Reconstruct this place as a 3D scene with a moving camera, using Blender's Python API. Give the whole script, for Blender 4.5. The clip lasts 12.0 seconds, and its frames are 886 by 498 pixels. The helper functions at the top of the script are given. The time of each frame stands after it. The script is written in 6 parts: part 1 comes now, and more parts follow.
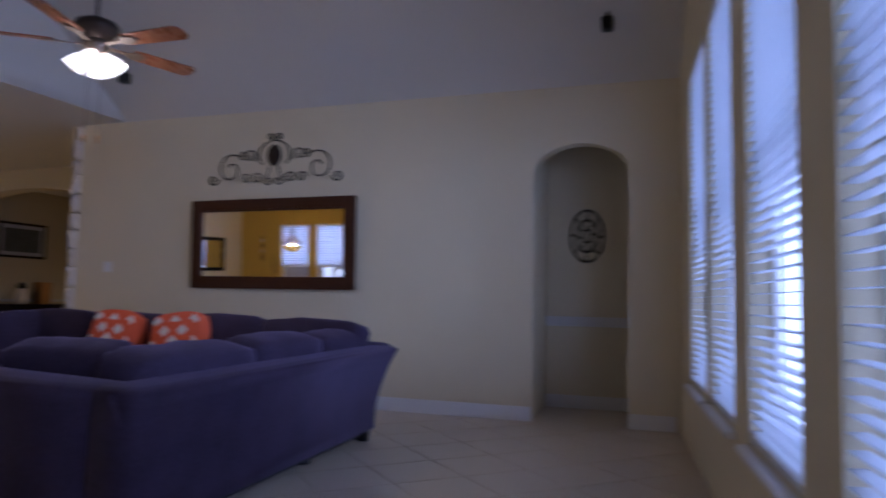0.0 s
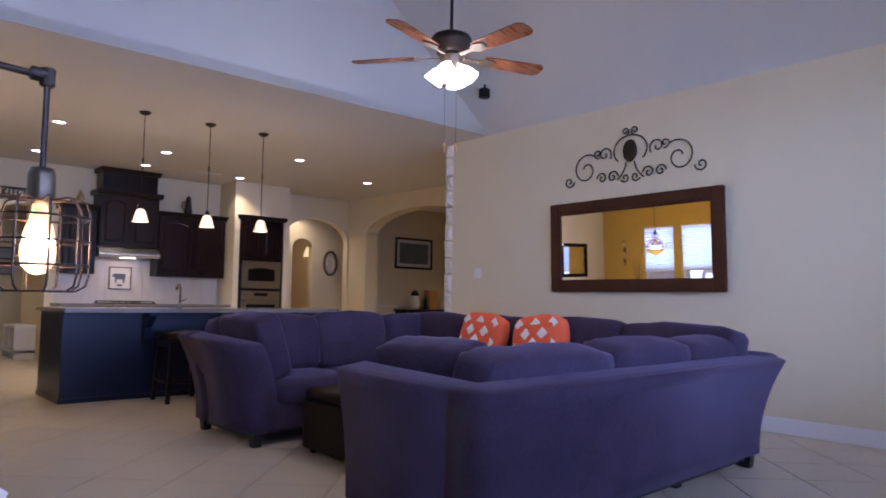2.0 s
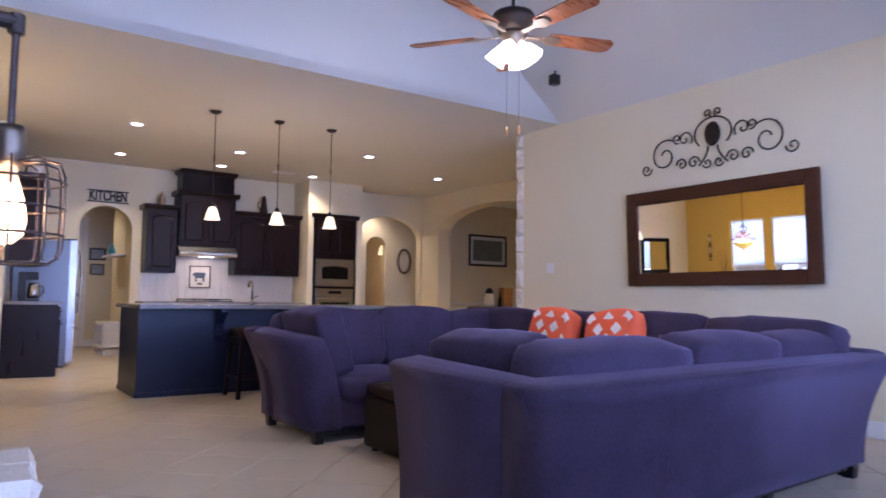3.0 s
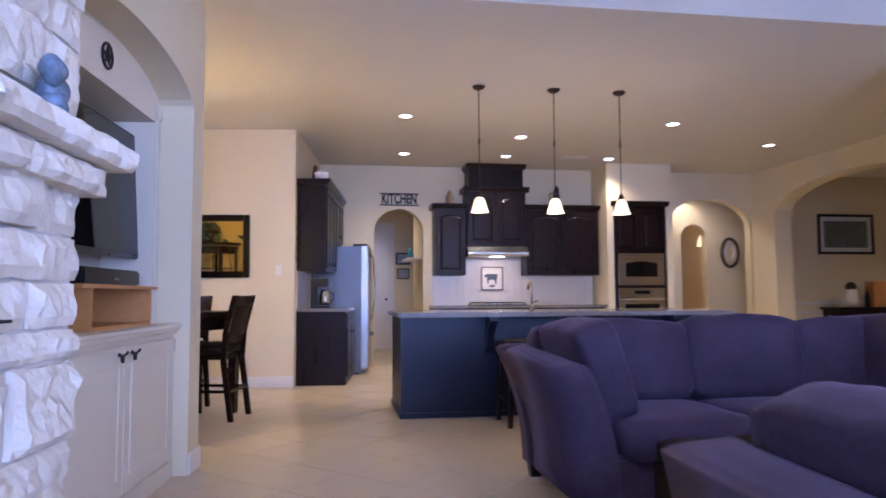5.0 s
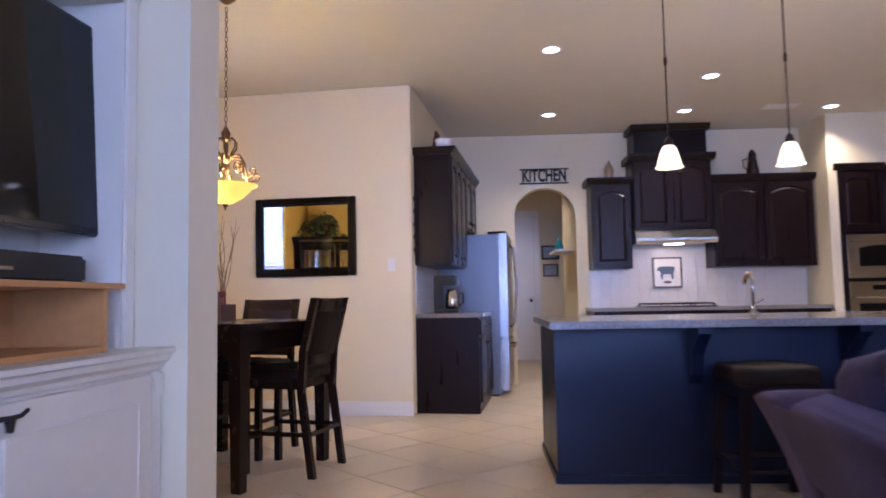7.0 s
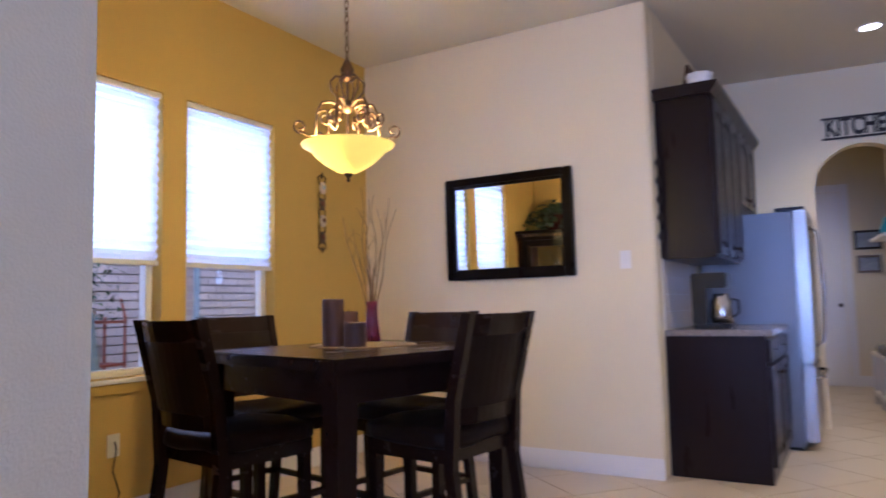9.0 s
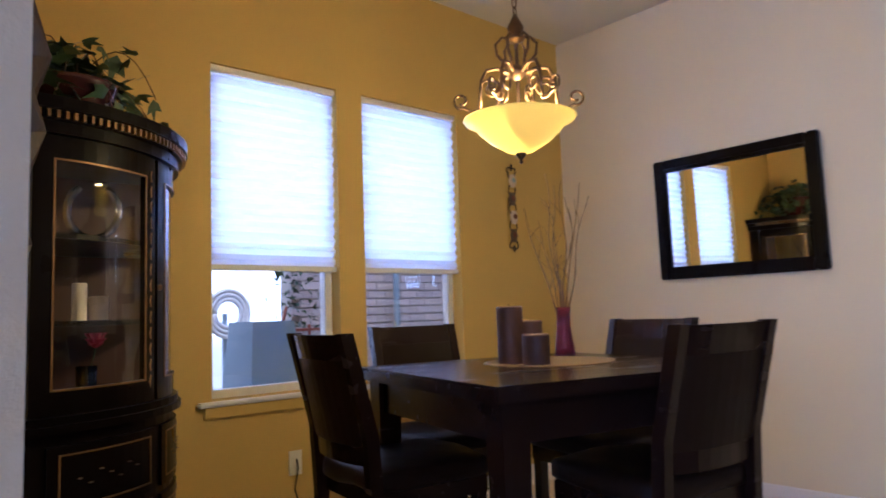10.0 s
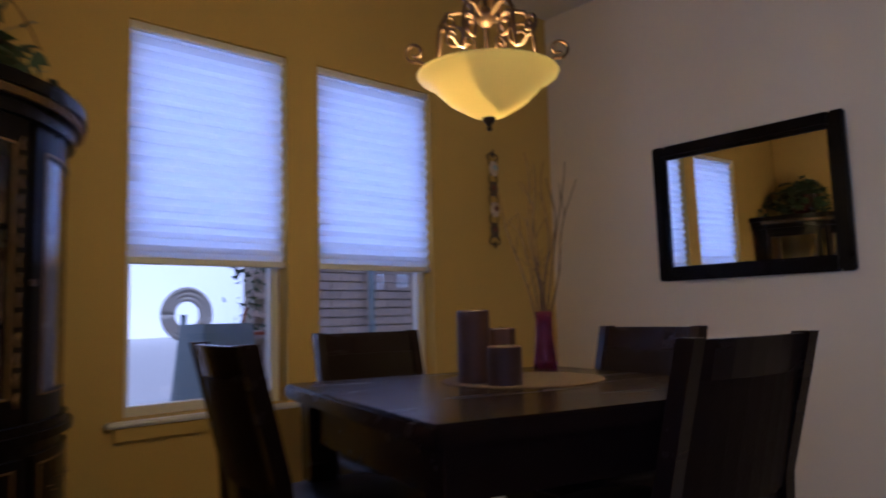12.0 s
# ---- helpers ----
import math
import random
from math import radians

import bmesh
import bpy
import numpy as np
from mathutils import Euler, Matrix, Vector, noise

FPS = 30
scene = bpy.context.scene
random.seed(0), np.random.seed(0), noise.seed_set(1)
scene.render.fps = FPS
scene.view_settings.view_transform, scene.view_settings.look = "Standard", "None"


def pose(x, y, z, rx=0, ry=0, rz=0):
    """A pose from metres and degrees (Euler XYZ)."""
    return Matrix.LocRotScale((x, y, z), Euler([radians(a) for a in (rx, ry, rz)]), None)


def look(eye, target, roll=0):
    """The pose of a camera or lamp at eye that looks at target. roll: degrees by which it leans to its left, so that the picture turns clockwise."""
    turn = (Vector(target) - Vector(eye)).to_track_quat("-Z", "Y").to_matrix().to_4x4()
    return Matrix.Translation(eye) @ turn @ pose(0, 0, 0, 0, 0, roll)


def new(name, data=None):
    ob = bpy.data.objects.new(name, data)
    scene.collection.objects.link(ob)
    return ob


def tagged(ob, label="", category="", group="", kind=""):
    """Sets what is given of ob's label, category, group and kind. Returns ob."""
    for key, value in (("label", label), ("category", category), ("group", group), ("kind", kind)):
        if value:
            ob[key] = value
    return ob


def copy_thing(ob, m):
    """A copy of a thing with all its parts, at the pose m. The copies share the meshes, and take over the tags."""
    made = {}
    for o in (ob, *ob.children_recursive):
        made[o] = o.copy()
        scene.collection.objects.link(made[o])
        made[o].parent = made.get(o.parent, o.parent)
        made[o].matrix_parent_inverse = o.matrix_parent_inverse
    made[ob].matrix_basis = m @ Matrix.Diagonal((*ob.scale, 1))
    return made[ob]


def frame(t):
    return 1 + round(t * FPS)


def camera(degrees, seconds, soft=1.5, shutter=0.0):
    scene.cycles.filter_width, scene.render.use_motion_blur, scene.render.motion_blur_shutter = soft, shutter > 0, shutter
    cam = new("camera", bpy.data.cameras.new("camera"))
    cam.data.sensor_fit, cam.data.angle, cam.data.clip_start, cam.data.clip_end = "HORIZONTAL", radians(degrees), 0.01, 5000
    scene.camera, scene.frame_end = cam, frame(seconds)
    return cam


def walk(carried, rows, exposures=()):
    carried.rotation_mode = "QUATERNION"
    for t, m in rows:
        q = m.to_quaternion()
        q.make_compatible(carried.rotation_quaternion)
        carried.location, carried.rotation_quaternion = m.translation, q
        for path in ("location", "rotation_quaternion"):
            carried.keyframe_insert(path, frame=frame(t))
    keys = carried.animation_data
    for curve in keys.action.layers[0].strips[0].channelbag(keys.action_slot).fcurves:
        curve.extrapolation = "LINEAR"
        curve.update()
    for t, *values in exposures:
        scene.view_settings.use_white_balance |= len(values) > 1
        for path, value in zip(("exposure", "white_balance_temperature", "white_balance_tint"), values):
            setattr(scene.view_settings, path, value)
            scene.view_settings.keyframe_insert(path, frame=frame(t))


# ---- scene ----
cam = camera(65.1, 12.0, soft=1.65, shutter=0.5)
PATH = [
    (0, (0.144, 0.132, 1.084), (-0.504, 2.019, 1.228), 1.1),
    (0.5, (0.051, 0.273, 1.062), (-1.015, 1.958, 1.209), 1.2),
    (1, (-0.021, 0.397, 1.07), (-1.273, 1.949, 1.219), 1.2),
    (1.5, (-0.055, 0.455, 1.075), (-1.459, 1.872, 1.222), 1.0),
    (2, (-0.027, 0.483, 1.047), (-1.52, 1.806, 1.194), 0.9),
    (2.5, (-0.031, 0.54, 1.021), (-1.59, 1.783, 1.17), 0.8),
    (3, (-0.141, 0.712, 1.001), (-1.774, 1.857, 1.145), 0.7),
    (5, (-1.417, 1.631, 1.055), (-3.388, 1.939, 1.19), -0.3),
    (5.5, (-1.914, 1.74, 1.061), (-3.902, 1.908, 1.199), -0.7),
    (6, (-2.42, 1.758, 1.048), (-4.415, 1.762, 1.188), -0.7),
    (6.5, (-2.917, 1.768, 1.045), (-4.912, 1.74, 1.186), -0.8),
    (8.5, (-4.884, 1.814, 1.081), (-6.775, 1.186, 1.243), -1.4),
    (9, (-5.244, 1.764, 1.096), (-7.057, 0.934, 1.261), -1.3),
    (9.5, (-5.561, 1.682, 1.122), (-7.205, 0.557, 1.295), -1.8),
    (10, (-5.782, 1.589, 1.119), (-7.252, 0.247, 1.305), -2.0),
    (10.5, (-5.915, 1.526, 1.129), (-7.318, 0.113, 1.314), -2.0),
    (11, (-5.953, 1.53, 1.117), (-7.311, 0.075, 1.31), -1.8),
    (11.5, (-6.002, 1.509, 1.103), (-7.335, 0.03, 1.3), -1.8),
    (12, (-6.251, 1.346, 1.125), (-7.73, 0.014, 1.316), -1.5),
]
walk(cam, [(t, look(eye, target, roll)) for t, eye, target, roll in PATH],
     exposures=[(0.0, -1.6, 5050, 29), (0.5, -1.25, 5080, 30), (1.0, -1.05, 5080, 30), (1.5, -0.82, 5080, 29), (2.5, -0.34, 5060, 29), (3.0, -0.13, 5000, 29), (5.0, -0.08, 4900, 31), (6.5, -0.06, 4800, 31),
                (8.5, -0.42, 4620, 30), (9.0, -0.25, 4600, 29), (9.5, -0.18, 4580, 26), (10.2, -0.8, 4600, 28), (11.0, -1.34, 4600, 31), (11.5, -1.55, 4600, 34), (12.0, -1.85, 4600, 31)])

# ---- world, sun and daylight ----
world = bpy.data.worlds.new("sky")
scene.world = world
world.use_nodes = True
wn = world.node_tree
sky = wn.nodes.new("ShaderNodeTexSky")
sky.sky_type = "NISHITA"
sky.sun_disc = False
sky.sun_elevation = radians(62)
sky.sun_rotation = radians(30)
sky.air_density, sky.dust_density = 1.0, 2.0
wn.links.new(sky.outputs["Color"], wn.nodes["Background"].inputs["Color"])
wn.nodes["Background"].inputs["Strength"].default_value = 0.15
sun = new("sun", bpy.data.lights.new("sun", "SUN"))
sun.data.energy, sun.data.angle, sun.data.color = 5.0, radians(15), (1.0, 0.97, 0.92)
sun.matrix_world = look((4, 7, 20), (0, 0, 0))


def area(name, m, w, h, watts, colour, spread=180):
    d = bpy.data.lights.new(name, "AREA")
    d.shape, d.size, d.size_y, d.energy, d.color, d.spread = "RECTANGLE", w, h, watts, colour, radians(spread)
    ob = new(name, d)
    ob.matrix_world = m
    return ob


def bulb(name, p, watts, colour, r=0.03):
    d = bpy.data.lights.new(name, "POINT")
    d.energy, d.color, d.shadow_soft_size = watts, colour, r
    ob = new(name, d)
    ob.location = p
    return ob


DAY = (0.54, 0.69, 1.0)
WARM = (1.0, 0.73, 0.42)

# ---- materials ----
def material(name, base, rough=0.5, metal=0.0, vary=0.12, scale=6.0, fine=90.0, bump=0.1, tint=None, coat=0.0, island=0.0, stretch=None):
    m = bpy.data.materials.new(name)
    m.use_nodes = True
    t = m.node_tree
    n, l = t.nodes, t.links
    b = n["Principled BSDF"]
    b.inputs["Metallic"].default_value = metal
    b.inputs["Coat Weight"].default_value = coat
    co = n.new("ShaderNodeTexCoord")
    mp = n.new("ShaderNodeMapping")
    l.new(co.outputs["Object"], mp.inputs["Vector"])
    if stretch:
        mp.inputs["Scale"].default_value = stretch
    big, small = n.new("ShaderNodeTexNoise"), n.new("ShaderNodeTexNoise")
    big.inputs["Scale"].default_value, small.inputs["Scale"].default_value = scale, fine
    big.inputs["Detail"].default_value = small.inputs["Detail"].default_value = 4
    for q in (big, small):
        l.new(mp.outputs["Vector"], q.inputs["Vector"])
    ramp = n.new("ShaderNodeMix")
    ramp.data_type = "RGBA"
    dark = [c * (1 - vary * 1.6) for c in base]
    light = tint or [min(1, c * (1 + vary)) for c in base]
    ramp.inputs[6].default_value, ramp.inputs[7].default_value = (*dark, 1), (*light, 1)
    add = n.new("ShaderNodeMath")
    add.operation = "MULTIPLY_ADD"
    l.new(small.outputs["Fac"], add.inputs[0])
    add.inputs[1].default_value = 0.4
    half = n.new("ShaderNodeMath")
    half.operation = "MULTIPLY"
    l.new(big.outputs["Fac"], half.inputs[0])
    half.inputs[1].default_value = 0.6
    l.new(half.outputs[0], add.inputs[2])
    fac = add
    if island:
        oi = n.new("ShaderNodeObjectInfo")
        ma = n.new("ShaderNodeMath")
        ma.operation = "MULTIPLY_ADD"
        l.new(oi.outputs["Random"], ma.inputs[0])
        ma.inputs[1].default_value = island
        l.new(add.outputs[0], ma.inputs[2])
        fac = ma
    l.new(fac.outputs[0], ramp.inputs[0])
    l.new(ramp.outputs[2], b.inputs["Base Color"])
    rr = n.new("ShaderNodeMapRange")
    l.new(big.outputs["Fac"], rr.inputs[0])
    rr.inputs[3].default_value, rr.inputs[4].default_value = max(0.02, rough - 0.08), min(1, rough + 0.08)
    l.new(rr.outputs[0], b.inputs["Roughness"])
    if bump:
        bp = n.new("ShaderNodeBump")
        bp.inputs["Strength"].default_value, bp.inputs["Distance"].default_value = bump, 0.004
        l.new(small.outputs["Fac"], bp.inputs["Height"])
        l.new(bp.outputs["Normal"], b.inputs["Normal"])
    return m


def glowing(name, colour, strength, base=(0.9, 0.9, 0.9)):
    m = material(name, base, 0.4, vary=0.03, bump=0)
    b = m.node_tree.nodes["Principled BSDF"]
    b.inputs["Emission Color"].default_value = (*colour, 1)
    b.inputs["Emission Strength"].default_value = strength
    return m


def simple(name, base, rough, metal=0.0, transmission=0.0, ior=1.45):
    m = bpy.data.materials.new(name)
    m.use_nodes = True
    b = m.node_tree.nodes["Principled BSDF"]
    b.inputs["Base Color"].default_value, b.inputs["Roughness"].default_value = (*base, 1), rough
    b.inputs["Metallic"].default_value, b.inputs["Transmission Weight"].default_value = metal, transmission
    b.inputs["IOR"].default_value = ior
    return m


def shade_cloth(name, colour):
    m = material(name, colour, 0.9, vary=0.03, fine=200, bump=0.05)
    t = m.node_tree
    tr = t.nodes.new("ShaderNodeBsdfTranslucent")
    tr.inputs["Color"].default_value = (*colour, 1)
    mix = t.nodes.new("ShaderNodeMixShader")
    mix.inputs[0].default_value = 0.65
    t.links.new(t.nodes["Principled BSDF"].outputs[0], mix.inputs[1])
    t.links.new(tr.outputs[0], mix.inputs[2])
    t.links.new(mix.outputs[0], t.nodes["Material Output"].inputs["Surface"])
    return m


M_WALL = material("cream_wall_paint", (0.70, 0.60, 0.395), 0.75, vary=0.05, scale=1.5, fine=160, bump=0.35)
M_GOLD = material("golden_wall_paint", (0.56, 0.375, 0.065), 0.7, vary=0.06, scale=1.5, fine=160, bump=0.35)
M_CEIL = material("ceiling_paint", (0.66, 0.615, 0.53), 0.9, vary=0.04, scale=1.2, fine=120, bump=0.4)
M_TRIM = material("white_trim_paint", (0.74, 0.71, 0.67), 0.4, vary=0.04, scale=3, fine=60, bump=0.05)
M_CABW = material("cream_cabinet_paint", (0.70, 0.63, 0.50), 0.42, vary=0.05, scale=3, fine=60, bump=0.06)
M_GROUT = material("floor_grout", (0.52, 0.425, 0.305), 0.85, vary=0.1, scale=5, fine=120, bump=0.3)
M_TILE = material("beige_floor_tile", (0.58, 0.475, 0.335), 0.34, vary=0.06, scale=2.5, fine=30, bump=0.03, island=0.05)
M_STONE = material("white_limestone", (0.70, 0.60, 0.46), 0.85, vary=0.14, scale=6, fine=70, bump=1.0, island=0.35, tint=(0.82, 0.75, 0.63))
M_MORTAR = material("pale_mortar", (0.60, 0.57, 0.51), 0.95, vary=0.12, scale=8, fine=120, bump=0.6)
M_SOFA = material("purple_grey_microsuede", (0.044, 0.029, 0.051), 0.85, vary=0.58, scale=4, fine=55, bump=0.3, tint=(0.076, 0.051, 0.090))
M_SOFA.node_tree.nodes["Principled BSDF"].inputs["Sheen Weight"].default_value = 0.16
M_SOFA.node_tree.nodes["Principled BSDF"].inputs["Sheen Tint"].default_value = (0.62, 0.5, 0.8, 1)
M_SOFA.node_tree.nodes["Principled BSDF"].inputs["Specular IOR Level"].default_value = 0.15
M_SOFA.node_tree.nodes["Principled BSDF"].inputs["Sheen Roughness"].default_value = 0.4
M_LEATHER = material("dark_brown_leather", (0.014, 0.008, 0.0055), 0.42, vary=0.25, scale=8, fine=220, bump=0.35)
M_ESP = material("espresso_wood", (0.0105, 0.0052, 0.006), 0.30, vary=0.2, scale=3, fine=40, bump=0.06, coat=0.0, stretch=(6, 6, 0.8))
# island espresso, with the blue daylight sheen put into its base colour
M_ISLAND = material("island_espresso_blue_sheen", (0.0075, 0.010, 0.030), 0.34, vary=0.3, scale=3, fine=40, bump=0.04, stretch=(1, 1, 0.8))
M_TABLE = material("dark_table_wood", (0.015, 0.008, 0.006), 0.25, vary=0.14, scale=3, fine=40, bump=0.0, coat=0.0, stretch=(1, 7, 7))
M_FRAMEW = material("walnut_mirror_frame", (0.070, 0.024, 0.011), 0.45, vary=0.35, scale=4, fine=50, bump=0.1, stretch=(1, 5, 5))
M_BLADE = material("cherry_fan_blade", (0.22, 0.075, 0.028), 0.28, vary=0.3, scale=4, fine=40, bump=0.05, coat=0.04, stretch=(8, 1, 8))
M_PINE = material("pine_board", (0.50, 0.24, 0.07), 0.5, vary=0.2, scale=3, fine=30, bump=0.08, stretch=(1, 8, 8))
M_BRONZE = material("oil_rubbed_bronze", (0.045, 0.030, 0.022), 0.4, metal=0.7, vary=0.3, scale=12, fine=90, bump=0.1)
M_IRON = material("dark_wrought_iron", (0.035, 0.028, 0.024), 0.55, metal=0.5, vary=0.3, scale=15, fine=100, bump=0.2)
M_PEWTER = material("antique_pewter", (0.16, 0.12, 0.085), 0.35, metal=0.8, vary=0.3, scale=14, fine=100, bump=0.15)
M_GOLDMET = material("antique_gold_metal", (0.17, 0.105, 0.055), 0.42, metal=0.8, vary=0.35, scale=14, fine=90, bump=0.2)
M_JAR = material("worn_gold_glaze", (0.46, 0.30, 0.14), 0.4, metal=0.3, vary=0.35, scale=14, fine=90, bump=0.2)
M_STEEL = material("stainless_steel", (0.44, 0.42, 0.40), 0.24, metal=1.0, vary=0.03, scale=2, fine=80, bump=0.0)
M_FRIDGE = material("grey_fridge_side", (0.19, 0.20, 0.225), 0.33, metal=0.4, vary=0.05, scale=3, fine=120, bump=0.05)
M_BLACK = material("black_plastic", (0.012, 0.012, 0.013), 0.3, vary=0.2, scale=8, fine=100, bump=0.03)
M_SCREEN = simple("black_screen_glass", (0.004, 0.004, 0.005), 0.05)
M_SCREEN.node_tree.nodes["Principled BSDF"].inputs["Specular IOR Level"].default_value = 0.35
M_GRANITE = material("speckled_granite", (0.20, 0.17, 0.15), 0.16, vary=0.75, scale=60, fine=240, bump=0.02, tint=(0.42, 0.37, 0.33))
M_SPLASH = material("white_wall_tile", (0.66, 0.58, 0.47), 0.25, vary=0.07, scale=5, fine=40, bump=0.04, island=0.2)
M_MIRROR = simple("mirror_silver", (0.86, 0.87, 0.86), 0.015, 1.0)
M_GLASS = simple("clear_glass", (1, 1, 1), 0.0, 0.0, 1.0, 1.45)
M_PURPLE = simple("purple_glass", (0.20, 0.02, 0.07), 0.05, 0.0, 0.7, 1.45)
M_SHADE = shade_cloth("white_cellular_shade", (0.86, 0.87, 0.90))
M_BLIND = shade_cloth("white_blind_slat", (0.82, 0.83, 0.85))
M_CHINA = material("black_lacquer", (0.005, 0.0032, 0.0032), 0.30, vary=0.3, scale=6, fine=60, bump=0.05, coat=0.03)
M_CHIN_IN = material("red_brown_cabinet_back", (0.06, 0.015, 0.008), 0.45, vary=0.3, scale=4, fine=40, bump=0.05, stretch=(6, 6, 1))
M_GILT = material("gilt_paint", (0.23, 0.13, 0.04), 0.4, metal=0.4, vary=0.4, scale=30, fine=150, bump=0.1)
M_LEAF = material("ivy_leaf", (0.035, 0.075, 0.028), 0.45, vary=0.5, scale=9, fine=60, bump=0.1, tint=(0.07, 0.13, 0.05))
M_STEM = material("bare_twig", (0.10, 0.06, 0.03), 0.8, vary=0.3, scale=20, fine=120, bump=0.3)
M_CANDLE = material("brown_candle_wax", (0.075, 0.030, 0.017), 0.55, vary=0.3, scale=30, fine=120, bump=0.1)
M_CREAMC = material("cream_candle_wax", (0.62, 0.50, 0.38), 0.5, vary=0.15, scale=20, fine=120, bump=0.05)
M_LACE = material("tan_lace", (0.15, 0.095, 0.045), 0.9, vary=0.45, scale=40, fine=200, bump=0.5)
M_ORANGE = material("orange_fabric", (0.68, 0.10, 0.025), 0.85, vary=0.12, scale=10, fine=160, bump=0.2)
M_WHITEF = material("off_white_fabric", (0.72, 0.66, 0.60), 0.85, vary=0.08, scale=10, fine=160, bump=0.2)
M_BRICK = material("outdoor_brick", (0.50, 0.43, 0.41), 0.85, vary=0.25, scale=5, fine=60, bump=0.4, island=0.4)
M_PATIO = material("pale_patio_concrete", (0.70, 0.69, 0.67), 0.85, vary=0.08, scale=2, fine=60, bump=0.2)
M_COVER = material("grey_grill_cover", (0.36, 0.46, 0.54), 0.7, vary=0.15, scale=4, fine=80, bump=0.15)
M_PAINTING = material("painting_landscape", (0.16, 0.20, 0.26), 0.5, vary=0.6, scale=5, fine=30, bump=0.05, tint=(0.22, 0.25, 0.27))
M_RED = material("red_flower_petal", (0.55, 0.02, 0.09), 0.6, vary=0.25, scale=20, fine=80, bump=0.1)
M_TEAL = material("teal_ceramic", (0.05, 0.30, 0.38), 0.3, vary=0.1, scale=10, fine=60, bump=0.02)
for m_, v_ in ((M_ESP, 0.2), (M_ISLAND, 0.34), (M_FRAMEW, 0.16), (M_TABLE, 0.22), (M_BLACK, 0.3), (M_LEATHER, 0.1), (M_CHINA, 0.08)):
    m_.node_tree.nodes["Principled BSDF"].inputs["Specular IOR Level"].default_value = v_
# self-lit white for the far backdrop, standing in for overexposed distance
G_BACKDROP = glowing("glowing_backdrop_white", (0.86, 0.93, 1.0), 2.6)
G_FAN = glowing("lit_fan_glass", (1.0, 0.88, 0.66), 9.0)
G_PEND = glowing("lit_pendant_glass", (1.0, 0.74, 0.28), 1.4)
G_CAN = glowing("lit_can_lens", (1.0, 0.90, 0.75), 12.0)
G_BOWL = glowing("lit_alabaster_bowl", (1.0, 0.70, 0.12), 0.40, (0.42, 0.33, 0.10))
tb = G_BOWL.node_tree
tl = tb.nodes.new("ShaderNodeBsdfTranslucent")
tl.inputs["Color"].default_value = (0.105, 0.078, 0.014, 1)
ad = tb.nodes.new("ShaderNodeAddShader")
out_ = tb.nodes["Material Output"]
tb.links.new(out_.inputs["Surface"].links[0].from_socket, ad.inputs[0])
tb.links.new(tl.outputs[0], ad.inputs[1])
tb.links.new(ad.outputs[0], out_.inputs["Surface"])
G_BULB = glowing("lit_amber_bulb_glass", (1.0, 0.50, 0.14), 0.55, (1.0, 0.85, 0.6))
G_BULB.node_tree.nodes["Principled BSDF"].inputs["Transmission Weight"].default_value = 0.95
G_FILAMENT = glowing("glowing_filament", (1.0, 0.70, 0.30), 30.0)
G_HOOD = glowing("lit_hood_lens", (1.0, 0.82, 0.55), 9.0)


# ---- building helpers ----
def B():
    return bmesh.new()


def part(name, bm, mat, parent=None, label="", smooth=False, bevel=0.0):
    if bevel:
        bmesh.ops.bevel(bm, geom=[e for e in bm.edges if e.is_manifold and e.calc_face_angle(0) > 0.5], offset=bevel, segments=2, affect="EDGES", clamp_overlap=True)
    bmesh.ops.recalc_face_normals(bm, faces=bm.faces)
    me = bpy.data.meshes.new(name)
    bm.to_mesh(me)
    bm.free()
    me.materials.append(mat)
    if smooth:
        for p in me.polygons:
            p.use_smooth = True
    ob = new(name, me)
    if parent is not None:
        ob.parent = parent
    if label:
        ob["label"] = label
    return ob


def thing(name, p, label, category, group="", rz=0.0, kind=""):
    e = new(name)
    e.empty_display_size = 0.1
    e.matrix_world = pose(p[0], p[1], p[2], 0, 0, rz)
    return tagged(e, label, category, group, kind)


def box(bm, x0, y0, z0, x1, y1, z1):
    r = bmesh.ops.create_cube(bm, size=1.0, matrix=Matrix.LocRotScale(((x0 + x1) / 2, (y0 + y1) / 2, (z0 + z1) / 2), None, (abs(x1 - x0), abs(y1 - y0), abs(z1 - z0))))
    return r["verts"]


def hull8(bm, lo, hi):
    """A block between two four-cornered loops."""
    a = [bm.verts.new(p) for p in lo]
    b = [bm.verts.new(p) for p in hi]
    bm.faces.new(a[::-1])
    bm.faces.new(b)
    for i in range(4):
        bm.faces.new((a[i], a[(i + 1) % 4], b[(i + 1) % 4], b[i]))
    return a + b


def rod(bm, p0, p1, r0, r1=None, n=10):
    p0, p1 = Vector(p0), Vector(p1)
    d = p1 - p0
    m = Matrix.Translation((p0 + p1) / 2) @ d.to_track_quat("Z", "Y").to_matrix().to_4x4()
    bmesh.ops.create_cone(bm, cap_ends=True, segments=n, radius1=r0, radius2=r0 if r1 is None else r1, depth=d.length, matrix=m)


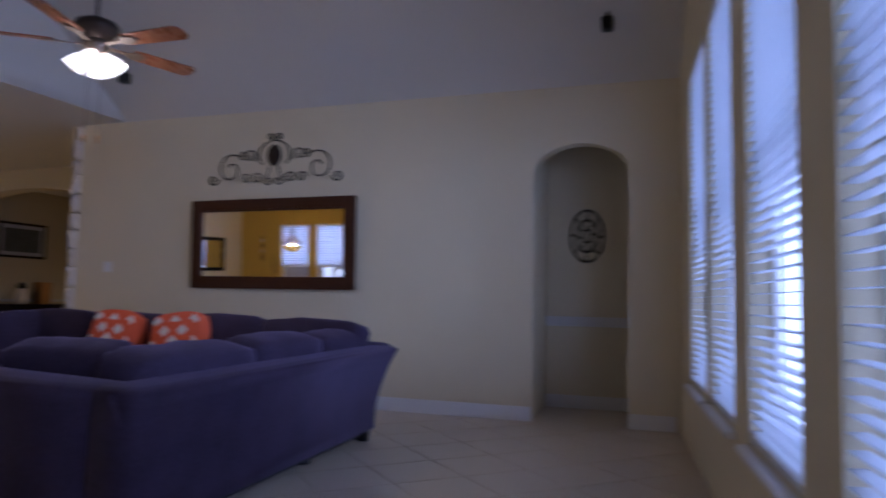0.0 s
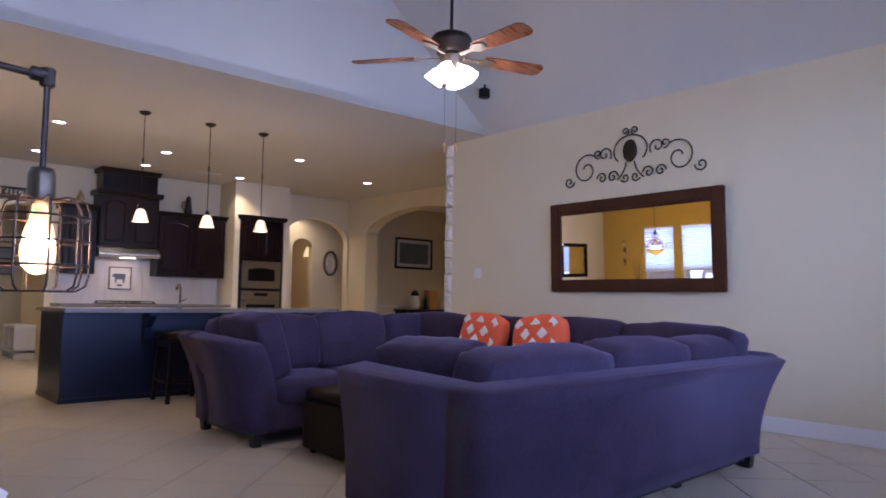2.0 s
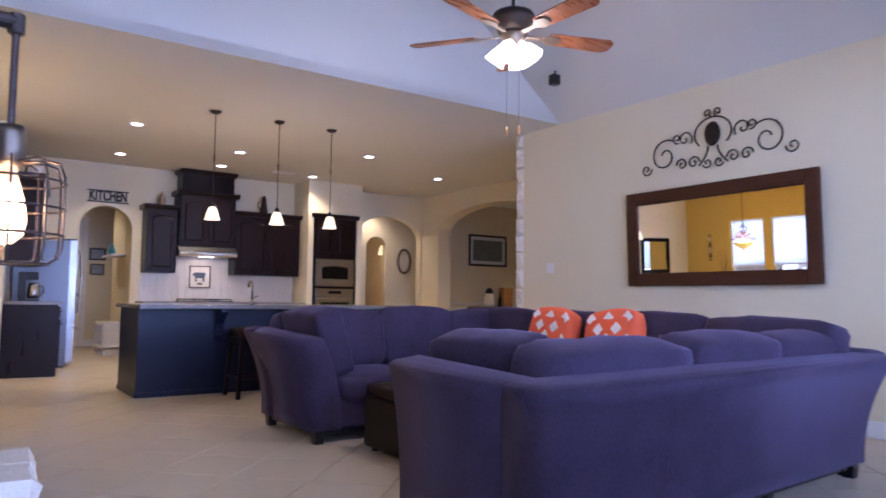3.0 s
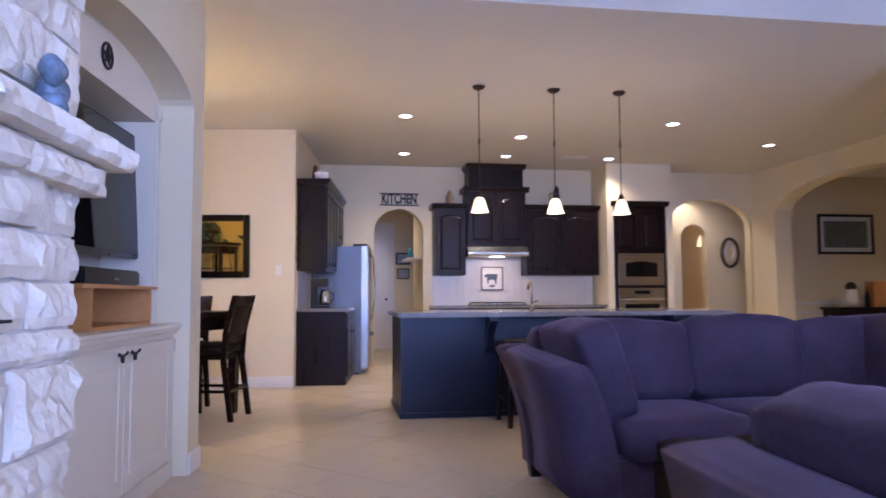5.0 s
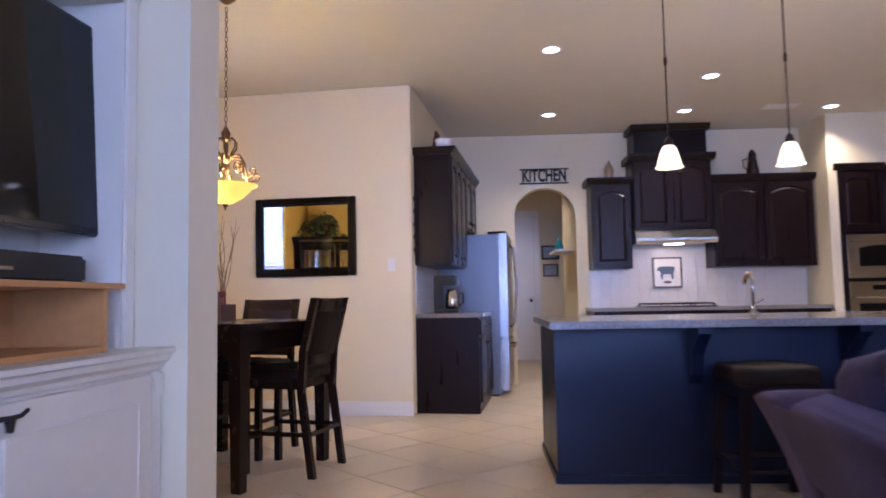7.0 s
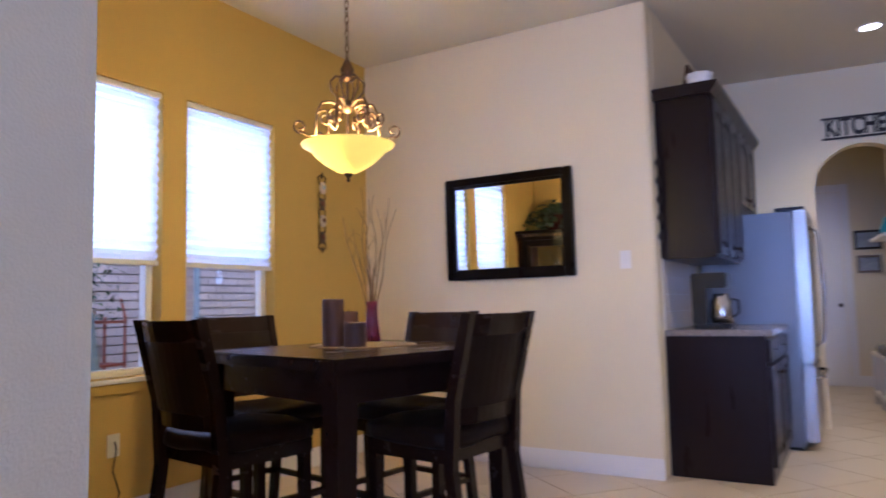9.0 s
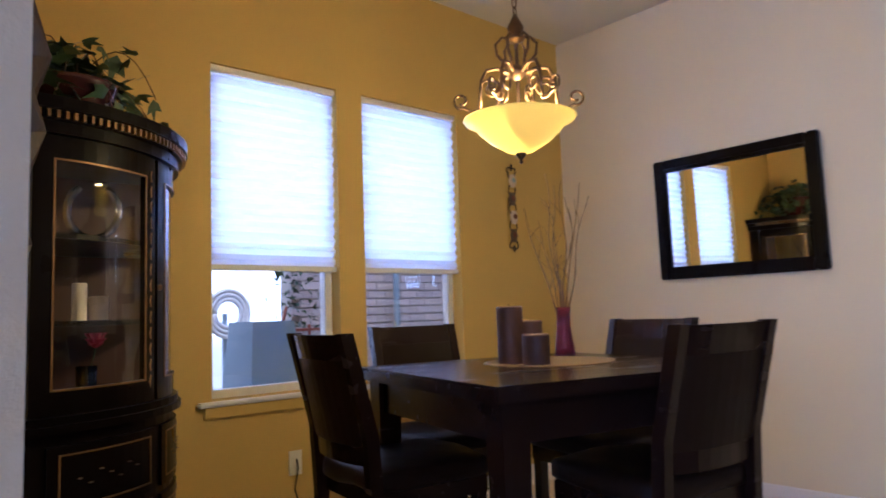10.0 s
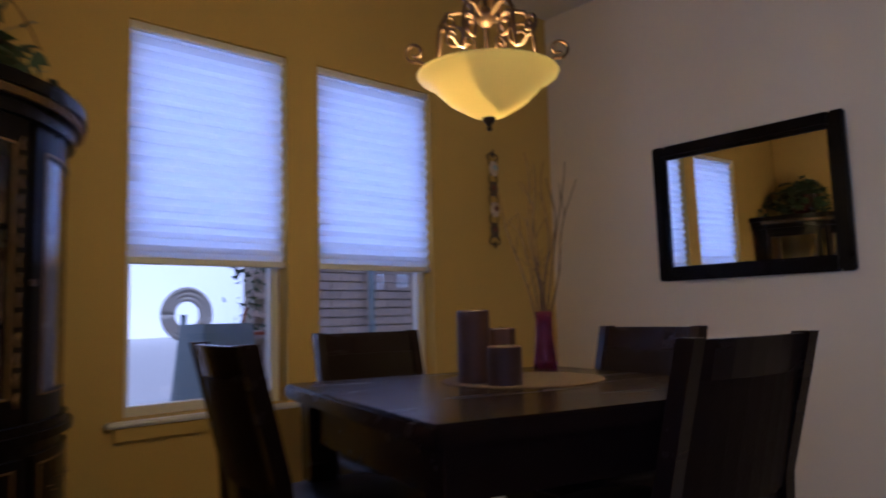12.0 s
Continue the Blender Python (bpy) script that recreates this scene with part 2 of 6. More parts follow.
def tube(bm, pts, r, n=6, r_end=None):
    pts = [Vector(p) for p in pts]
    rings = []
    up = Vector((0.3, 0.5, 0.81))
    for i, p in enumerate(pts):
        d = (pts[min(i + 1, len(pts) - 1)] - pts[max(i - 1, 0)]).normalized()
        a = d.cross(up)
        a = a.normalized() if a.length > 1e-4 else d.orthogonal().normalized()
        b = d.cross(a)
        rad = r if r_end is None else r + (r_end - r) * i / (len(pts) - 1)
        rings.append([bm.verts.new(p + (a * math.cos(k * 2 * math.pi / n) + b * math.sin(k * 2 * math.pi / n)) * rad) for k in range(n)])
    for q, w in zip(rings, rings[1:]):
        for k in range(n):
            bm.faces.new((q[k], q[(k + 1) % n], w[(k + 1) % n], w[k]))
    bm.faces.new(rings[0][::-1])
    bm.faces.new(rings[-1])


def lathe(bm, profile, n=24, c=(0, 0, 0), wave=0.0, waves=0):
    rings = []
    for r, z in profile:
        rings.append([bm.verts.new((c[0] + r * (1 + wave * math.cos(waves * k * 2 * math.pi / n)) * math.cos(k * 2 * math.pi / n), c[1] + r * (1 + wave * math.cos(waves * k * 2 * math.pi / n)) * math.sin(k * 2 * math.pi / n), c[2] + z)) for k in range(n)])
    for q, w in zip(rings, rings[1:]):
        for k in range(n):
            bm.faces.new((q[k], q[(k + 1) % n], w[(k + 1) % n], w[k]))


def prism(bm, poly, axis, lo, hi):
    """poly: 2D outline; axis 'x' takes (y, z), 'y' takes (x, z), 'z' takes (x, y)."""
    def at(u, v, w):
        return {"x": (w, u, v), "y": (u, w, v), "z": (u, v, w)}[axis]
    a = [bm.verts.new(at(u, v, lo)) for u, v in poly]
    b = [bm.verts.new(at(u, v, hi)) for u, v in poly]
    bm.faces.new(a)
    bm.faces.new(b[::-1])
    for i in range(len(a)):
        j = (i + 1) % len(a)
        bm.faces.new((a[i], b[i], b[j], a[j]))


def arch_pts(u0, u1, spring, rise, n=20):
    c, h = (u0 + u1) / 2, (u1 - u0) / 2
    return [(c - h * math.cos(math.pi * i / n), spring + rise * math.sin(math.pi * i / n)) for i in range(n + 1)]


def wall(bm, axis, lo, hi, u0, u1, z0, z1, openings=()):
    """A wall along one axis with openings (u0, u1, sill, spring, rise)."""
    at = u0
    for a, b, sill, spring, rise in sorted(openings):
        prism(bm, [(at, z0), (a, z0), (a, z1), (at, z1)], axis, lo, hi)
        if sill > z0:
            prism(bm, [(a, z0), (b, z0), (b, sill), (a, sill)], axis, lo, hi)
        top = arch_pts(a, b, spring, rise) if rise else [(a, spring), (b, spring)]
        prism(bm, top + [(b, z1), (a, z1)], axis, lo, hi)
        at = b
    prism(bm, [(at, z0), (u1, z0), (u1, z1), (at, z1)], axis, lo, hi)


def structure(name, bm, mat, label, category, bevel=0.0, smooth=False):
    return tagged(part(name, bm, mat, None, "", smooth, bevel), label, category, "", "structure")


def cushion(bm, x0, y0, z0, x1, y1, z1, puff=0.03, cuts=4, seed=0):
    """A soft stuffed block with rounded corners and bulging faces."""
    q = bmesh.new()
    bmesh.ops.create_cube(q, size=2.0)
    bmesh.ops.subdivide_edges(q, edges=q.edges[:], cuts=cuts, use_grid_fill=True)
    c = Vector(((x0 + x1) / 2, (y0 + y1) / 2, (z0 + z1) / 2))
    h = Vector((abs(x1 - x0) / 2, abs(y1 - y0) / 2, abs(z1 - z0) / 2))
    for v in q.verts:
        p = v.co.copy()
        e = 11.0
        s = (abs(p.x) ** e + abs(p.y) ** e + abs(p.z) ** e) ** (1 / e)
        d = p / s
        bulge = [(1 - d[(k + 1) % 3] ** 2) * (1 - d[(k + 2) % 3] ** 2) * puff * (1 if d[k] > 0 else -1) * abs(d[k]) ** 3 for k in range(3)]
        w = Vector([d[k] * h[k] + bulge[k] for k in range(3)])
        w += Vector((1, 1, 1)) * (0.010 * noise.noise((w + c) * 6 + Vector((seed, 0, 0))) + 0.004 * noise.noise((w + c) * 19 + Vector((0, seed, 0))))
        v.co = w + c
    me = bpy.data.meshes.new("scratch")
    q.to_mesh(me)
    q.free()
    bm.from_mesh(me)
    bpy.data.meshes.remove(me)

# ---- structure ----
WX, KX, MY, GY, TY = 0.55, -11.95, 6.40, -1.36, 0.80
CX = -5.90
H = 3.05

bm = B()
box(bm, -18.0, -6.0, -0.12, 6.0, 14.0, -0.012)
structure("floor", bm, M_GROUT, "sandy grout bed under the beige floor tiles", "floor")

# mirror wall with the arched niche near the windows
bm = B()
wall(bm, "y", MY, MY + 0.16, -6.53, 0.75, 0, 3.10, [(-1.14, -0.29, 0.0, 2.24, 0.28)])
structure("wall_north", bm, M_WALL, "cream textured wall with an arched alcove and a wide mirror", "wall")
bm = B()
box(bm, -1.6, MY + 0.98, 0, 0.2, MY + 1.1, 2.8)
box(bm, -1.35, MY + 0.16, 0, -1.19, MY + 0.98, 2.8)
box(bm, -0.24, MY + 0.16, 0, -0.08, MY + 0.98, 2.8)
structure("alcove_wall", bm, M_WALL, "cream back and sides of the arched alcove", "wall")
bm = B()
box(bm, -1.6, MY + 0.16, 2.7, 0.2, MY + 1.1, 2.8)
structure("ceiling_alcove", bm, M_CEIL, "painted top of the arched alcove", "ceiling")
bm = B()
box(bm, -1.19, MY + 0.94, 0.87, -0.24, MY + 0.98, 0.93)
box(bm, -1.19, MY + 0.955, 0.83, -0.24, MY + 0.98, 0.87)
structure("trim_alcove", bm, M_TRIM, "painted chair rail across the alcove back", "trim", bevel=0.006)

# window wall: three tall windows over a low sill, with small panes above
WIN = [(4.70, 5.58), (3.67, 4.52), (2.45, 3.32), (1.20, 2.07), (-0.05, 0.82)]
WT = 2.80
wbm = B()
wall(wbm, "x", 0, 0.18, -3.0, MY + 0.16, 0, 5.2, [(a, b, 0.50, WT, 0) for a, b in WIN])
east = structure("wall_east", wbm, M_WALL, "cream window wall with tall blind-covered windows", "wall")
EAST_TURN = pose(0.14, MY, 0, 0, 0, 5.0) @ pose(0, -MY, 0)
east.matrix_world = EAST_TURN


def tall_window(i, a, b):
    e = thing("window_%d" % i, (0, 0, 0), "tall white window with horizontal blinds half open", "window", "living room windows", kind="structure")
    e.matrix_world = EAST_TURN
    f = B()
    for y0, y1, z0, z1 in ((a, a + 0.05, 0.5, WT), (b - 0.05, b, 0.5, WT), (a, b, 0.5, 0.55), (a, b, WT - 0.05, WT), (a, b, 1.62, 1.67)):
        box(f, 0.10, y0, z0, 0.15, y1, z1)
    part("window_frame", f, M_TRIM, e)
    g = B()
    box(g, 0.122, a + 0.05, 0.55, 0.128, b - 0.05, WT - 0.05)
    part("pane", g, M_GLASS, e, "clear glass").visible_shadow = False
    s = B()
    box(s, -0.05, a - 0.04, 0.465, 0.10, b + 0.04, 0.498)
    part("window_sill", s, M_TRIM, e, bevel=0.008)
    sl = B()
    n = 50
    for k in range(n):
        z = 0.56 + k * (WT - 0.62) / n
        hull8(sl, [(0.005, a + 0.01, z), (0.055, a + 0.01, z + 0.002), (0.055, b - 0.01, z + 0.002), (0.005, b - 0.01, z)],
              [(0.005, a + 0.01, z + 0.003), (0.055, a + 0.01, z + 0.005), (0.055, b - 0.01, z + 0.005), (0.005, b - 0.01, z + 0.003)])
    tagged(part("blind_slats", sl, M_BLIND, e, "white horizontal slats"), kind="stuff")
    r = B()
    box(r, 0.0, a + 0.01, WT - 0.06, 0.06, b - 0.01, WT - 0.005)
    box(r, 0.005, a + 0.01, 0.515, 0.055, b - 0.01, 0.545)
    part("blind_rail", r, M_TRIM, e, bevel=0.004)
    lamp = area("daylight", EAST_TURN @ pose(0.165, (a + b) / 2, 0.25 + WT / 2, 0, 90, 0), WT - 0.55, b - a, 78, DAY)


for i, (a, b) in enumerate(WIN):
    tall_window(i + 1, a, b)

# kitchen ceiling, vaulted living room ceiling and the gable between them
bm = B()
box(bm, -18.0, -2.4, H, CX, 14.0, H + 0.1)
structure("ceiling_kitchen", bm, M_CEIL, "flat painted kitchen ceiling with recessed lights", "ceiling")
bm = B()
prism(bm, [(MY + 0.2, 3.05), (MY, 3.05), (4.35, 4.7), (-6, 4.7), (-6, 4.8), (4.4, 4.8), (MY + 0.2, 3.2)], "x", CX, 1.8)
structure("ceiling_living", bm, M_CEIL, "vaulted pale ceiling of the living room", "ceiling")
bm = B()
prism(bm, [(-6, H + 0.004), (MY, H + 0.004), (4.35, 4.7), (-6, 4.7)], "x", CX - 0.12, CX)
structure("wall_gable", bm, M_CEIL, "pale gable face above the kitchen opening", "wall")

# fireplace and television wall; local x runs east from the corner, y=0 is the face
SROT = pose(-6.02, 0.79, 0, 0, 0, -4)
EROT = pose(-6.02, 0.79, 0, 0, 0, -15.5)
NX0, NX1 = 0.23, 1.88
bm = B()
wall(bm, "y", -0.62, 0.0, 0.0, 3.6, 0, 4.7, [(NX0, NX1, 0.0, 2.19, 0.19), (2.52, 3.0, 0.12, 0.92, 0)])
ob = structure("wall_south", bm, M_WALL, "cream wall with an arched television niche", "wall", bevel=0.012)
ob.matrix_world = SROT
bm = B()
box(bm, 3.6, -2.6, 0, 3.75, -0.05, 4.7)
box(bm, 3.75, -2.75, 0, 7.2, -2.6, 4.7)
ob = structure("wall_return", bm, M_WALL, "plain cream walls beyond the fireplace", "wall")
ob.matrix_world = SROT
bm = B()
wall(bm, "y", -0.25, -0.20, NX0, NX1, 0.0, 2.6, [(NX0 + 0.08, NX1 - 0.08, 0.88, 2.10, 0)])
box(bm, NX0, -0.56, 0.0, NX1, -0.50, 2.6)
box(bm, NX0 + 0.03, -0.50, 0.88, NX0 + 0.08, -0.25, 2.15)
box(bm, NX1 - 0.08, -0.50, 0.88, NX1 - 0.03, -0.25, 2.15)
box(bm, NX0 + 0.08, -0.50, 2.10, NX1 - 0.08, -0.25, 2.15)
ob = structure("niche_panel", bm, M_CABW, "painted panel framing the television recess", "wall")
ob.matrix_world = SROT
bm = B()
box(bm, 0.002, -2.3, 0, 0.16, -0.02, H)
ob = structure("wall_dining_east", bm, M_GOLD, "golden yellow dining wall hung with metal stars", "wall")
ob.matrix_world = EROT

# dining room: window wall in its turned frame, mirror wall
DROT = pose(-7.42, -1.36, 0, 0, 0, -6)
GY = 0.0
DWIN = [(-1.58, -0.865), (-0.70, 0.0)]
bm = B()
wall(bm, "y", GY - 0.16, GY, -2.75, 1.4, 0, H, [(a, b, 0.76, 2.35, 0) for a, b in DWIN])
ob = structure("wall_dining_window", bm, M_GOLD, "golden yellow dining wall with two shaded windows", "wall")
ob.matrix_world = DROT
bm = B()
SIDE = pose(-9.763, 1.165, 0, 0, 0, -6.3)
box(bm, -0.157, -2.40, 0, 0, 0, H)
structure("wall_dining_west", bm, M_WALL, "cream dining wall holding a black framed mirror", "wall", bevel=0.012).matrix_world = SIDE
bm = B()
box(bm, -2.4, -0.14, 0, -0.157, 0.0, H)
ob = structure("wall_kitchen_side", bm, M_WALL, "cream wall behind the coffee counter", "wall")
ob.matrix_world = SIDE

# kitchen back wall with the pantry arch and the hall arch, and rooms beyond
bm = B()
wall(bm, "x", KX - 0.16, KX, 1.0, 14.0, 0, H, [(2.22, 2.97, 0.0, 2.02, 0.37), (6.96, 8.43, 0.0, 2.16, 0.46)])
structure("wall_kitchen", bm, M_WALL, "cream kitchen wall with an arched pantry doorway", "wall")
bm = B()
wall(bm, "y", 8.46, 8.76, KX, -6.4, 0, H, [(-11.35, -8.2, 0.0, 2.32, 0.42)])
structure("wall_entry_arch", bm, M_WALL, "cream wall with a wide arched opening", "wall")
bm = B()
box(bm, -15.4, 1.2, 0, -15.24, 5.0, H)
box(bm, -15.4, 1.2, 0, KX - 0.16, 1.32, H)
box(bm, -15.4, 4.88, 0, KX - 0.16, 5.0, H)
box(bm, -14.0, 3.05, 0, KX - 0.16, 3.16, H)
structure("wall_pantry", bm, M_WALL, "cream walls of the passage behind the kitchen", "wall")
bm = B()
box(bm, -16.5, 6.4, 0, KX - 0.16, 6.56, H)
box(bm, -16.5, 9.2, 0, -13.2, 9.36, H)
wall(bm, "x", -13.06, -12.9, 6.5, 9.4, 0, H, [(7.7, 8.18, 0.0, 2.08, 0.22)])
box(bm, -16.6, 6.4, 0, -16.45, 9.36, H)
structure("wall_hall", bm, M_WALL, "cream walls of the hallway", "wall")
bm = B()
box(bm, KX, 13.0, 0, -5.0, 13.15, H)
box(bm, -6.5, 6.56, 0, -6.35, 13.0, H)
structure("wall_entry", bm, M_WALL, "cream walls of the front room", "wall")

# baseboards
def baseboard(i, x0, y0, x1, y1):
    q = B()
    box(q, x0, y0, 0, x1, y1, 0.13)
    structure("baseboard_%d" % i, q, M_TRIM, "white painted baseboard along the wall", "baseboard", bevel=0.006)


for i, r in enumerate([(-6.45, MY - 0.016, -1.14, MY), (-0.29, MY - 0.016, 0.1, MY), (-1.19, MY + 0.964, -0.24, MY + 0.98), 
                       (-15.24, 1.4, -15.224, 3.05), (KX, 9.0, KX + 0.016, 13.0)]):
    baseboard(i + 1, *r)

for i, (m, r) in enumerate(((SROT, (0.0, 0.0, NX0, 0.016)), (SROT, (-0.016, -2.0, 0.0, 0.016)), (DROT, (-2.55, 0.0, 1.2, 0.016)), (SIDE, (0.0, -2.25, 0.016, 0.0)))):
    q = B()
    box(q, r[0], r[1], 0, r[2], r[3], 0.13)
    structure("baseboard_%d" % (20 + i), q, M_TRIM, "white painted baseboard along the wall", "baseboard", bevel=0.006).matrix_world = m

# ---- living room things ----
def sofa_piece(name, m, length, depth, back_h, seat_n, arm, label, seed, f0=0.0, f1=0.0, crest=0.17, front=-0.055, af=0.13):
    """Section along local x from 0 to length, back at y=0, front at y=depth; arm: '', 'l', 'r'; f0, f1: how far the ends flare."""
    e = thing(name, (0, 0, 0), label, "sofa", "sectional sofa")
    e.matrix_world = m
    q = B()
    box(q, 0.03, 0.06, 0.10, length - 0.03, depth, 0.30)
    part("base", q, M_SOFA, e, bevel=0.02)
    fl = 0.13
    def shell(lo, hi, name_):
        """Padded shell that bends outwards from the lower ring of corners to the upper one, with a rolled top."""
        q = B()
        n = 9
        rings = []
        for i in range(n + 1):
            u = i / n
            rings.append([Vector(p) + Vector(((r[0] - p[0]) * u ** 2.1, (r[1] - p[1]) * u ** 2.1, (r[2] - p[2]) * u)) for p, r in zip(lo, hi)])
        c = sum(rings[-1], Vector()) / 4
        for grow, up in ((0.93, 0.018), (0.80, 0.028)):
            rings.append([Vector((p.x + (c.x - p.x) * min(1, 0.03 * k_[0] / max(abs(c.x - p.x), 0.01)), p.y + (c.y - p.y) * min(1, 0.03 * k_[0] / max(abs(c.y - p.y), 0.01)), p.z + up)) for p in rings[n] for k_ in (((1 - grow) * 10,),)])
        vs = [[q.verts.new(p) for p in r] for r in rings]
        for a_, b_ in zip(vs, vs[1:]):
            for k in range(4):
                q.faces.new((a_[k], a_[(k + 1) % 4], b_[(k + 1) % 4], b_[k]))
        q.faces.new(vs[0][::-1])
        q.faces.new(vs[-1])
        up_edges = [ed for ed in q.edges if abs(ed.verts[0].co.z - ed.verts[1].co.z) > 0.01 and ed.calc_face_angle(0) > 0.5]
        bmesh.ops.bevel(q, geom=up_edges, offset=0.03, segments=3, affect="EDGES", clamp_overlap=True)
        part(name_, q, M_SOFA, e, smooth=True)
    i0, i1 = (f0 if arm == "l" else 0.0), (f1 if arm == "r" else 0.0)
    shell([(0, 0.0, 0.09), (length, 0.0, 0.09), (length, 0.24, 0.09), (0, 0.24, 0.09)],
          [(-f0, -fl, back_h - 0.03), (length + f1, -fl, back_h - 0.03), (length + i1, 0.10, back_h - 0.02), (-i0, 0.10, back_h - 0.02)], "backrest")
    a0, a1 = 0.0, length
    if arm:
        s = -1 if arm == "l" else 1
        x = 0.0 if arm == "l" else length
        shell([(x - s * 0.002, 0.03, 0.09), (x - s * 0.22, 0.03, 0.09), (x - s * 0.22, depth, 0.09), (x - s * 0.002, depth, 0.09)],
              [(x + s * (fl - 0.002), 0.0, back_h - 0.034), (x - s * 0.06, 0.0, back_h - 0.024), (x - s * (0.19 - af), depth + 0.02, back_h + front + 0.005), (x + s * (af - 0.002), depth + 0.02, back_h + front - 0.005)], "armrest")
        if arm == "l":
            a0 = 0.22
        else:
            a1 = length - 0.22
    w = (a1 - a0) / seat_n
    top = back_h + crest
    for k in range(seat_n):
        q = B()
        cushion(q, a0 + k * w + 0.004, 0.28, 0.27, a0 + (k + 1) * w - 0.004, depth + 0.03, 0.46, 0.022, 6, seed + k)
        part("seat_cushion", q, M_SOFA, e, smooth=True)
        q = B()
        e0 = 0.14 if arm == "l" and k == 0 else 0.0
        e1 = 0.20 if arm == "r" and k == seat_n - 1 else 0.0
        cushion(q, a0 + k * w + 0.004 - e0, 0.10, 0.45, a0 + (k + 1) * w - 0.004 + e1, 0.36, top - 0.015 * ((k + seed) % 2), 0.03, 7, seed + 7 * k)
        bmesh.ops.rotate(q, verts=q.verts, cent=(0, 0.24, 0.45), matrix=Matrix.Rotation(radians(10), 3, "X"))
        part("back_cushion", q, M_SOFA, e, smooth=True)
    if arm:
        q = B()
        xa, xb = (a0 - 0.03, a0 + 0.19) if arm == "l" else (a1 - 0.15, a1 + 0.07)
        cushion(q, xa, 0.26, 0.45, xb, depth - 0.05, top + 0.02, 0.018, 9, seed + 31)
        bmesh.ops.rotate(q, verts=q.verts, cent=((xa + xb) / 2, 0, 0.45), matrix=Matrix.Rotation(radians(-15 if arm == "l" else 17), 3, "Y"))
        part("arm_cushion", q, M_SOFA, e, smooth=True)
    for x in (0.02, length - 0.10):
        for y in (0.02, depth - 0.08):
            q = B()
            hull8(q, [(x + 0.01, y + 0.01, 0), (x + 0.07, y + 0.01, 0), (x + 0.07, y + 0.07, 0), (x + 0.01, y + 0.07, 0)], [(x, y, 0.10), (x + 0.08, y, 0.10), (x + 0.08, y + 0.08, 0.10), (x, y + 0.08, 0.10)])
            part("foot", q, M_BLACK, e, "dark wooden foot")
    q = B()
    box(q, 0.05, 0.05, 0.05, length - 0.05, depth - 0.04, 0.09)
    part("plinth", q, M_BLACK, e)
    return e


LS = "purple-grey microsuede sectional sofa with flared back and loose cushions"
# near section with its back to the windows, far section towards the mirror wall, third towards the kitchen
s1 = sofa_piece("sectional_sofa", pose(-1.97, 2.46, 0, 0, 0, 92.5), 2.62, 0.93, 0.715, 3, "l", LS, 1, 0.13, 0.13, 0.125, -0.005, 0.06)
s2 = sofa_piece("sectional_sofa", pose(-2.12, 5.10, 0, 0, 0, 180), 3.36, 0.95, 0.74, 4, "", LS, 11, 0.10, 0.10)
s3 = sofa_piece("sectional_sofa", pose(-5.50, 5.10, 0, 0, 0, 270), 2.36, 0.95, 0.765, 3, "r", LS, 23, 0.10, 0.13, 0.145, -0.06, 0.12)


def throw_pillow(m, label):
    e = thing("throw_pillow", (0, 0, 0), label, "pillow", "orange pillows")
    e.matrix_world = m
    q = B()
    cushion(q, -0.22, -0.07, 0, 0.22, 0.07, 0.44, 0.03, 6, 3)
    part("cover", q, M_ORANGE, e, smooth=True)
    for i in range(5):
        for j in range(5):
            if (i + j) % 2 == 0:
                q = B()
                x, z = -0.16 + i * 0.08, 0.06 + j * 0.08
                s = 0.05
                lathe(q, [(0.001, -0.004), (s, -0.003), (s * 0.9, 0.003), (0.001, 0.004)], 4)
                f = 1 - (x / 0.22) ** 4
                g = 1 - ((z - 0.22) / 0.22) ** 4
                bmesh.ops.transform(q, verts=q.verts, matrix=pose(x, -0.072 - 0.028 * f * g * (1 - (x / 0.22) ** 2) * (1 - ((z - 0.22) / 0.22) ** 2), z, 90, 0, 0))
                part("motif", q, M_WHITEF, e, "off-white printed motif")
    return e


throw_pillow(pose(-4.18, 4.55, 0.49, -14, 4, -2), "orange and white patterned pillow on the sofa")
throw_pillow(pose(-3.52, 4.56, 0.49, -14, -6, 3), "orange and white patterned pillow on the sofa")

e = thing("ottoman", (-3.85, 3.4, 0), "dark brown leather storage ottoman with tray top", "ottoman")
q = B(); box(q, -0.42, -0.42, 0.03, 0.42, 0.42, 0.36); part("body", q, M_LEATHER, e, bevel=0.012)
q = B(); cushion(q, -0.43, -0.43, 0.365, 0.43, 0.43, 0.44, 0.012, 5, 2); part("lid", q, M_LEATHER, e, smooth=True)
for x in (-0.36, 0.36):
    for y in (-0.36, 0.36):
        q = B(); rod(q, (x, y, 0), (x, y, 0.03), 0.025); part("foot", q, M_BLACK, e)


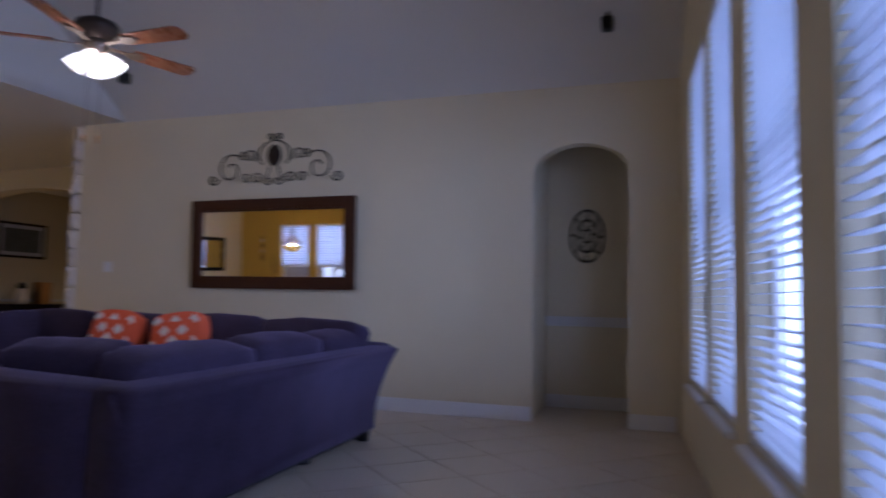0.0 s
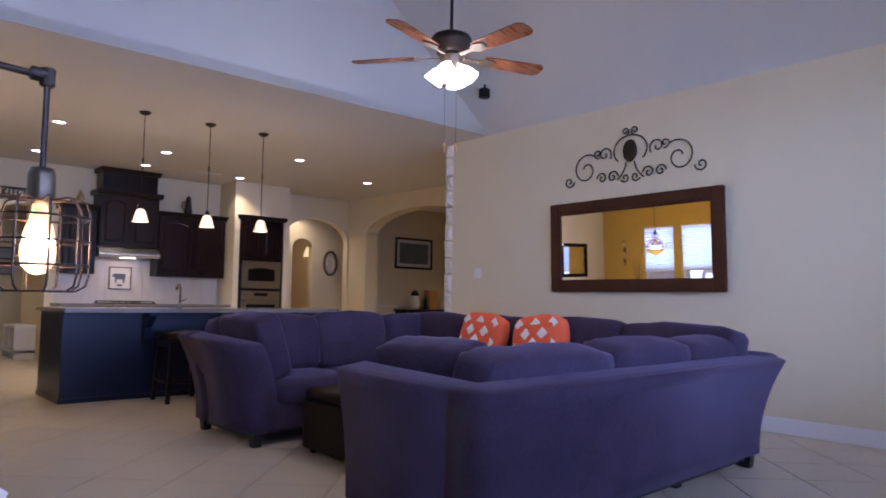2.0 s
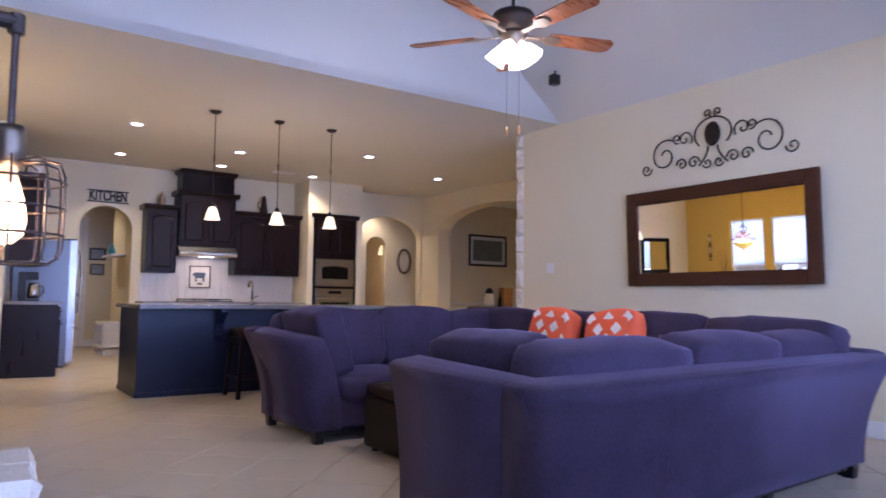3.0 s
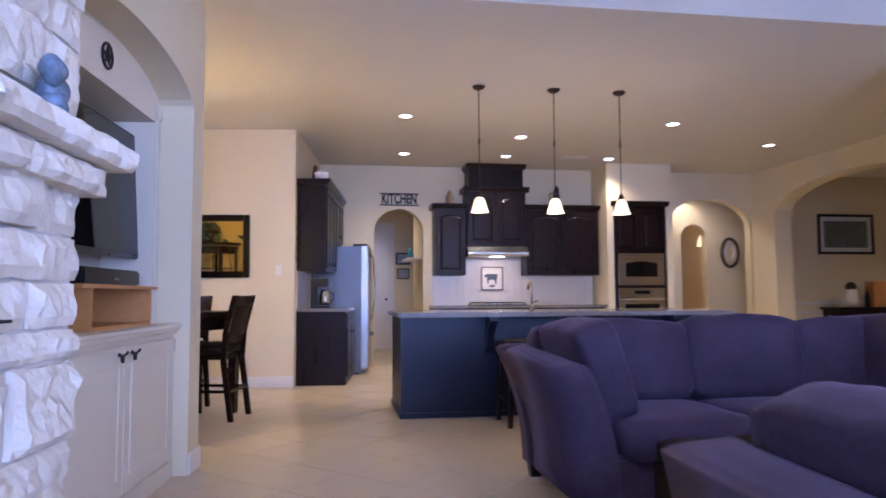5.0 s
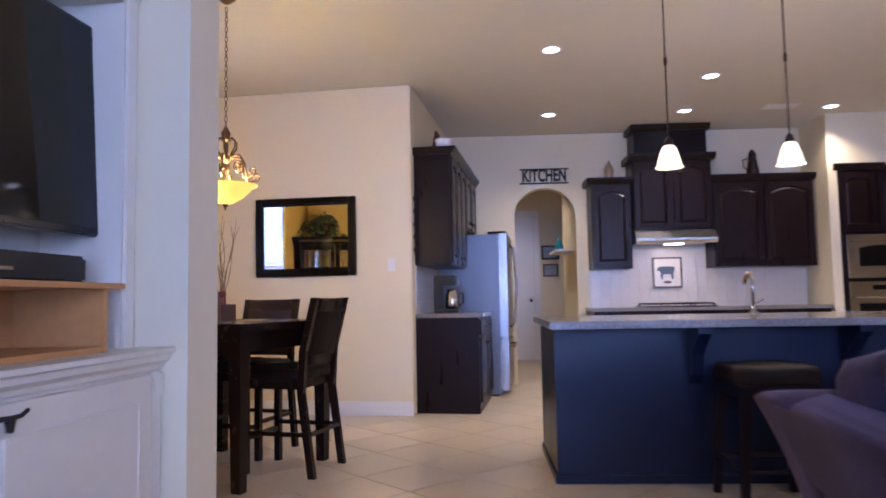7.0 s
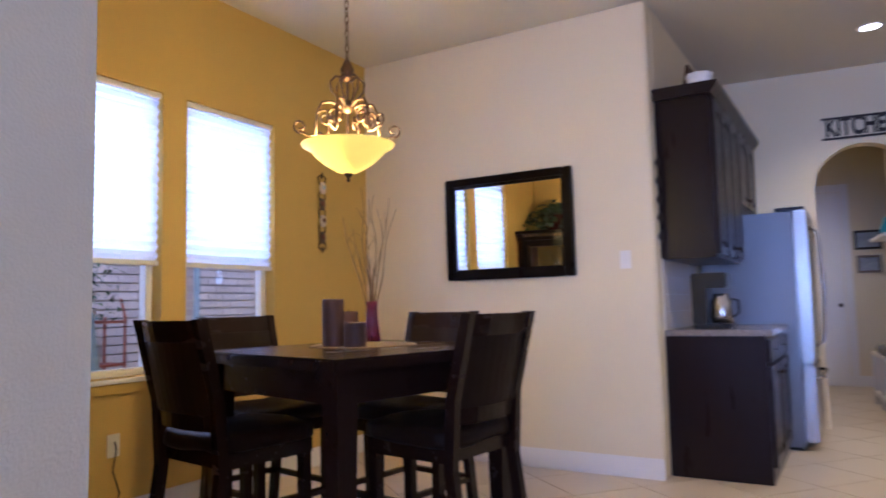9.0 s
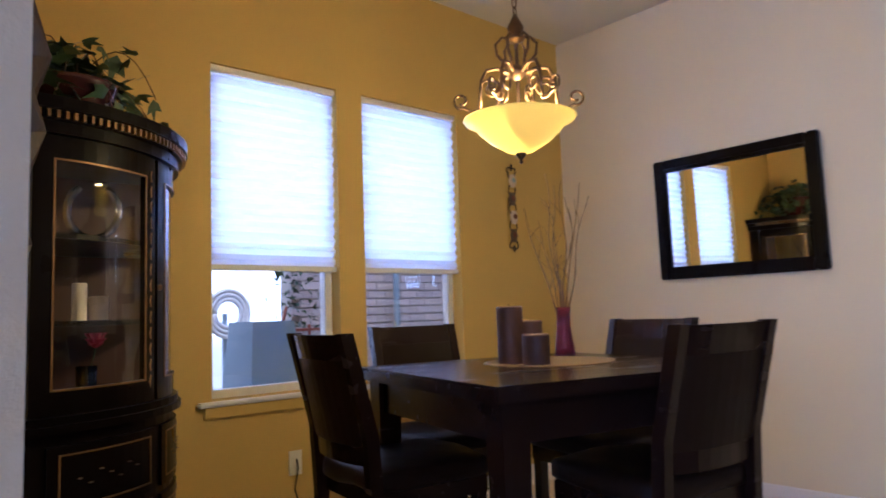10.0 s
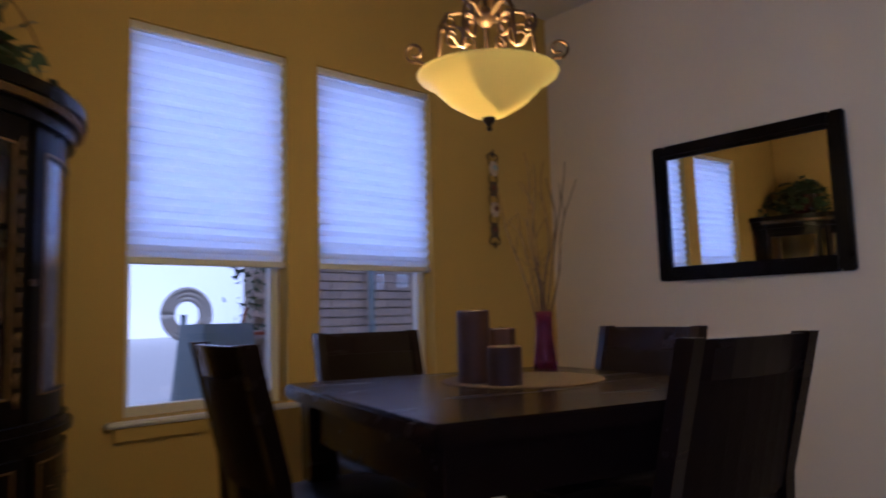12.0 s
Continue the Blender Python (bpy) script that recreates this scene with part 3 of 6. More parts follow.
def framed_mirror(name, m, w, h, fw, depth, mat, label):
    """Hangs on the local y=0 plane, facing -y, centred at the origin."""
    e = thing(name, (0, 0, 0), label, "mirror")
    e.matrix_world = m
    for x0, x1, z0, z1, cut in ((-w / 2, -w / 2 + fw, -h / 2, h / 2, 0), (w / 2 - fw, w / 2, -h / 2, h / 2, 0), (-w / 2 + fw, w / 2 - fw, h / 2 - fw, h / 2, 1), (-w / 2 + fw, w / 2 - fw, -h / 2, -h / 2 + fw, 1)):
        q = B()
        box(q, x0, -depth, z0, x1, 0, z1)
        part("frame_rail" if cut else "frame_stile", q, mat, e, bevel=0.008)
    for x0, x1, z0, z1 in ((-w / 2 + fw, -w / 2 + fw + 0.012, -h / 2 + fw, h / 2 - fw), (w / 2 - fw - 0.012, w / 2 - fw, -h / 2 + fw, h / 2 - fw), (-w / 2 + fw + 0.012, w / 2 - fw - 0.012, h / 2 - fw - 0.012, h / 2 - fw), (-w / 2 + fw + 0.012, w / 2 - fw - 0.012, -h / 2 + fw, -h / 2 + fw + 0.012)):
        q = B(); box(q, x0, -depth * 0.75, z0, x1, -0.006, z1); part("inner_bead", q, mat, e, bevel=0.003)
    q = B(); box(q, -w / 2 + fw, -0.014, -h / 2 + fw, w / 2 - fw, -0.008, h / 2 - fw); part("mirror_glass", q, M_MIRROR, e, "silvered glass")
    return e


framed_mirror("wall_mirror", pose(-3.89, MY - 0.037, 1.625, 1.46, 0, -1.35), 1.98, 0.94, 0.115, 0.045, M_FRAMEW, "wide wall mirror in a dark walnut frame")


def spiral(c, r0, turns, a0, sgn=1, n=22, r1=0.012):
    return [(c[0] + (r0 + (r1 - r0) * i / n) * math.cos(a0 + sgn * turns * 2 * math.pi * i / n), 0, c[1] + (r0 + (r1 - r0) * i / n) * math.sin(a0 + sgn * turns * 2 * math.pi * i / n)) for i in range(n + 1)]


e = thing("wall_scroll", (-3.9, MY - 0.02, 2.26), "wrought iron scrollwork ornament above the wide mirror", "wall decor")
for s in (-1, 1):
    def sx(pts):
        return [(s * x, y, z) for x, y, z in pts]
    shapes = [
        spiral((0.53, 0.17), 0.17, 1.3, math.pi * 0.72, -1, 34, 0.035),
        spiral((0.75, 0.065), 0.065, 1.25, math.pi * 1.0, 1),
        spiral((0.335, 0.06), 0.062, 1.25, 0.0, 1),
        spiral((0.205, 0.06), 0.066, 1.25, math.pi, -1),
        spiral((0.30, 0.30), 0.085, 1.2, math.pi * 1.2, -1),
        spiral((0.385, 0.32), 0.05, 1.2, math.pi * 1.4, 1),
        spiral((0.055, 0.50), 0.042, 1.2, math.pi * 1.3, -1),
        spiral((0.06, 0.035), 0.05, 1.1, math.pi * 1.9, -1),
        [(0.19 * math.sin(u), 0, 0.31 + 0.15 * math.cos(u)) for u in [i * 2.3 / 14 for i in range(15)]],
        [(0.05 + 0.10 * u ** 2, 0, 0.19 - 0.17 * u) for u in [i / 8 for i in range(9)]],
    ]
    for pts in shapes:
        q = B(); tube(q, sx(pts), 0.0075, 6); part("scroll", q, M_IRON, e)
q = B(); lathe(q, [(0.001, -0.03), (0.07, -0.025), (0.08, 0), (0.07, 0.02), (0.001, 0.025)], 20)
bmesh.ops.transform(q, verts=q.verts, matrix=Matrix.Translation((0, -0.005, 0.30)) @ Matrix.Rotation(radians(90), 4, "X") @ Matrix.Diagonal((1, 1.45, 1, 1)))
part("medallion", q, M_BRONZE, e, "oval bronze medallion")

# ceiling fan with four lit glass shades
FX, FY, FZ = -3.43, 3.545, 2.695
e = thing("ceiling_fan", (FX, FY, FZ), "bronze ceiling fan with cherry blades and lit glass shades", "ceiling fan")
q = B(); rod(q, (0, 0, 0.10), (0, 0, 2.0), 0.012); part("downrod", q, M_BRONZE, e)
q = B(); lathe(q, [(0.001, 2.04), (0.07, 2.04), (0.06, 1.98), (0.015, 1.95), (0.001, 1.95)], 20); part("canopy", q, M_BRONZE, e, smooth=True)
q = B(); lathe(q, [(0.001, 0.17), (0.03, 0.17), (0.06, 0.16), (0.125, 0.13), (0.14, 0.105), (0.135, 0.075), (0.11, 0.045), (0.10, 0.012), (0.001, 0.012)], 28); part("motor", q, M_BRONZE, e, smooth=True)
q = B(); lathe(q, [(0.001, 0.012), (0.075, 0.012), (0.085, -0.02), (0.06, -0.06), (0.05, -0.09), (0.03, -0.12), (0.001, -0.125)], 24); part("light_kit", q, M_PEWTER, e, smooth=True)
for k in range(5):
    a = radians(72 * k - 0.5)
    m = pose(0, 0, -0.005, 0, 0, math.degrees(a)) @ pose(0, 0, 0, -12, 0, 0)
    q = B()
    prism(q, [(0.24, -0.052), (0.30, -0.060), (0.66, -0.072), (0.695, -0.045), (0.70, 0), (0.695, 0.045), (0.66, 0.072), (0.30, 0.060), (0.24, 0.052)], "z", -0.004, 0.004)
    bmesh.ops.transform(q, verts=q.verts, matrix=m); part("blade", q, M_BLADE, e, "cherry wood blade")
    q = B(); prism(q, [(0.09, -0.018), (0.20, -0.014), (0.25, -0.05), (0.32, -0.03), (0.33, 0), (0.32, 0.03), (0.25, 0.05), (0.20, 0.014), (0.09, 0.018)], "z", -0.013, -0.005)
    bmesh.ops.transform(q, verts=q.verts, matrix=m); part("blade_arm", q, M_PEWTER, e, "antique pewter arm")
for k in range(4):
    a = radians(90 * k + 30)
    c, s = math.cos(a), math.sin(a)
    m = Matrix.Translation((0.06 * c, 0.06 * s, -0.075)) @ Matrix.Rotation(a, 4, "Z") @ Matrix.Rotation(radians(-36), 4, "Y") @ Matrix.Scale(0.86, 4)
    q = B(); lathe(q, [(0.022, 0.0), (0.028, -0.02), (0.052, -0.05), (0.066, -0.09), (0.070, -0.115), (0.082, -0.14), (0.078, -0.14), (0.064, -0.112), (0.05, -0.055), (0.02, -0.01)], 24, wave=0.03, waves=8)
    bmesh.ops.transform(q, verts=q.verts, matrix=m)
    sh = part("glass_shade", q, G_FAN, e, "lit frosted glass shade", smooth=True)
    sh.visible_shadow = False
    p = m @ Vector((0, 0, -0.08))
    bulb("fan_bulb", (FX + p.x, FY + p.y, FZ + p.z), 13, (1.0, 0.86, 0.66), 0.05)
for x, y in ((0.035, 0.02), (-0.03, -0.025)):
    q = B(); rod(q, (x, y, -0.10), (x, y, -0.60), 0.0015, n=5); part("pull_chain", q, M_GOLDMET, e)
    q = B(); lathe(q, [(0.001, -0.66), (0.008, -0.655), (0.010, -0.62), (0.004, -0.60), (0.001, -0.60)], 10, (x, y, 0)); part("chain_pull", q, M_PINE, e, "wooden pull", smooth=True)

# pipe floor lamp with a wire cage
LX, LY = -1.50, 0.775
e = thing("floor_lamp", (LX, LY, 0), "industrial pipe floor lamp with a wire cage and filament bulb", "floor lamp")
q = B(); tube(q, [(0, 0, 1.27), (0, 0, 1.36), (0, 0, 1.45)], 0.006, 8); part("drop_pipe", q, M_BRONZE, e)
q = B(); rod(q, (0, 0, 1.44), (0, 0, 1.475), 0.014); rod(q, (0.0, 0.005, 1.46), (0.0, -0.03, 1.462), 0.014); part("elbow", q, M_BRONZE, e, bevel=0.002)
q = B(); rod(q, (0, -0.02, 1.46), (0, -0.62, 1.50), 0.007); part("arm", q, M_BRONZE, e)
q = B(); rod(q, (0, -0.62, 0.02), (0, -0.62, 1.52), 0.013); part("pole", q, M_BRONZE, e)
q = B(); lathe(q, [(0.001, 0.03), (0.03, 0.03), (0.14, 0.015), (0.15, 0.0), (0.001, 0.0)], 28, (0, -0.62, 0)); part("base", q, M_BRONZE, e, smooth=True)
q = B(); lathe(q, [(0.001, 1.285), (0.02, 1.283), (0.024, 1.27), (0.024, 1.225), (0.018, 1.215), (0.001, 1.215)], 20); part("socket", q, M_PEWTER, e, "copper and steel socket", smooth=True)
cage = thing("cage", (0, 0, 0), "", ""); cage.parent = e
for key in ("label", "category"):
    if key in cage: del cage[key]
for k in range(10):
    a = 2 * math.pi * k / 10
    pts = [(0.02, 1.222), (0.06, 1.226), (0.078, 1.222), (0.086, 1.20), (0.087, 1.14), (0.087, 1.08), (0.082, 1.062), (0.066, 1.052)]
    q = B(); tube(q, [(r * math.cos(a), r * math.sin(a), z) for r, z in pts], 0.0022, 5); part("cage_wire", q, M_BRONZE, cage)
for r, z in ((0.087, 1.19), (0.087, 1.145), (0.087, 1.10), (0.066, 1.052)):
    q = B(); tube(q, [(r * math.cos(k * math.pi / 16), r * math.sin(k * math.pi / 16), z) for k in range(33)], 0.0022, 5); part("cage_ring", q, M_BRONZE, cage)
q = B(); lathe(q, [(0.012, 1.215), (0.014, 1.20), (0.026, 1.16), (0.031, 1.125), (0.027, 1.10), (0.012, 1.085), (0.001, 1.082)], 20)
for k in range(6):
    a = k * math.pi / 3
    f_ = B(); tube(f_, [(0.004 * math.cos(a), 0.004 * math.sin(a), 1.185), (0.012 * math.cos(a + 0.5), 0.012 * math.sin(a + 0.5), 1.13), (0.006 * math.cos(a + 1), 0.006 * math.sin(a + 1), 1.105)], 0.0011, 5)
    part("filament", f_, G_FILAMENT, e, "glowing wire")
gb = part("bulb", q, G_BULB, e, "lit amber filament bulb", smooth=True); gb.visible_shadow = False
bulb("lamp_bulb", (LX, LY, 1.14), 3.0, (1.0, 0.62, 0.28), 0.02)

# ---- fireplace and niche ----
def rough_stone(e, w, d, h, m, seed, name="stone", amp=0.021):
    """A split-faced stone: front faces +y at d, from x 0 to w and z 0 to h."""
    q = B()
    nx, nz = max(4, int(w / 0.032)), max(4, int(h / 0.03))
    grid = []
    for i in range(nx + 1):
        col = []
        for j in range(nz + 1):
            x, z = w * i / nx, h * j / nz
            edge = min(i, nx - i, j, nz - j) == 0
            n_ = noise.noise(Vector((x * 9 + seed * 3.7, z * 9, seed)))
            k_ = noise.noise(Vector((x * 24 + seed, z * 24, seed * 2)))
            y = d + (-0.022 if edge else 0.0) + (n_ * amp * 1.3 + k_ * amp * 0.8 + noise.noise(Vector((x * 60 + z * 30, z * 22, seed * 5))) * amp * 0.32) * (0.4 if edge else 1.0)
            jx = noise.noise(Vector((seed, z * 14, 3))) * 0.008 if i in (0, nx) else 0
            jz = noise.noise(Vector((x * 14, seed, 9))) * 0.008 if j in (0, nz) else 0
            col.append(q.verts.new((x + jx, y, z + jz)))
        grid.append(col)
    for i in range(nx):
        for j in range(nz):
            q.faces.new((grid[i][j], grid[i][j + 1], grid[i + 1][j + 1], grid[i + 1][j]))
    rim = [grid[i][0] for i in range(nx + 1)] + [grid[nx][j] for j in range(1, nz + 1)] + [grid[i][nz] for i in range(nx - 1, -1, -1)] + [grid[0][j] for j in range(nz - 1, 0, -1)]
    back = [q.verts.new((v.co.x, 0.0, v.co.z)) for v in rim]
    for k in range(len(rim)):
        j = (k + 1) % len(rim)
        q.faces.new((rim[k], rim[j], back[j], back[k]))
    q.faces.new(back)
    bmesh.ops.transform(q, verts=q.verts, matrix=m)
    return part(name, q, M_STONE, e)


e = thing("fireplace", (0, 0, 0), "white split-limestone fireplace with a rough stone mantel", "fireplace")
e.matrix_world = SROT
FX0, FX1 = 1.90, 3.50
q = B()
box(q, FX0 + 0.02, 0.0, 0, 2.50, 0.03, 4.69); box(q, 3.02, 0.0, 0, FX1 - 0.02, 0.03, 4.69); box(q, 2.50, 0.0, 0.94, 3.02, 0.03, 4.69)
part("mortar_bed", q, M_MORTAR, e)
rnd = random.Random(11)
z, row = 0.0, 0
while z < 4.6:
    h = rnd.choice((0.16, 0.20, 0.24, 0.28))
    if z < 0.95 < z + h + 0.05:
        h = 0.95 - z
    spans = [(FX0, 2.50), (3.02, FX1)] if z < 0.93 else [(FX0, FX1)]
    for a, b in spans:
        x = a + rnd.uniform(-0.015, 0.015)
        while x < b - 0.05:
            w = rnd.uniform(0.24, 0.52)
            if b - (x + w) < 0.16:
                w = b - x
            rough_stone(e, w - 0.014, 0.07 + rnd.uniform(-0.015, 0.02), h - 0.014, pose(x + 0.007, 0.0, z + 0.007), row * 13.1 + x * 5)
            x += w
    z += h
    row += 1
for k, (x0, x1, z0, z1, d) in enumerate(((1.80, 3.60, 1.53, 1.62, 0.22), (1.87, 3.53, 1.425, 1.525, 0.15))):
    n_ = 3
    for i in range(n_):
        a, b = x0 + (x1 - x0) * i / n_, x0 + (x1 - x0) * (i + 1) / n_
        rough_stone(e, b - a - 0.006, d, z1 - z0, pose(a + 0.003, 0.0, z0), 70 + k * 7 + i, "mantel_stone", 0.02)
# firebox with a black metal front
q = B(); box(q, 2.53, -0.40, 0.13, 2.99, -0.36, 0.93); box(q, 2.53, -0.36, 0.13, 2.56, 0.03, 0.93); box(q, 2.96, -0.36, 0.13, 2.99, 0.03, 0.93); box(q, 2.56, -0.36, 0.9, 2.96, 0.03, 0.93); box(q, 2.56, -0.36, 0.13, 2.96, 0.03, 0.15)
part("firebox", q, M_BLACK, e, "black metal firebox")
q = B(); box(q, 2.46, 0.05, 0.985, 3.03, 0.115, 0.995); part("firebox_hood", q, M_BLACK, e, "black metal hood strip", bevel=0.004)
q = B(); box(q, 2.535, 0.0, 0.0, 2.56, 0.03, 0.93); box(q, 2.98, 0.04, 0.0, 3.01, 0.075, 0.93); part("firebox_trim", q, M_BLACK, e)
for i in range(2):
    rough_stone(e, 0.27, 0.38, 0.42, pose(2.76 + 0.275 * i, 0.02, 0.0), 90 + i, "hearth_stone", 0.016)
e = thing("mantel_sculpture", (0, 0, 0), "small blue and grey glazed sculpture on the mantel", "sculpture")
e.matrix_world = SROT @ pose(2.30, 0.13, 1.622, 0, 0, 20)
q = B()
cushion(q, -0.08, -0.03, 0.0, 0.08, 0.03, 0.05, 0.01, 4, 5)
cushion(q, -0.05, -0.03, 0.04, 0.03, 0.03, 0.13, 0.02, 4, 8)
cushion(q, 0.0, -0.025, 0.10, 0.09, 0.025, 0.17, 0.02, 4, 9)
part("figure", q, material("blue_grey_glaze", (0.16, 0.22, 0.30), 0.25, vary=0.8, scale=14, fine=60, bump=0.1), e, smooth=True)

# painted cabinet, wooden box, sound bar and television in the niche
e = thing("media_cabinet", (0, 0, 0), "cream painted built-in cabinet with longhorn pulls", "cabinet")
e.matrix_world = SROT
q = B(); box(q, NX0 + 0.004, -0.49, 0, NX1 - 0.004, -0.10, 0.83); part("body", q, M_CABW, e, bevel=0.003)
q = B(); prism(q, [(-0.49, 0.83), (-0.085, 0.83), (-0.08, 0.845), (-0.06, 0.86), (-0.055, 0.878), (-0.04, 0.885), (-0.04, 0.90), (-0.49, 0.90)], "x", NX0 - 0.03 + 0.034, NX1 - 0.004)
part("top", q, M_CABW, e, bevel=0.002)
q = B(); box(q, NX0 + 0.004, -0.10, 0, NX1 - 0.004, -0.085, 0.10); part("plinth", q, M_CABW, e)
for x0, x1, side in ((NX0 + 0.09, 1.05, 1), (1.06, NX1 - 0.09, -1)):
    q = B(); box(q, x0, -0.10, 0.12, x1, -0.078, 0.815); d = part("door", q, M_CABW, e, bevel=0.003)
    for px0, px1, pz0, pz1 in ((x0 + 0.07, x0 + 0.085, 0.20, 0.735), (x1 - 0.085, x1 - 0.07, 0.20, 0.735), (x0 + 0.085, x1 - 0.085, 0.20, 0.215), (x0 + 0.085, x1 - 0.085, 0.72, 0.735)):
        q = B(); box(q, px0, -0.079, pz0, px1, -0.070, pz1); part("panel_moulding", q, M_CABW, d, bevel=0.003)
    q = B(); box(q, x0 + 0.085, -0.079, 0.215, x1 - 0.085, -0.0745, 0.72); part("panel", q, M_CABW, d)
    hx = x1 - 0.07 if side == 1 else x0 + 0.085
    q = B()
    tube(q, [(hx - 0.055, -0.052, 0.797), (hx - 0.035, -0.055, 0.785), (hx, -0.055, 0.785), (hx + 0.035, -0.055, 0.785), (hx + 0.055, -0.052, 0.797)], 0.006, 6)
    hull8(q, [(hx - 0.006, -0.062, 0.75), (hx + 0.006, -0.062, 0.75), (hx + 0.006, -0.05, 0.75), (hx - 0.006, -0.05, 0.75)], [(hx - 0.014, -0.064, 0.787), (hx + 0.014, -0.064, 0.787), (hx + 0.014, -0.05, 0.787), (hx - 0.014, -0.05, 0.787)])
    rod(q, (hx, -0.078, 0.783), (hx, -0.055, 0.783), 0.006)
    part("longhorn_pull", q, M_IRON, d, "dark iron longhorn pull")
for x in (NX0 + 0.045, NX1 - 0.045):
    q = B(); box(q, x - 0.03, -0.10, 0.10, x + 0.03, -0.086, 0.82); part("pilaster", q, M_CABW, e, bevel=0.003)
    q = B(); box(q, x - 0.03, -0.086, 0.74, x + 0.03, -0.074, 0.81); part("rosette_block", q, M_CABW, e, "carved corner block", bevel=0.004)
    q = B(); box(q, x - 0.035, -0.20, 2.12, x + 0.035, -0.18, 2.20); part("upper_rosette_block", q, M_CABW, e, "carved corner block", bevel=0.006)
    q = B(); box(q, x - 0.028, -0.20, 0.90, x + 0.028, -0.188, 2.12); part("upper_pilaster", q, M_CABW, e, bevel=0.003)
e = thing("wooden_riser", (0, 0, 0), "open pine box riser standing on the cabinet", "box")
e.matrix_world = SROT @ pose(-0.22, -0.02, 0.90)
for n_, r in (("top_board", (0.58, -0.46, 0.20, 1.60, -0.13, 0.218)), ("bottom_board", (0.68, -0.46, 0.0, 1.46, -0.14, 0.018)), ("side_board", (0.66, -0.46, 0.0, 0.68, -0.14, 0.20)), ("side_board", (1.46, -0.46, 0.0, 1.48, -0.14, 0.20)), ("back_board", (0.68, -0.47, 0.018, 1.46, -0.455, 0.20))):
    q = B(); box(q, *r); part(n_, q, M_PINE, e, bevel=0.002)
e = thing("sound_bar", (0, 0, 0), "black sound bar on the wooden riser", "speaker")
e.matrix_world = SROT @ pose(-0.22, 0.0, 1.118)
q = B(); box(q, 0.68, -0.36, 0.0, 1.42, -0.22, 0.085); part("body", q, M_BLACK, e, bevel=0.01)
q = B(); box(q, 1.0, -0.221, 0.03, 1.06, -0.219, 0.04); part("badge", q, M_STEEL, e, "small silver badge")
e = thing("television", (0, 0, 0), "large black flat television on a swing mount", "television")
e.matrix_world = SROT @ pose(-0.17, -0.29, 1.65, 3, 0, 0)
q = B(); box(q, 0.48, -0.05, -0.37, 1.79, -0.01, 0.37); part("housing", q, M_BLACK, e, bevel=0.006)
q = B(); box(q, 0.50, -0.010, -0.345, 1.77, -0.006, 0.355); part("screen", q, M_SCREEN, e, "dark glossy screen")
q = B(); box(q, 0.95, -0.20, -0.1, 1.15, -0.05, 0.1); part("mount", q, M_BLACK, e)
e = thing("star_medallion", (0, 0, 0), "dark metal star in a ring above the television", "wall decor")
e.matrix_world = SROT @ pose(1.07, -0.198, 2.24)
q = B(); tube(q, [(0.062 * math.cos(k * math.pi / 12), 0.006, 0.062 * math.sin(k * math.pi / 12)) for k in range(25)], 0.007, 6); part("ring", q, M_IRON, e)
q = B()
c0 = q.verts.new((0, 0.022, 0)); vs = [q.verts.new(((0.06 if k % 2 == 0 else 0.024) * math.cos(math.pi / 2 + k * math.pi / 5), 0.004, (0.06 if k % 2 == 0 else 0.024) * math.sin(math.pi / 2 + k * math.pi / 5))) for k in range(10)]
for k in range(10):
    q.faces.new((c0, vs[k], vs[(k + 1) % 10]))
q.faces.new(vs)
part("star", q, M_IRON, e)
# ---- kitchen ----
def raised_door(e, x0, x1, z0, z1, y, mat, arched=True, name="door"):
    """A framed cabinet door facing +y at the plane y, one part with a raised panel."""
    q = B()
    box(q, x0 + 0.004, y, z0 + 0.004, x1 - 0.004, y + 0.008, z1 - 0.004)
    d = part(name, q, mat, e)
    w, f, n = x1 - x0, 0.055, 10
    r = min(0.05, w * 0.12) if arched else 0.0
    def top_line(ins):
        return [(x1 - f - ins - (w - 2 * (f + ins)) * i / n, z1 - f - ins - r + r * math.sin(math.pi * i / n)) for i in range(n + 1)]
    q = B(); box(q, x0, y + 0.008, z0, x0 + f, y + 0.024, z1); part("stile", q, mat, d, bevel=0.004)
    q = B(); box(q, x1 - f, y + 0.008, z0, x1, y + 0.024, z1); part("stile", q, mat, d, bevel=0.004)
    q = B(); box(q, x0 + f, y + 0.008, z0, x1 - f, y + 0.023, z0 + f); part("rail", q, mat, d, bevel=0.004)
    q = B(); prism(q, top_line(0.0) + [(x0 + f, z1), (x1 - f, z1)], "y", y + 0.008, y + 0.023); part("rail", q, mat, d)
    lo = [(x0 + f + 0.010, z0 + f + 0.010), (x1 - f - 0.010, z0 + f + 0.010)] + top_line(0.010)
    hi = [(x0 + f + 0.034, z0 + f + 0.034), (x1 - f - 0.034, z0 + f + 0.034)] + top_line(0.034)
    q = B()
    va = [q.verts.new((u, y + 0.008, v)) for u, v in lo]
    vb = [q.verts.new((u, y + 0.022, v)) for u, v in hi]
    for i in range(len(va)):
        j = (i + 1) % len(va)
        q.faces.new((va[i], va[j], vb[j], vb[i]))
    q.faces.new(vb)
    part("raised_panel", q, mat, d)
    return d


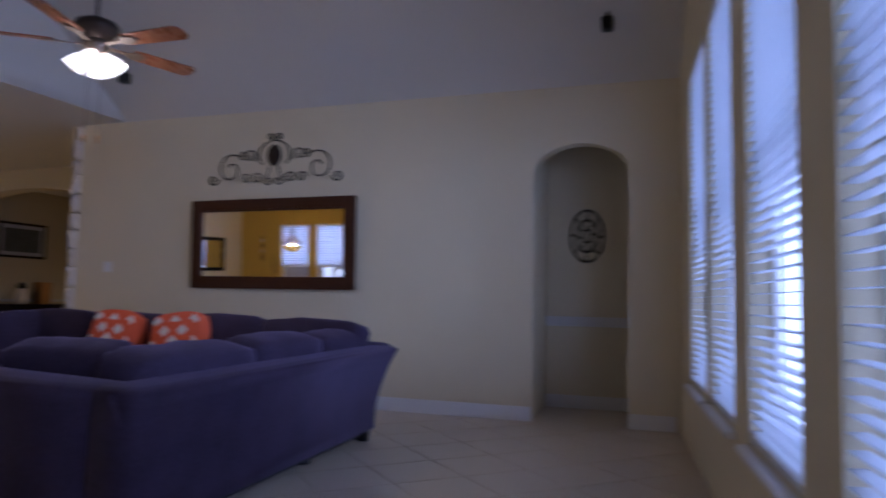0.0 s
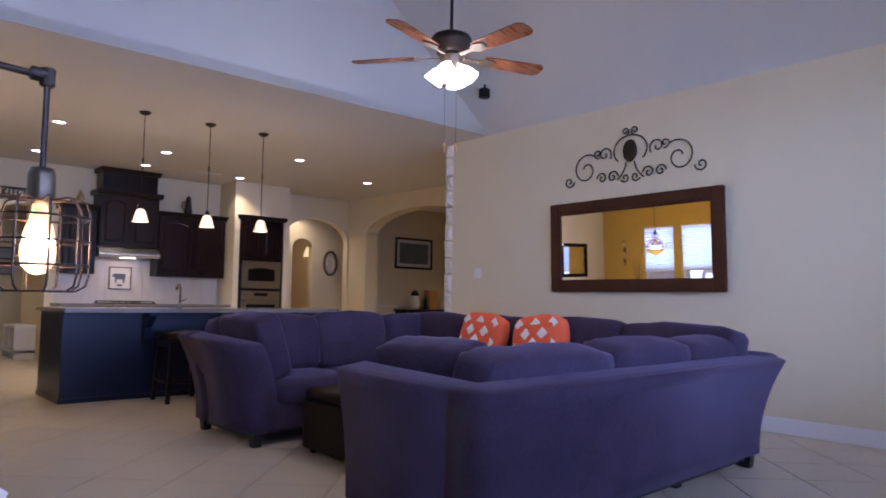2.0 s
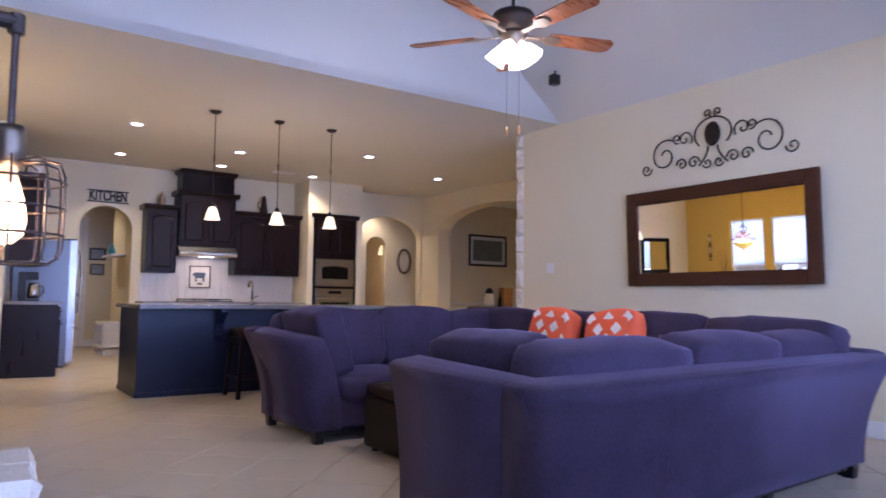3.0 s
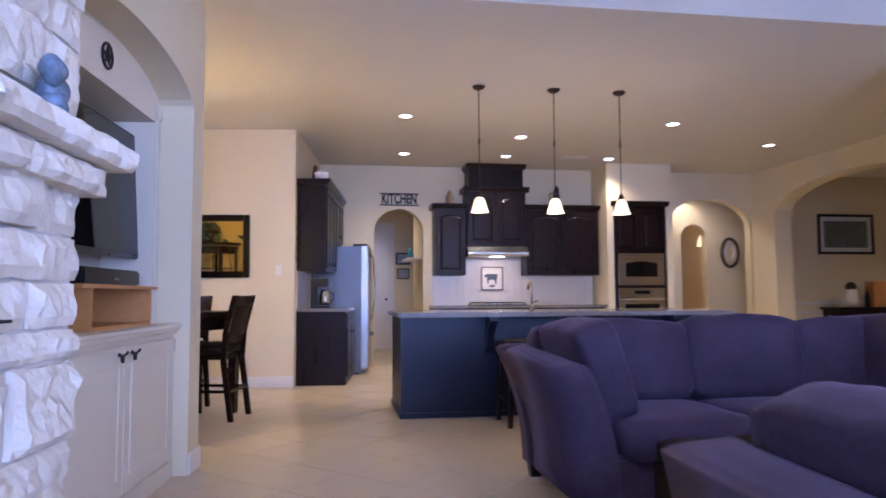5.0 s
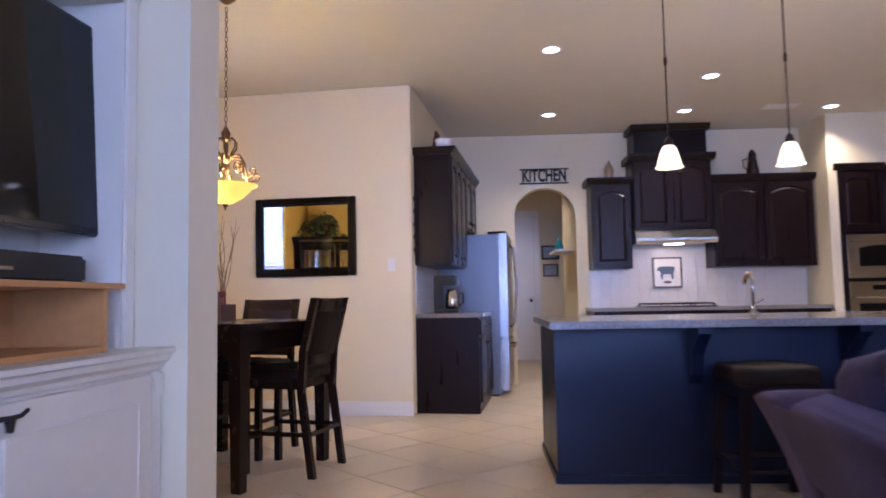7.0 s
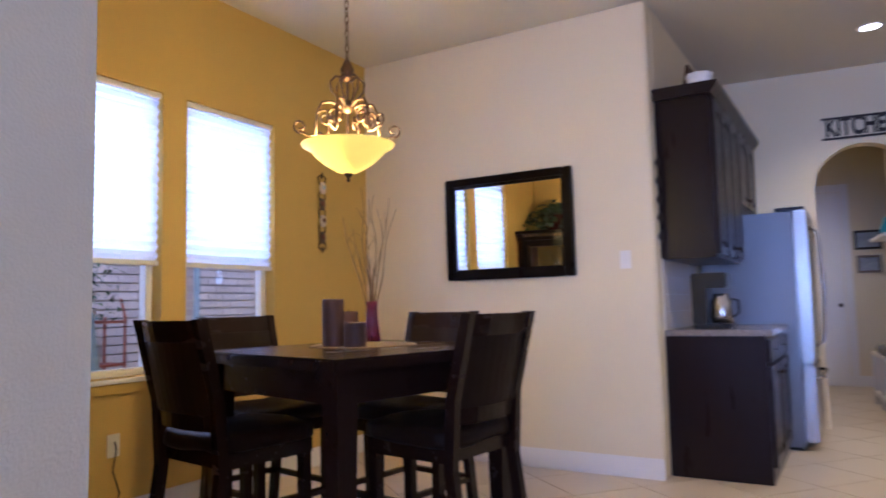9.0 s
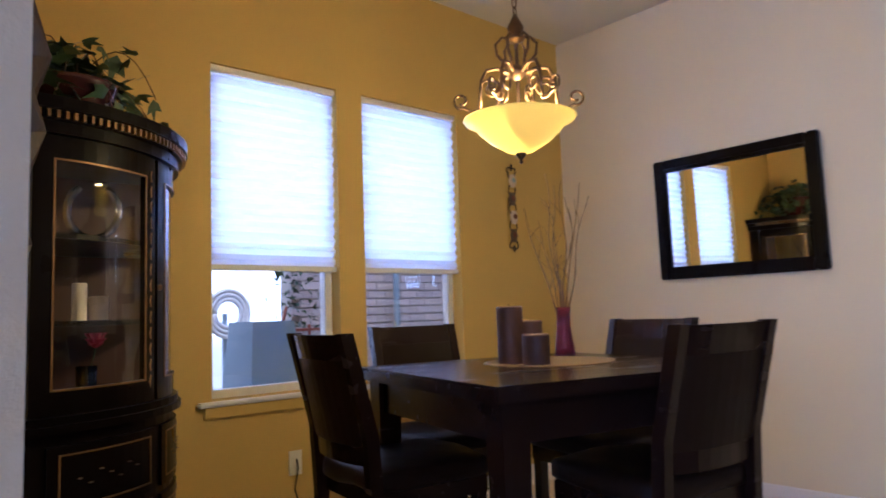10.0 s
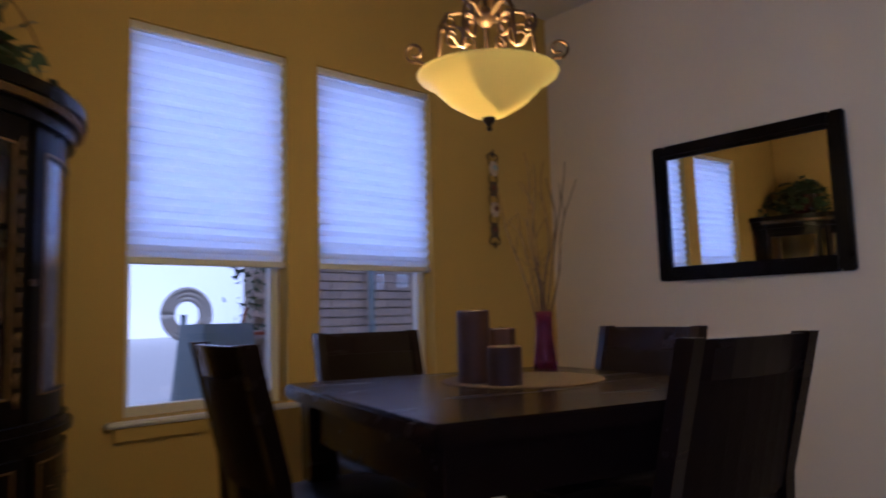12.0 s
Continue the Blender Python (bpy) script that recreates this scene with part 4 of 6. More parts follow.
def cabinet(name, m, w, d, z0, z1, doors, label, mat=None, crown=False, group="", drawers=False, arched=True, knobs=True):
    """Local x along the wall, y out of the wall."""
    mat = mat or M_ESP
    e = thing(name, (0, 0, 0), label, "cabinet", group)
    e.matrix_world = m
    q = B(); box(q, 0, 0, z0, w, d, z1); part("body", q, mat, e, bevel=0.004)
    dz1 = z1 - 0.02
    if drawers:
        dw = w / doors
        for k in range(doors):
            q = B(); box(q, k * dw + 0.012, d, z1 - 0.16, (k + 1) * dw - 0.012, d + 0.02, z1 - 0.02); dr = part("drawer_front", q, mat, e, bevel=0.004)
            q = B(); box(q, (k + 0.5) * dw - 0.04, d + 0.02, z1 - 0.095, (k + 0.5) * dw + 0.04, d + 0.04, z1 - 0.085); part("handle", q, M_BRONZE, dr)
        dz1 = z1 - 0.18
    dw = w / doors
    for k in range(doors):
        dd = raised_door(e, k * dw + 0.012, (k + 1) * dw - 0.012, z0 + (0.10 if z0 < 0.05 else 0.02), dz1, d, mat, arched)
        if knobs:
            q = B(); kx = (k + 1) * dw - 0.04 if k % 2 == 0 else k * dw + 0.04
            lathe(q, [(0.004, 0), (0.005, 0.012), (0.013, 0.018), (0.012, 0.026), (0.001, 0.028)], 10)
            bmesh.ops.transform(q, verts=q.verts, matrix=pose(kx, d + 0.02, (z0 + 0.09) if z0 > 1 else (dz1 - 0.07), -90)); part("knob", q, M_BRONZE, dd)
    if crown:
        q = B()
        prism(q, [(0, z1), (d + 0.02, z1), (d + 0.03, z1 + 0.015), (d + 0.06, z1 + 0.05), (d + 0.065, z1 + 0.075), (0, z1 + 0.075)], "x", -0.05, w + 0.05)
        part("crown_moulding", q, mat, e)
    return e


def back_m(y1):
    """Back-wall unit whose local x runs from y1 down in y and whose front faces +x."""
    return Matrix(((0, 1, 0, KX), (-1, 0, 0, y1), (0, 0, 1, 0), (0, 0, 0, 1)))


U = "dark espresso upper cabinet with arched raised panel"
cabinet("wall_cabinet", back_m(3.57), 0.46, 0.33, 1.365, 2.36, 1, U + " and single door", crown=True, group="kitchen wall cabinets")
cabinet("wall_cabinet", back_m(4.49), 0.90, 0.38, 1.80, 2.62, 2, "tall dark espresso cabinet above the range hood", crown=True, group="kitchen wall cabinets")
cabinet("wall_cabinet", back_m(5.66), 1.15, 0.33, 1.365, 2.36, 2, U + "s, two doors", crown=True, group="kitchen wall cabinets")
e = thing("hood_chimney", (KX, 4.04, 0), "dark espresso box over the hood cabinet reaching the ceiling", "cabinet")
q = B(); box(q, 0, -0.42, 2.70, 0.36, 0.42, 3.0); part("body", q, M_ESP, e, bevel=0.004)
q = B(); prism(q, [(0, 2.98), (0.37, 2.98), (0.42, 3.045), (0, 3.045)], "y", -0.46, 0.46); part("crown_moulding", q, M_ESP, e)
e = thing("range_hood", (KX, 4.04, 0), "stainless steel under-cabinet range hood with its light on", "range hood")
q = B(); prism(q, [(0, 1.64), (0.48, 1.64), (0.50, 1.67), (0.50, 1.70), (0.40, 1.795), (0, 1.795)], "y", -0.46, 0.46); part("body", q, M_STEEL, e, bevel=0.004)
q = B(); box(q, 0.30, -0.1, 1.632, 0.42, 0.1, 1.642); part("lamp_lens", q, G_HOOD, e, "lit lens")
area("hood_light", pose(KX + 0.36, 4.04, 1.625), 0.2, 0.1, 3.5, (1.0, 0.78, 0.5))
# oven tower set in a drywall surround
bm = B()
box(bm, KX, 5.68, 0, KX + 0.64, 5.78, H)
box(bm, KX, 6.63, 0, KX + 0.64, 6.73, H)
box(bm, KX, 5.78, 2.48, KX + 0.64, 6.63, H)
structure("wall_oven_surround", bm, M_WALL, "cream wall box round the oven cabinet", "wall")
e = cabinet("oven_cabinet", back_m(6.62), 0.83, 0.62, 1.70, 2.40, 2, "tall dark espresso oven cabinet", crown=True)
q = B(); box(q, 0, 0, 0, 0.83, 0.62, 1.70); part("tower_body", q, M_ESP, e, bevel=0.004)
e = thing("microwave", (KX + 0.64, 6.205, 1.20), "built-in stainless steel microwave", "microwave")
q = B(); box(q, -0.018, -0.37, 0, 0.02, 0.37, 0.48); part("face", q, M_STEEL, e, bevel=0.004)
q = B(); prism(q, [(-0.25, 0.13), (0.25, 0.13)] + [(0.25 - 0.05 * i, 0.33 + 0.03 * math.sin(math.pi * i / 10)) for i in range(11)], "x", 0.02, 0.026); part("window", q, M_SCREEN, e)
q = B(); box(q, 0.02, -0.34, 0.40, 0.024, 0.34, 0.45); part("vent", q, M_STEEL, e, bevel=0.002)
e = thing("wall_oven", (KX + 0.64, 6.205, 0.5), "built-in stainless steel wall oven", "oven")
q = B(); box(q, -0.018, -0.37, 0, 0.02, 0.37, 0.66); part("face", q, M_STEEL, e, bevel=0.004)
q = B(); box(q, 0.02, -0.12, 0.57, 0.025, 0.12, 0.62); part("display", q, M_SCREEN, e, "dark display")
q = B(); rod(q, (0.055, -0.33, 0.49), (0.055, 0.33, 0.49), 0.011); rod(q, (0.02, -0.3, 0.49), (0.055, -0.3, 0.49), 0.008); rod(q, (0.02, 0.3, 0.49), (0.055, 0.3, 0.49), 0.008); part("handle", q, M_STEEL, e)
q = B(); box(q, 0.02, -0.27, 0.10, 0.025, 0.27, 0.42); part("window", q, M_SCREEN, e)
# base run and counter
cabinet("base_cabinet", back_m(5.66), 2.60, 0.60, 0.0, 0.875, 5, "dark espresso base cabinets under the back counter", drawers=True, arched=False)
e = thing("countertop", (KX, 4.36, 0.875), "speckled brown granite back counter", "countertop")
q = B(); box(q, 0.0, -1.31, 0, 0.64, 1.31, 0.038); part("slab", q, M_GRANITE, e, bevel=0.006)
e = thing("cooktop", (KX + 0.33, 4.04, 0.914), "black gas cooktop with iron grates", "cooktop")
q = B(); box(q, -0.25, -0.4, 0, 0.25, 0.4, 0.012); part("plate", q, M_BLACK, e, bevel=0.003)
for y in (-0.26, 0, 0.26):
    q = B()
    for x in (-0.2, -0.07, 0.07, 0.2):
        box(q, x - 0.006, y - 0.12, 0.03, x + 0.006, y + 0.12, 0.045)
    box(q, -0.22, y - 0.12, 0.012, -0.2, y - 0.1, 0.03); box(q, 0.2, y + 0.1, 0.012, 0.22, y + 0.12, 0.03)
    box(q, -0.2, y - 0.006, 0.03, 0.2, y + 0.006, 0.045)
    part("grate", q, M_IRON, e)
for k in range(4):
    q = B(); lathe(q, [(0.02, 0), (0.018, 0.02), (0.001, 0.022)], 12, (0.225, -0.15 + 0.1 * k, 0.012)); part("knob", q, M_STEEL, e)

# side run: coffee counter and fridge
cabinet("base_cabinet", SIDE @ pose(-1.17, 0, 0), 1.03, 0.59, 0.0, 0.875, 2, "dark espresso base cabinet beside the fridge", drawers=True, arched=False)
e = thing("countertop", (-10.42, 1.165, 0.875), "speckled brown granite coffee counter", "countertop")
e.matrix_world = SIDE @ pose(-0.66, 0, 0.875)
q = B(); box(q, -0.51, 0, 0, 0.53, 0.63, 0.038); part("slab", q, M_GRANITE, e, bevel=0.006)
cabinet("wall_cabinet", SIDE @ pose(-1.17, 0, 0), 1.03, 0.34, 1.365, 2.40, 3, "dark espresso upper cabinet over the coffee counter", crown=True, group="kitchen wall cabinets")
cabinet("wall_cabinet", SIDE @ pose(-2.10, 0, 0), 0.92, 0.34, 1.80, 2.40, 2, "short dark espresso cabinet over the fridge", crown=True, group="kitchen wall cabinets")
e = thing("refrigerator", (-11.43, 1.66, 0), "stainless steel french-door refrigerator with curved handles", "refrigerator", rz=-6.3)
q = B(); box(q, -0.44, -0.28, 0.02, 0.44, 0.38, 1.74); part("body", q, M_FRIDGE, e, "grey side panels", bevel=0.01)
for x0, x1, z0, z1 in ((-0.44, -0.005, 0.62, 1.75), (0.005, 0.44, 0.62, 1.75), (-0.44, 0.44, 0.06, 0.61)):
    q = B(); box(q, x0, 0.385, z0, x1, 0.47, z1); d = part("door" if z0 > 0.5 else "freezer_drawer", q, M_STEEL, e, bevel=0.012)
    q = B()
    if z0 > 0.5:
        x = -0.05 if x0 < -0.1 else 0.05
        tube(q, [(x, 0.47, z0 + 0.10), (x, 0.515, z0 + 0.14), (x, 0.54, (z0 + z1) / 2), (x, 0.515, z1 - 0.14), (x, 0.47, z1 - 0.10)], 0.013, 8)
    else:
        tube(q, [(-0.36, 0.47, 0.52), (-0.32, 0.515, 0.52), (0.32, 0.515, 0.52), (0.36, 0.47, 0.52)], 0.013, 8)
    part("handle", q, M_STEEL, d, smooth=True)
q = B(); box(q, -0.40, 0.26, 1.752, 0.40, 0.46, 1.775); part("hinge_cover", q, M_BLACK, e, bevel=0.004)
q = B(); box(q, -0.42, -0.26, 0, 0.42, 0.36, 0.02); part("foot_rail", q, M_BLACK, e)

# island with overhanging granite top
IX0, IX1, IY0, IY1 = -8.35, -7.45, 2.20, 5.10
e = thing("kitchen_island", (IX0, IY0, 0), "dark espresso kitchen island with plain back panels", "island")
q = B(); box(q, 0, 0, 0, IX1 - IX0, IY1 - IY0, 0.875); part("body", q, M_ISLAND, e, bevel=0.006)
q = B(); box(q, -0.002, -0.012, 0, IX1 - IX0 + 0.012, IY1 - IY0 + 0.012, 0.05); part("toe_moulding", q, M_ISLAND, e, bevel=0.004)
for y in (0.78, 1.62, 2.45):
    q = B(); prism(q, [(0.90, 0.875), (1.12, 0.875), (1.12, 0.84), (1.06, 0.80), (0.97, 0.72), (0.94, 0.60), (0.90, 0.55)], "y", y - 0.035, y + 0.035)
    part("corbel", q, M_ISLAND, e, "carved dark corbel", bevel=0.005)
e = thing("countertop", (IX0, IY0, 0.875), "speckled granite island top with a wide overhang", "countertop")
q = B(); box(q, -0.04, -0.05, 0, IX1 - IX0 + 0.27, IY1 - IY0 + 0.06, 0.04); part("slab", q, M_GRANITE, e, bevel=0.008)
e = thing("faucet", (-8.05, 3.55, 0.915), "brushed steel gooseneck kitchen faucet", "faucet")
q = B(); lathe(q, [(0.03, 0), (0.028, 0.012), (0.016, 0.03), (0.014, 0.06), (0.001, 0.06)], 16); part("base", q, M_STEEL, e, smooth=True)
q = B(); tube(q, [(0, 0, 0.05), (0, 0, 0.18), (-0.01, 0, 0.23), (-0.05, 0, 0.26), (-0.10, 0, 0.25), (-0.12, 0, 0.21)], 0.012, 8); part("spout", q, M_STEEL, e, smooth=True)
q = B(); tube(q, [(-0.03, 0, 0.262), (-0.08, 0, 0.262), (-0.12, 0, 0.235), (-0.13, 0, 0.20)], 0.016, 8); part("spray_head", q, M_JAR, e, "brass spray head", smooth=True)
q = B(); tube(q, [(0, 0.02, 0.07), (0, 0.07, 0.10)], 0.006, 6); part("lever", q, M_STEEL, e)


def bar_stool(x, y):
    e = thing("bar_stool", (x, y, 0), "black leather backless bar stool tucked under the island", "stool", "island stools")
    q = B(); cushion(q, -0.2, -0.2, 0.60, 0.2, 0.2, 0.69, 0.012, 5, 4); part("seat", q, M_LEATHER, e, smooth=True)
    q = B(); box(q, -0.19, -0.19, 0.54, 0.19, 0.19, 0.605); part("apron", q, M_ESP, e, bevel=0.004)
    for sx in (-1, 1):
        for sy in (-1, 1):
            q = B(); hull8(q, [(sx * 0.20 - 0.018, sy * 0.20 - 0.018, 0), (sx * 0.20 + 0.018, sy * 0.20 - 0.018, 0), (sx * 0.20 + 0.018, sy * 0.20 + 0.018, 0), (sx * 0.20 - 0.018, sy * 0.20 + 0.018, 0)],
                           [(sx * 0.165 - 0.022, sy * 0.165 - 0.022, 0.56), (sx * 0.165 + 0.022, sy * 0.165 - 0.022, 0.56), (sx * 0.165 + 0.022, sy * 0.165 + 0.022, 0.56), (sx * 0.165 - 0.022, sy * 0.165 + 0.022, 0.56)])
            part("leg", q, M_ESP, e)
    for a, b in (((-0.19, -0.19), (0.19, -0.19)), ((-0.19, 0.19), (0.19, 0.19)), ((-0.19, -0.19), (-0.19, 0.19)), ((0.19, -0.19), (0.19, 0.19))):
        q = B(); rod(q, (*a, 0.2), (*b, 0.2), 0.012, n=8); part("stretcher", q, M_ESP, e)
    return e


bar_stool(-7.08, 3.22)
bar_stool(-7.08, 4.05)

# recessed lights and pendants
def can_light(x, y):
    e = thing("recessed_light", (x, y, H), "lit recessed ceiling light with a white trim ring", "ceiling light", "recessed lights")
    q = B(); lathe(q, [(0.062, -0.001), (0.09, -0.001), (0.088, -0.008), (0.066, -0.006)], 28); part("trim_ring", q, M_TRIM, e, smooth=True)
    q = B(); lathe(q, [(0.001, -0.002), (0.064, -0.002), (0.064, -0.004), (0.001, -0.004)], 28); part("lens", q, G_CAN, e, "glowing lens")
    d = bpy.data.lights.new("can_spot", "SPOT")
    d.energy, d.color, d.spot_size, d.spot_blend, d.shadow_soft_size = 76, (1.0, 0.79, 0.45), radians(125), 0.6, 0.06
    s = new("can_spot", d)
    s.location = (x, y, H - 0.03)


# the last two are unseen cans, added to brighten front room and hall
for x, y in ((-8.97, 2.40), (-11.0, 2.58), (-9.8, 3.94), (-11.0, 4.05), (-11.0, 5.6), (-8.92, 5.54), (-9.83, 7.38), (-13.8, 2.2), (-9.6, 10.6), (-12.55, 7.6)):
    can_light(x, y)


def island_pendant(y):
    e = thing("pendant_light", (-7.79, y, H), "bronze pendant with a lit cream glass shade", "pendant light", "island pendants")
    q = B(); lathe(q, [(0.001, -0.001), (0.062, -0.001), (0.062, -0.01), (0.045, -0.028), (0.012, -0.04), (0.001, -0.04)], 24); part("canopy", q, M_BRONZE, e, smooth=True)
    q = B(); rod(q, (0, 0, -0.03), (0, 0, -1.03), 0.005, n=8); part("stem", q, M_BRONZE, e)
    q = B(); lathe(q, [(0.005, -0.50), (0.011, -0.51), (0.011, -0.55), (0.005, -0.56)], 10); part("stem_joint", q, M_BRONZE, e)
    q = B(); lathe(q, [(0.006, -1.01), (0.022, -1.03), (0.030, -1.06), (0.030, -1.075), (0.001, -1.075)], 20); part("socket_cup", q, M_BRONZE, e, smooth=True)
    q = B(); lathe(q, [(0.030, -1.07), (0.046, -1.09), (0.062, -1.14), (0.078, -1.20), (0.086, -1.21), (0.082, -1.21), (0.058, -1.14), (0.04, -1.09), (0.026, -1.075)], 28)
    s = part("glass_shade", q, G_PEND, e, "lit cream glass shade", smooth=True); s.visible_shadow = False
    bulb("pendant_bulb", (-7.79, y, H - 1.15), 10, (1.0, 0.72, 0.38), 0.03)


for y in (2.98, 3.72, 4.39):
    island_pendant(y)

# ---- dining room ----
TC = (-7.82, 0.18)
e = thing("dining_table", (TC[0], TC[1], 0), "square dark wood counter-height dining table", "table", rz=-20.0)
hs = 0.505
q = B(); box(q, -hs, -hs, 0.885, hs, hs, 0.93); part("tabletop", q, M_TABLE, e, bevel=0.008)
for a, b in (((-hs + 0.06, -hs + 0.06), (hs - 0.06, -hs + 0.08)), ((-hs + 0.06, hs - 0.08), (hs - 0.06, hs - 0.06)), ((-hs + 0.06, -hs + 0.08), (-hs + 0.08, hs - 0.08)), ((hs - 0.08, -hs + 0.08), (hs - 0.06, hs - 0.08))):
    q = B(); box(q, a[0], a[1], 0.77, b[0], b[1], 0.885); part("apron", q, M_TABLE, e)
for sx in (-1, 1):
    for sy in (-1, 1):
        c = hs - 0.085
        q = B(); hull8(q, [(sx * c - 0.03, sy * c - 0.03, 0), (sx * c + 0.03, sy * c - 0.03, 0), (sx * c + 0.03, sy * c + 0.03, 0), (sx * c - 0.03, sy * c + 0.03, 0)],
                       [(sx * c - 0.045, sy * c - 0.045, 0.885), (sx * c + 0.045, sy * c - 0.045, 0.885), (sx * c + 0.045, sy * c + 0.045, 0.885), (sx * c - 0.045, sy * c + 0.045, 0.885)])
        part("leg", q, M_TABLE, e, bevel=0.004)


def dining_chair(m):
    """Counter-height chair; the back is at local y=-0.22, facing +y."""
    e = thing("dining_chair", (0, 0, 0), "dark wood counter chair with black leather seat and panel back", "chair", "chairs round the table")
    e.matrix_world = m
    q = B(); cushion(q, -0.225, -0.20, 0.575, 0.225, 0.24, 0.645, 0.014, 5, 6); part("seat", q, M_LEATHER, e, "black leather seat", smooth=True)
    q = B(); box(q, -0.215, -0.19, 0.52, 0.215, 0.22, 0.58); part("seat_frame", q, M_TABLE, e, bevel=0.004)
    def bar(x, y0, z0, y1, z1, w, d, y2=None, z2=None):
        q = B()
        seq = [(y0, z0), (y1, z1)] + ([(y2, z2)] if z2 else [])
        for (ya, za), (yb, zb) in zip(seq, seq[1:]):
            hull8(q, [(x - w, ya - d, za), (x + w, ya - d, za), (x + w, ya + d, za), (x - w, ya + d, za)], [(x - w, yb - d, zb), (x + w, yb - d, zb), (x + w, yb + d, zb), (x - w, yb + d, zb)])
        return q
    for s in (-1, 1):
        part("front_leg", bar(s * 0.195, 0.19, 0, 0.19, 0.54, 0.02, 0.02), M_TABLE, e)
        part("back_leg", bar(s * 0.205, -0.27, 0, -0.20, 0.50, 0.018, 0.022), M_TABLE, e)
        part("back_post", bar(s * 0.205, -0.20, 0.50, -0.215, 0.75, 0.018, 0.022, -0.295, 1.070), M_TABLE, e)
    def curved(z0, z1, y0, y1, t, mat, name, hw=0.19, label=""):
        q = B()
        n = 8
        rows = []
        for i in range(n + 1):
            x = -hw + 2 * hw * i / n
            bow = -0.03 * (1 - (x / hw) ** 2)
            rows.append([q.verts.new(p) for p in ((x, y0 + bow - t, z0), (x, y0 + bow + t, z0), (x, y1 + bow + t, z1 - 0.0), (x, y1 + bow - t, z1))])
        for a, b in zip(rows, rows[1:]):
            for k in range(4):
                q.faces.new((a[k], a[(k + 1) % 4], b[(k + 1) % 4], b[k]))
        q.faces.new(rows[0]); q.faces.new(rows[-1][::-1])
        return part(name, q, mat, e, label)
    curved(0.985, 1.066, -0.274, -0.293, 0.011, M_TABLE, "top_rail", 0.205)
    curved(0.72, 0.985, -0.213, -0.272, 0.014, M_LEATHER, "back_panel", 0.185, "black leather panel")
    curved(0.66, 0.72, -0.208, -0.213, 0.011, M_TABLE, "lower_rail", 0.19)
    for s in (-1, 1):
        q = B(); box(q, s * 0.205 - 0.012, -0.235, 0.24, s * 0.205 + 0.012, 0.18, 0.265); part("side_stretcher", q, M_TABLE, e)
    q = B(); box(q, -0.19, 0.175, 0.20, 0.19, 0.20, 0.23); part("footrest", q, M_TABLE, e)
    q = B(); box(q, -0.19, -0.26, 0.24, 0.19, -0.235, 0.265); part("rear_stretcher", q, M_TABLE, e)
    return e


ch = dining_chair(pose(-7.474, -0.194, 0, 0, 0, 76))
copy_thing(ch, pose(-7.844, 0.556, 0, 0, 0, 166))
copy_thing(ch, pose(-8.038, -0.472, 0, 0, 0, -15.5))
copy_thing(ch, pose(-8.295, 0.151, 0, 0, 0, 255))

e = thing("placemat", (-7.95, 0.12, 0.93), "round cream lace placemat on the table", "placemat")
q = B(); lathe(q, [(0.001, 0.004), (0.235, 0.004), (0.24, 0.002), (0.24, 0.0), (0.001, 0.0)], 40, wave=0.015, waves=16); part("cloth", q, M_LACE, e)
for x, y, r, h in ((-7.80, 0.06, 0.047, 0.205), (-7.945, 0.048, 0.044, 0.15), (-7.783, 0.182, 0.048, 0.105)):
    e = thing("pillar_candle", (x, y, 0.934), "brown patterned pillar candle on the placemat", "candle", "table candles")
    q = B(); lathe(q, [(0.001, 0), (r, 0), (r, h - 0.004), (r - 0.004, h), (r - 0.012, h - 0.006), (0.001, h - 0.01)], 24); part("wax", q, M_CANDLE, e, smooth=False)
    q = B(); rod(q, (0, 0, h - 0.01), (0.002, 0, h + 0.006), 0.0015, n=5); part("wick", q, M_BLACK, e)

e = thing("vase", (-8.378, -0.085, 0.93), "purple-red glass vase with bare twigs", "vase")
q = B(); lathe(q, [(0.001, 0), (0.045, 0), (0.043, 0.02), (0.032, 0.10), (0.030, 0.17), (0.034, 0.20), (0.030, 0.20), (0.026, 0.17), (0.028, 0.1), (0.038, 0.025), (0.001, 0.012)], 24); part("glass", q, M_PURPLE, e, smooth=True)
rnd = random.Random(5)
for k in range(9):
    a = k * 2.399
    lean = 0.05 + 0.14 * ((k * 5) % 9) / 8
    tall = 0.56 + 0.22 * ((k * 4) % 9) / 8
    wob = rnd.uniform(0.008, 0.020)
    pts = []
    for i in range(20):
        t = i / 19
        pts.append((math.cos(a) * lean * t ** 1.25 + wob * t * math.sin(11 * t + k) , math.sin(a) * lean * t ** 1.25 + wob * t * math.cos(9 * t + 2 * k), 0.02 + tall * t))
    q = B(); tube(q, pts, 0.0048, 6, 0.0014)
    for i in (8, 12, 15):
        p = Vector(pts[i]); g = Vector((rnd.uniform(-0.04, 0.04), rnd.uniform(-0.04, 0.04), 0.05))
        tube(q, [p, p + g * 0.5 + Vector((0, 0, 0.012)), p + g * rnd.uniform(1.0, 1.8)], 0.0022, 4, 0.0009)
    part("twig", q, M_STEM, e)

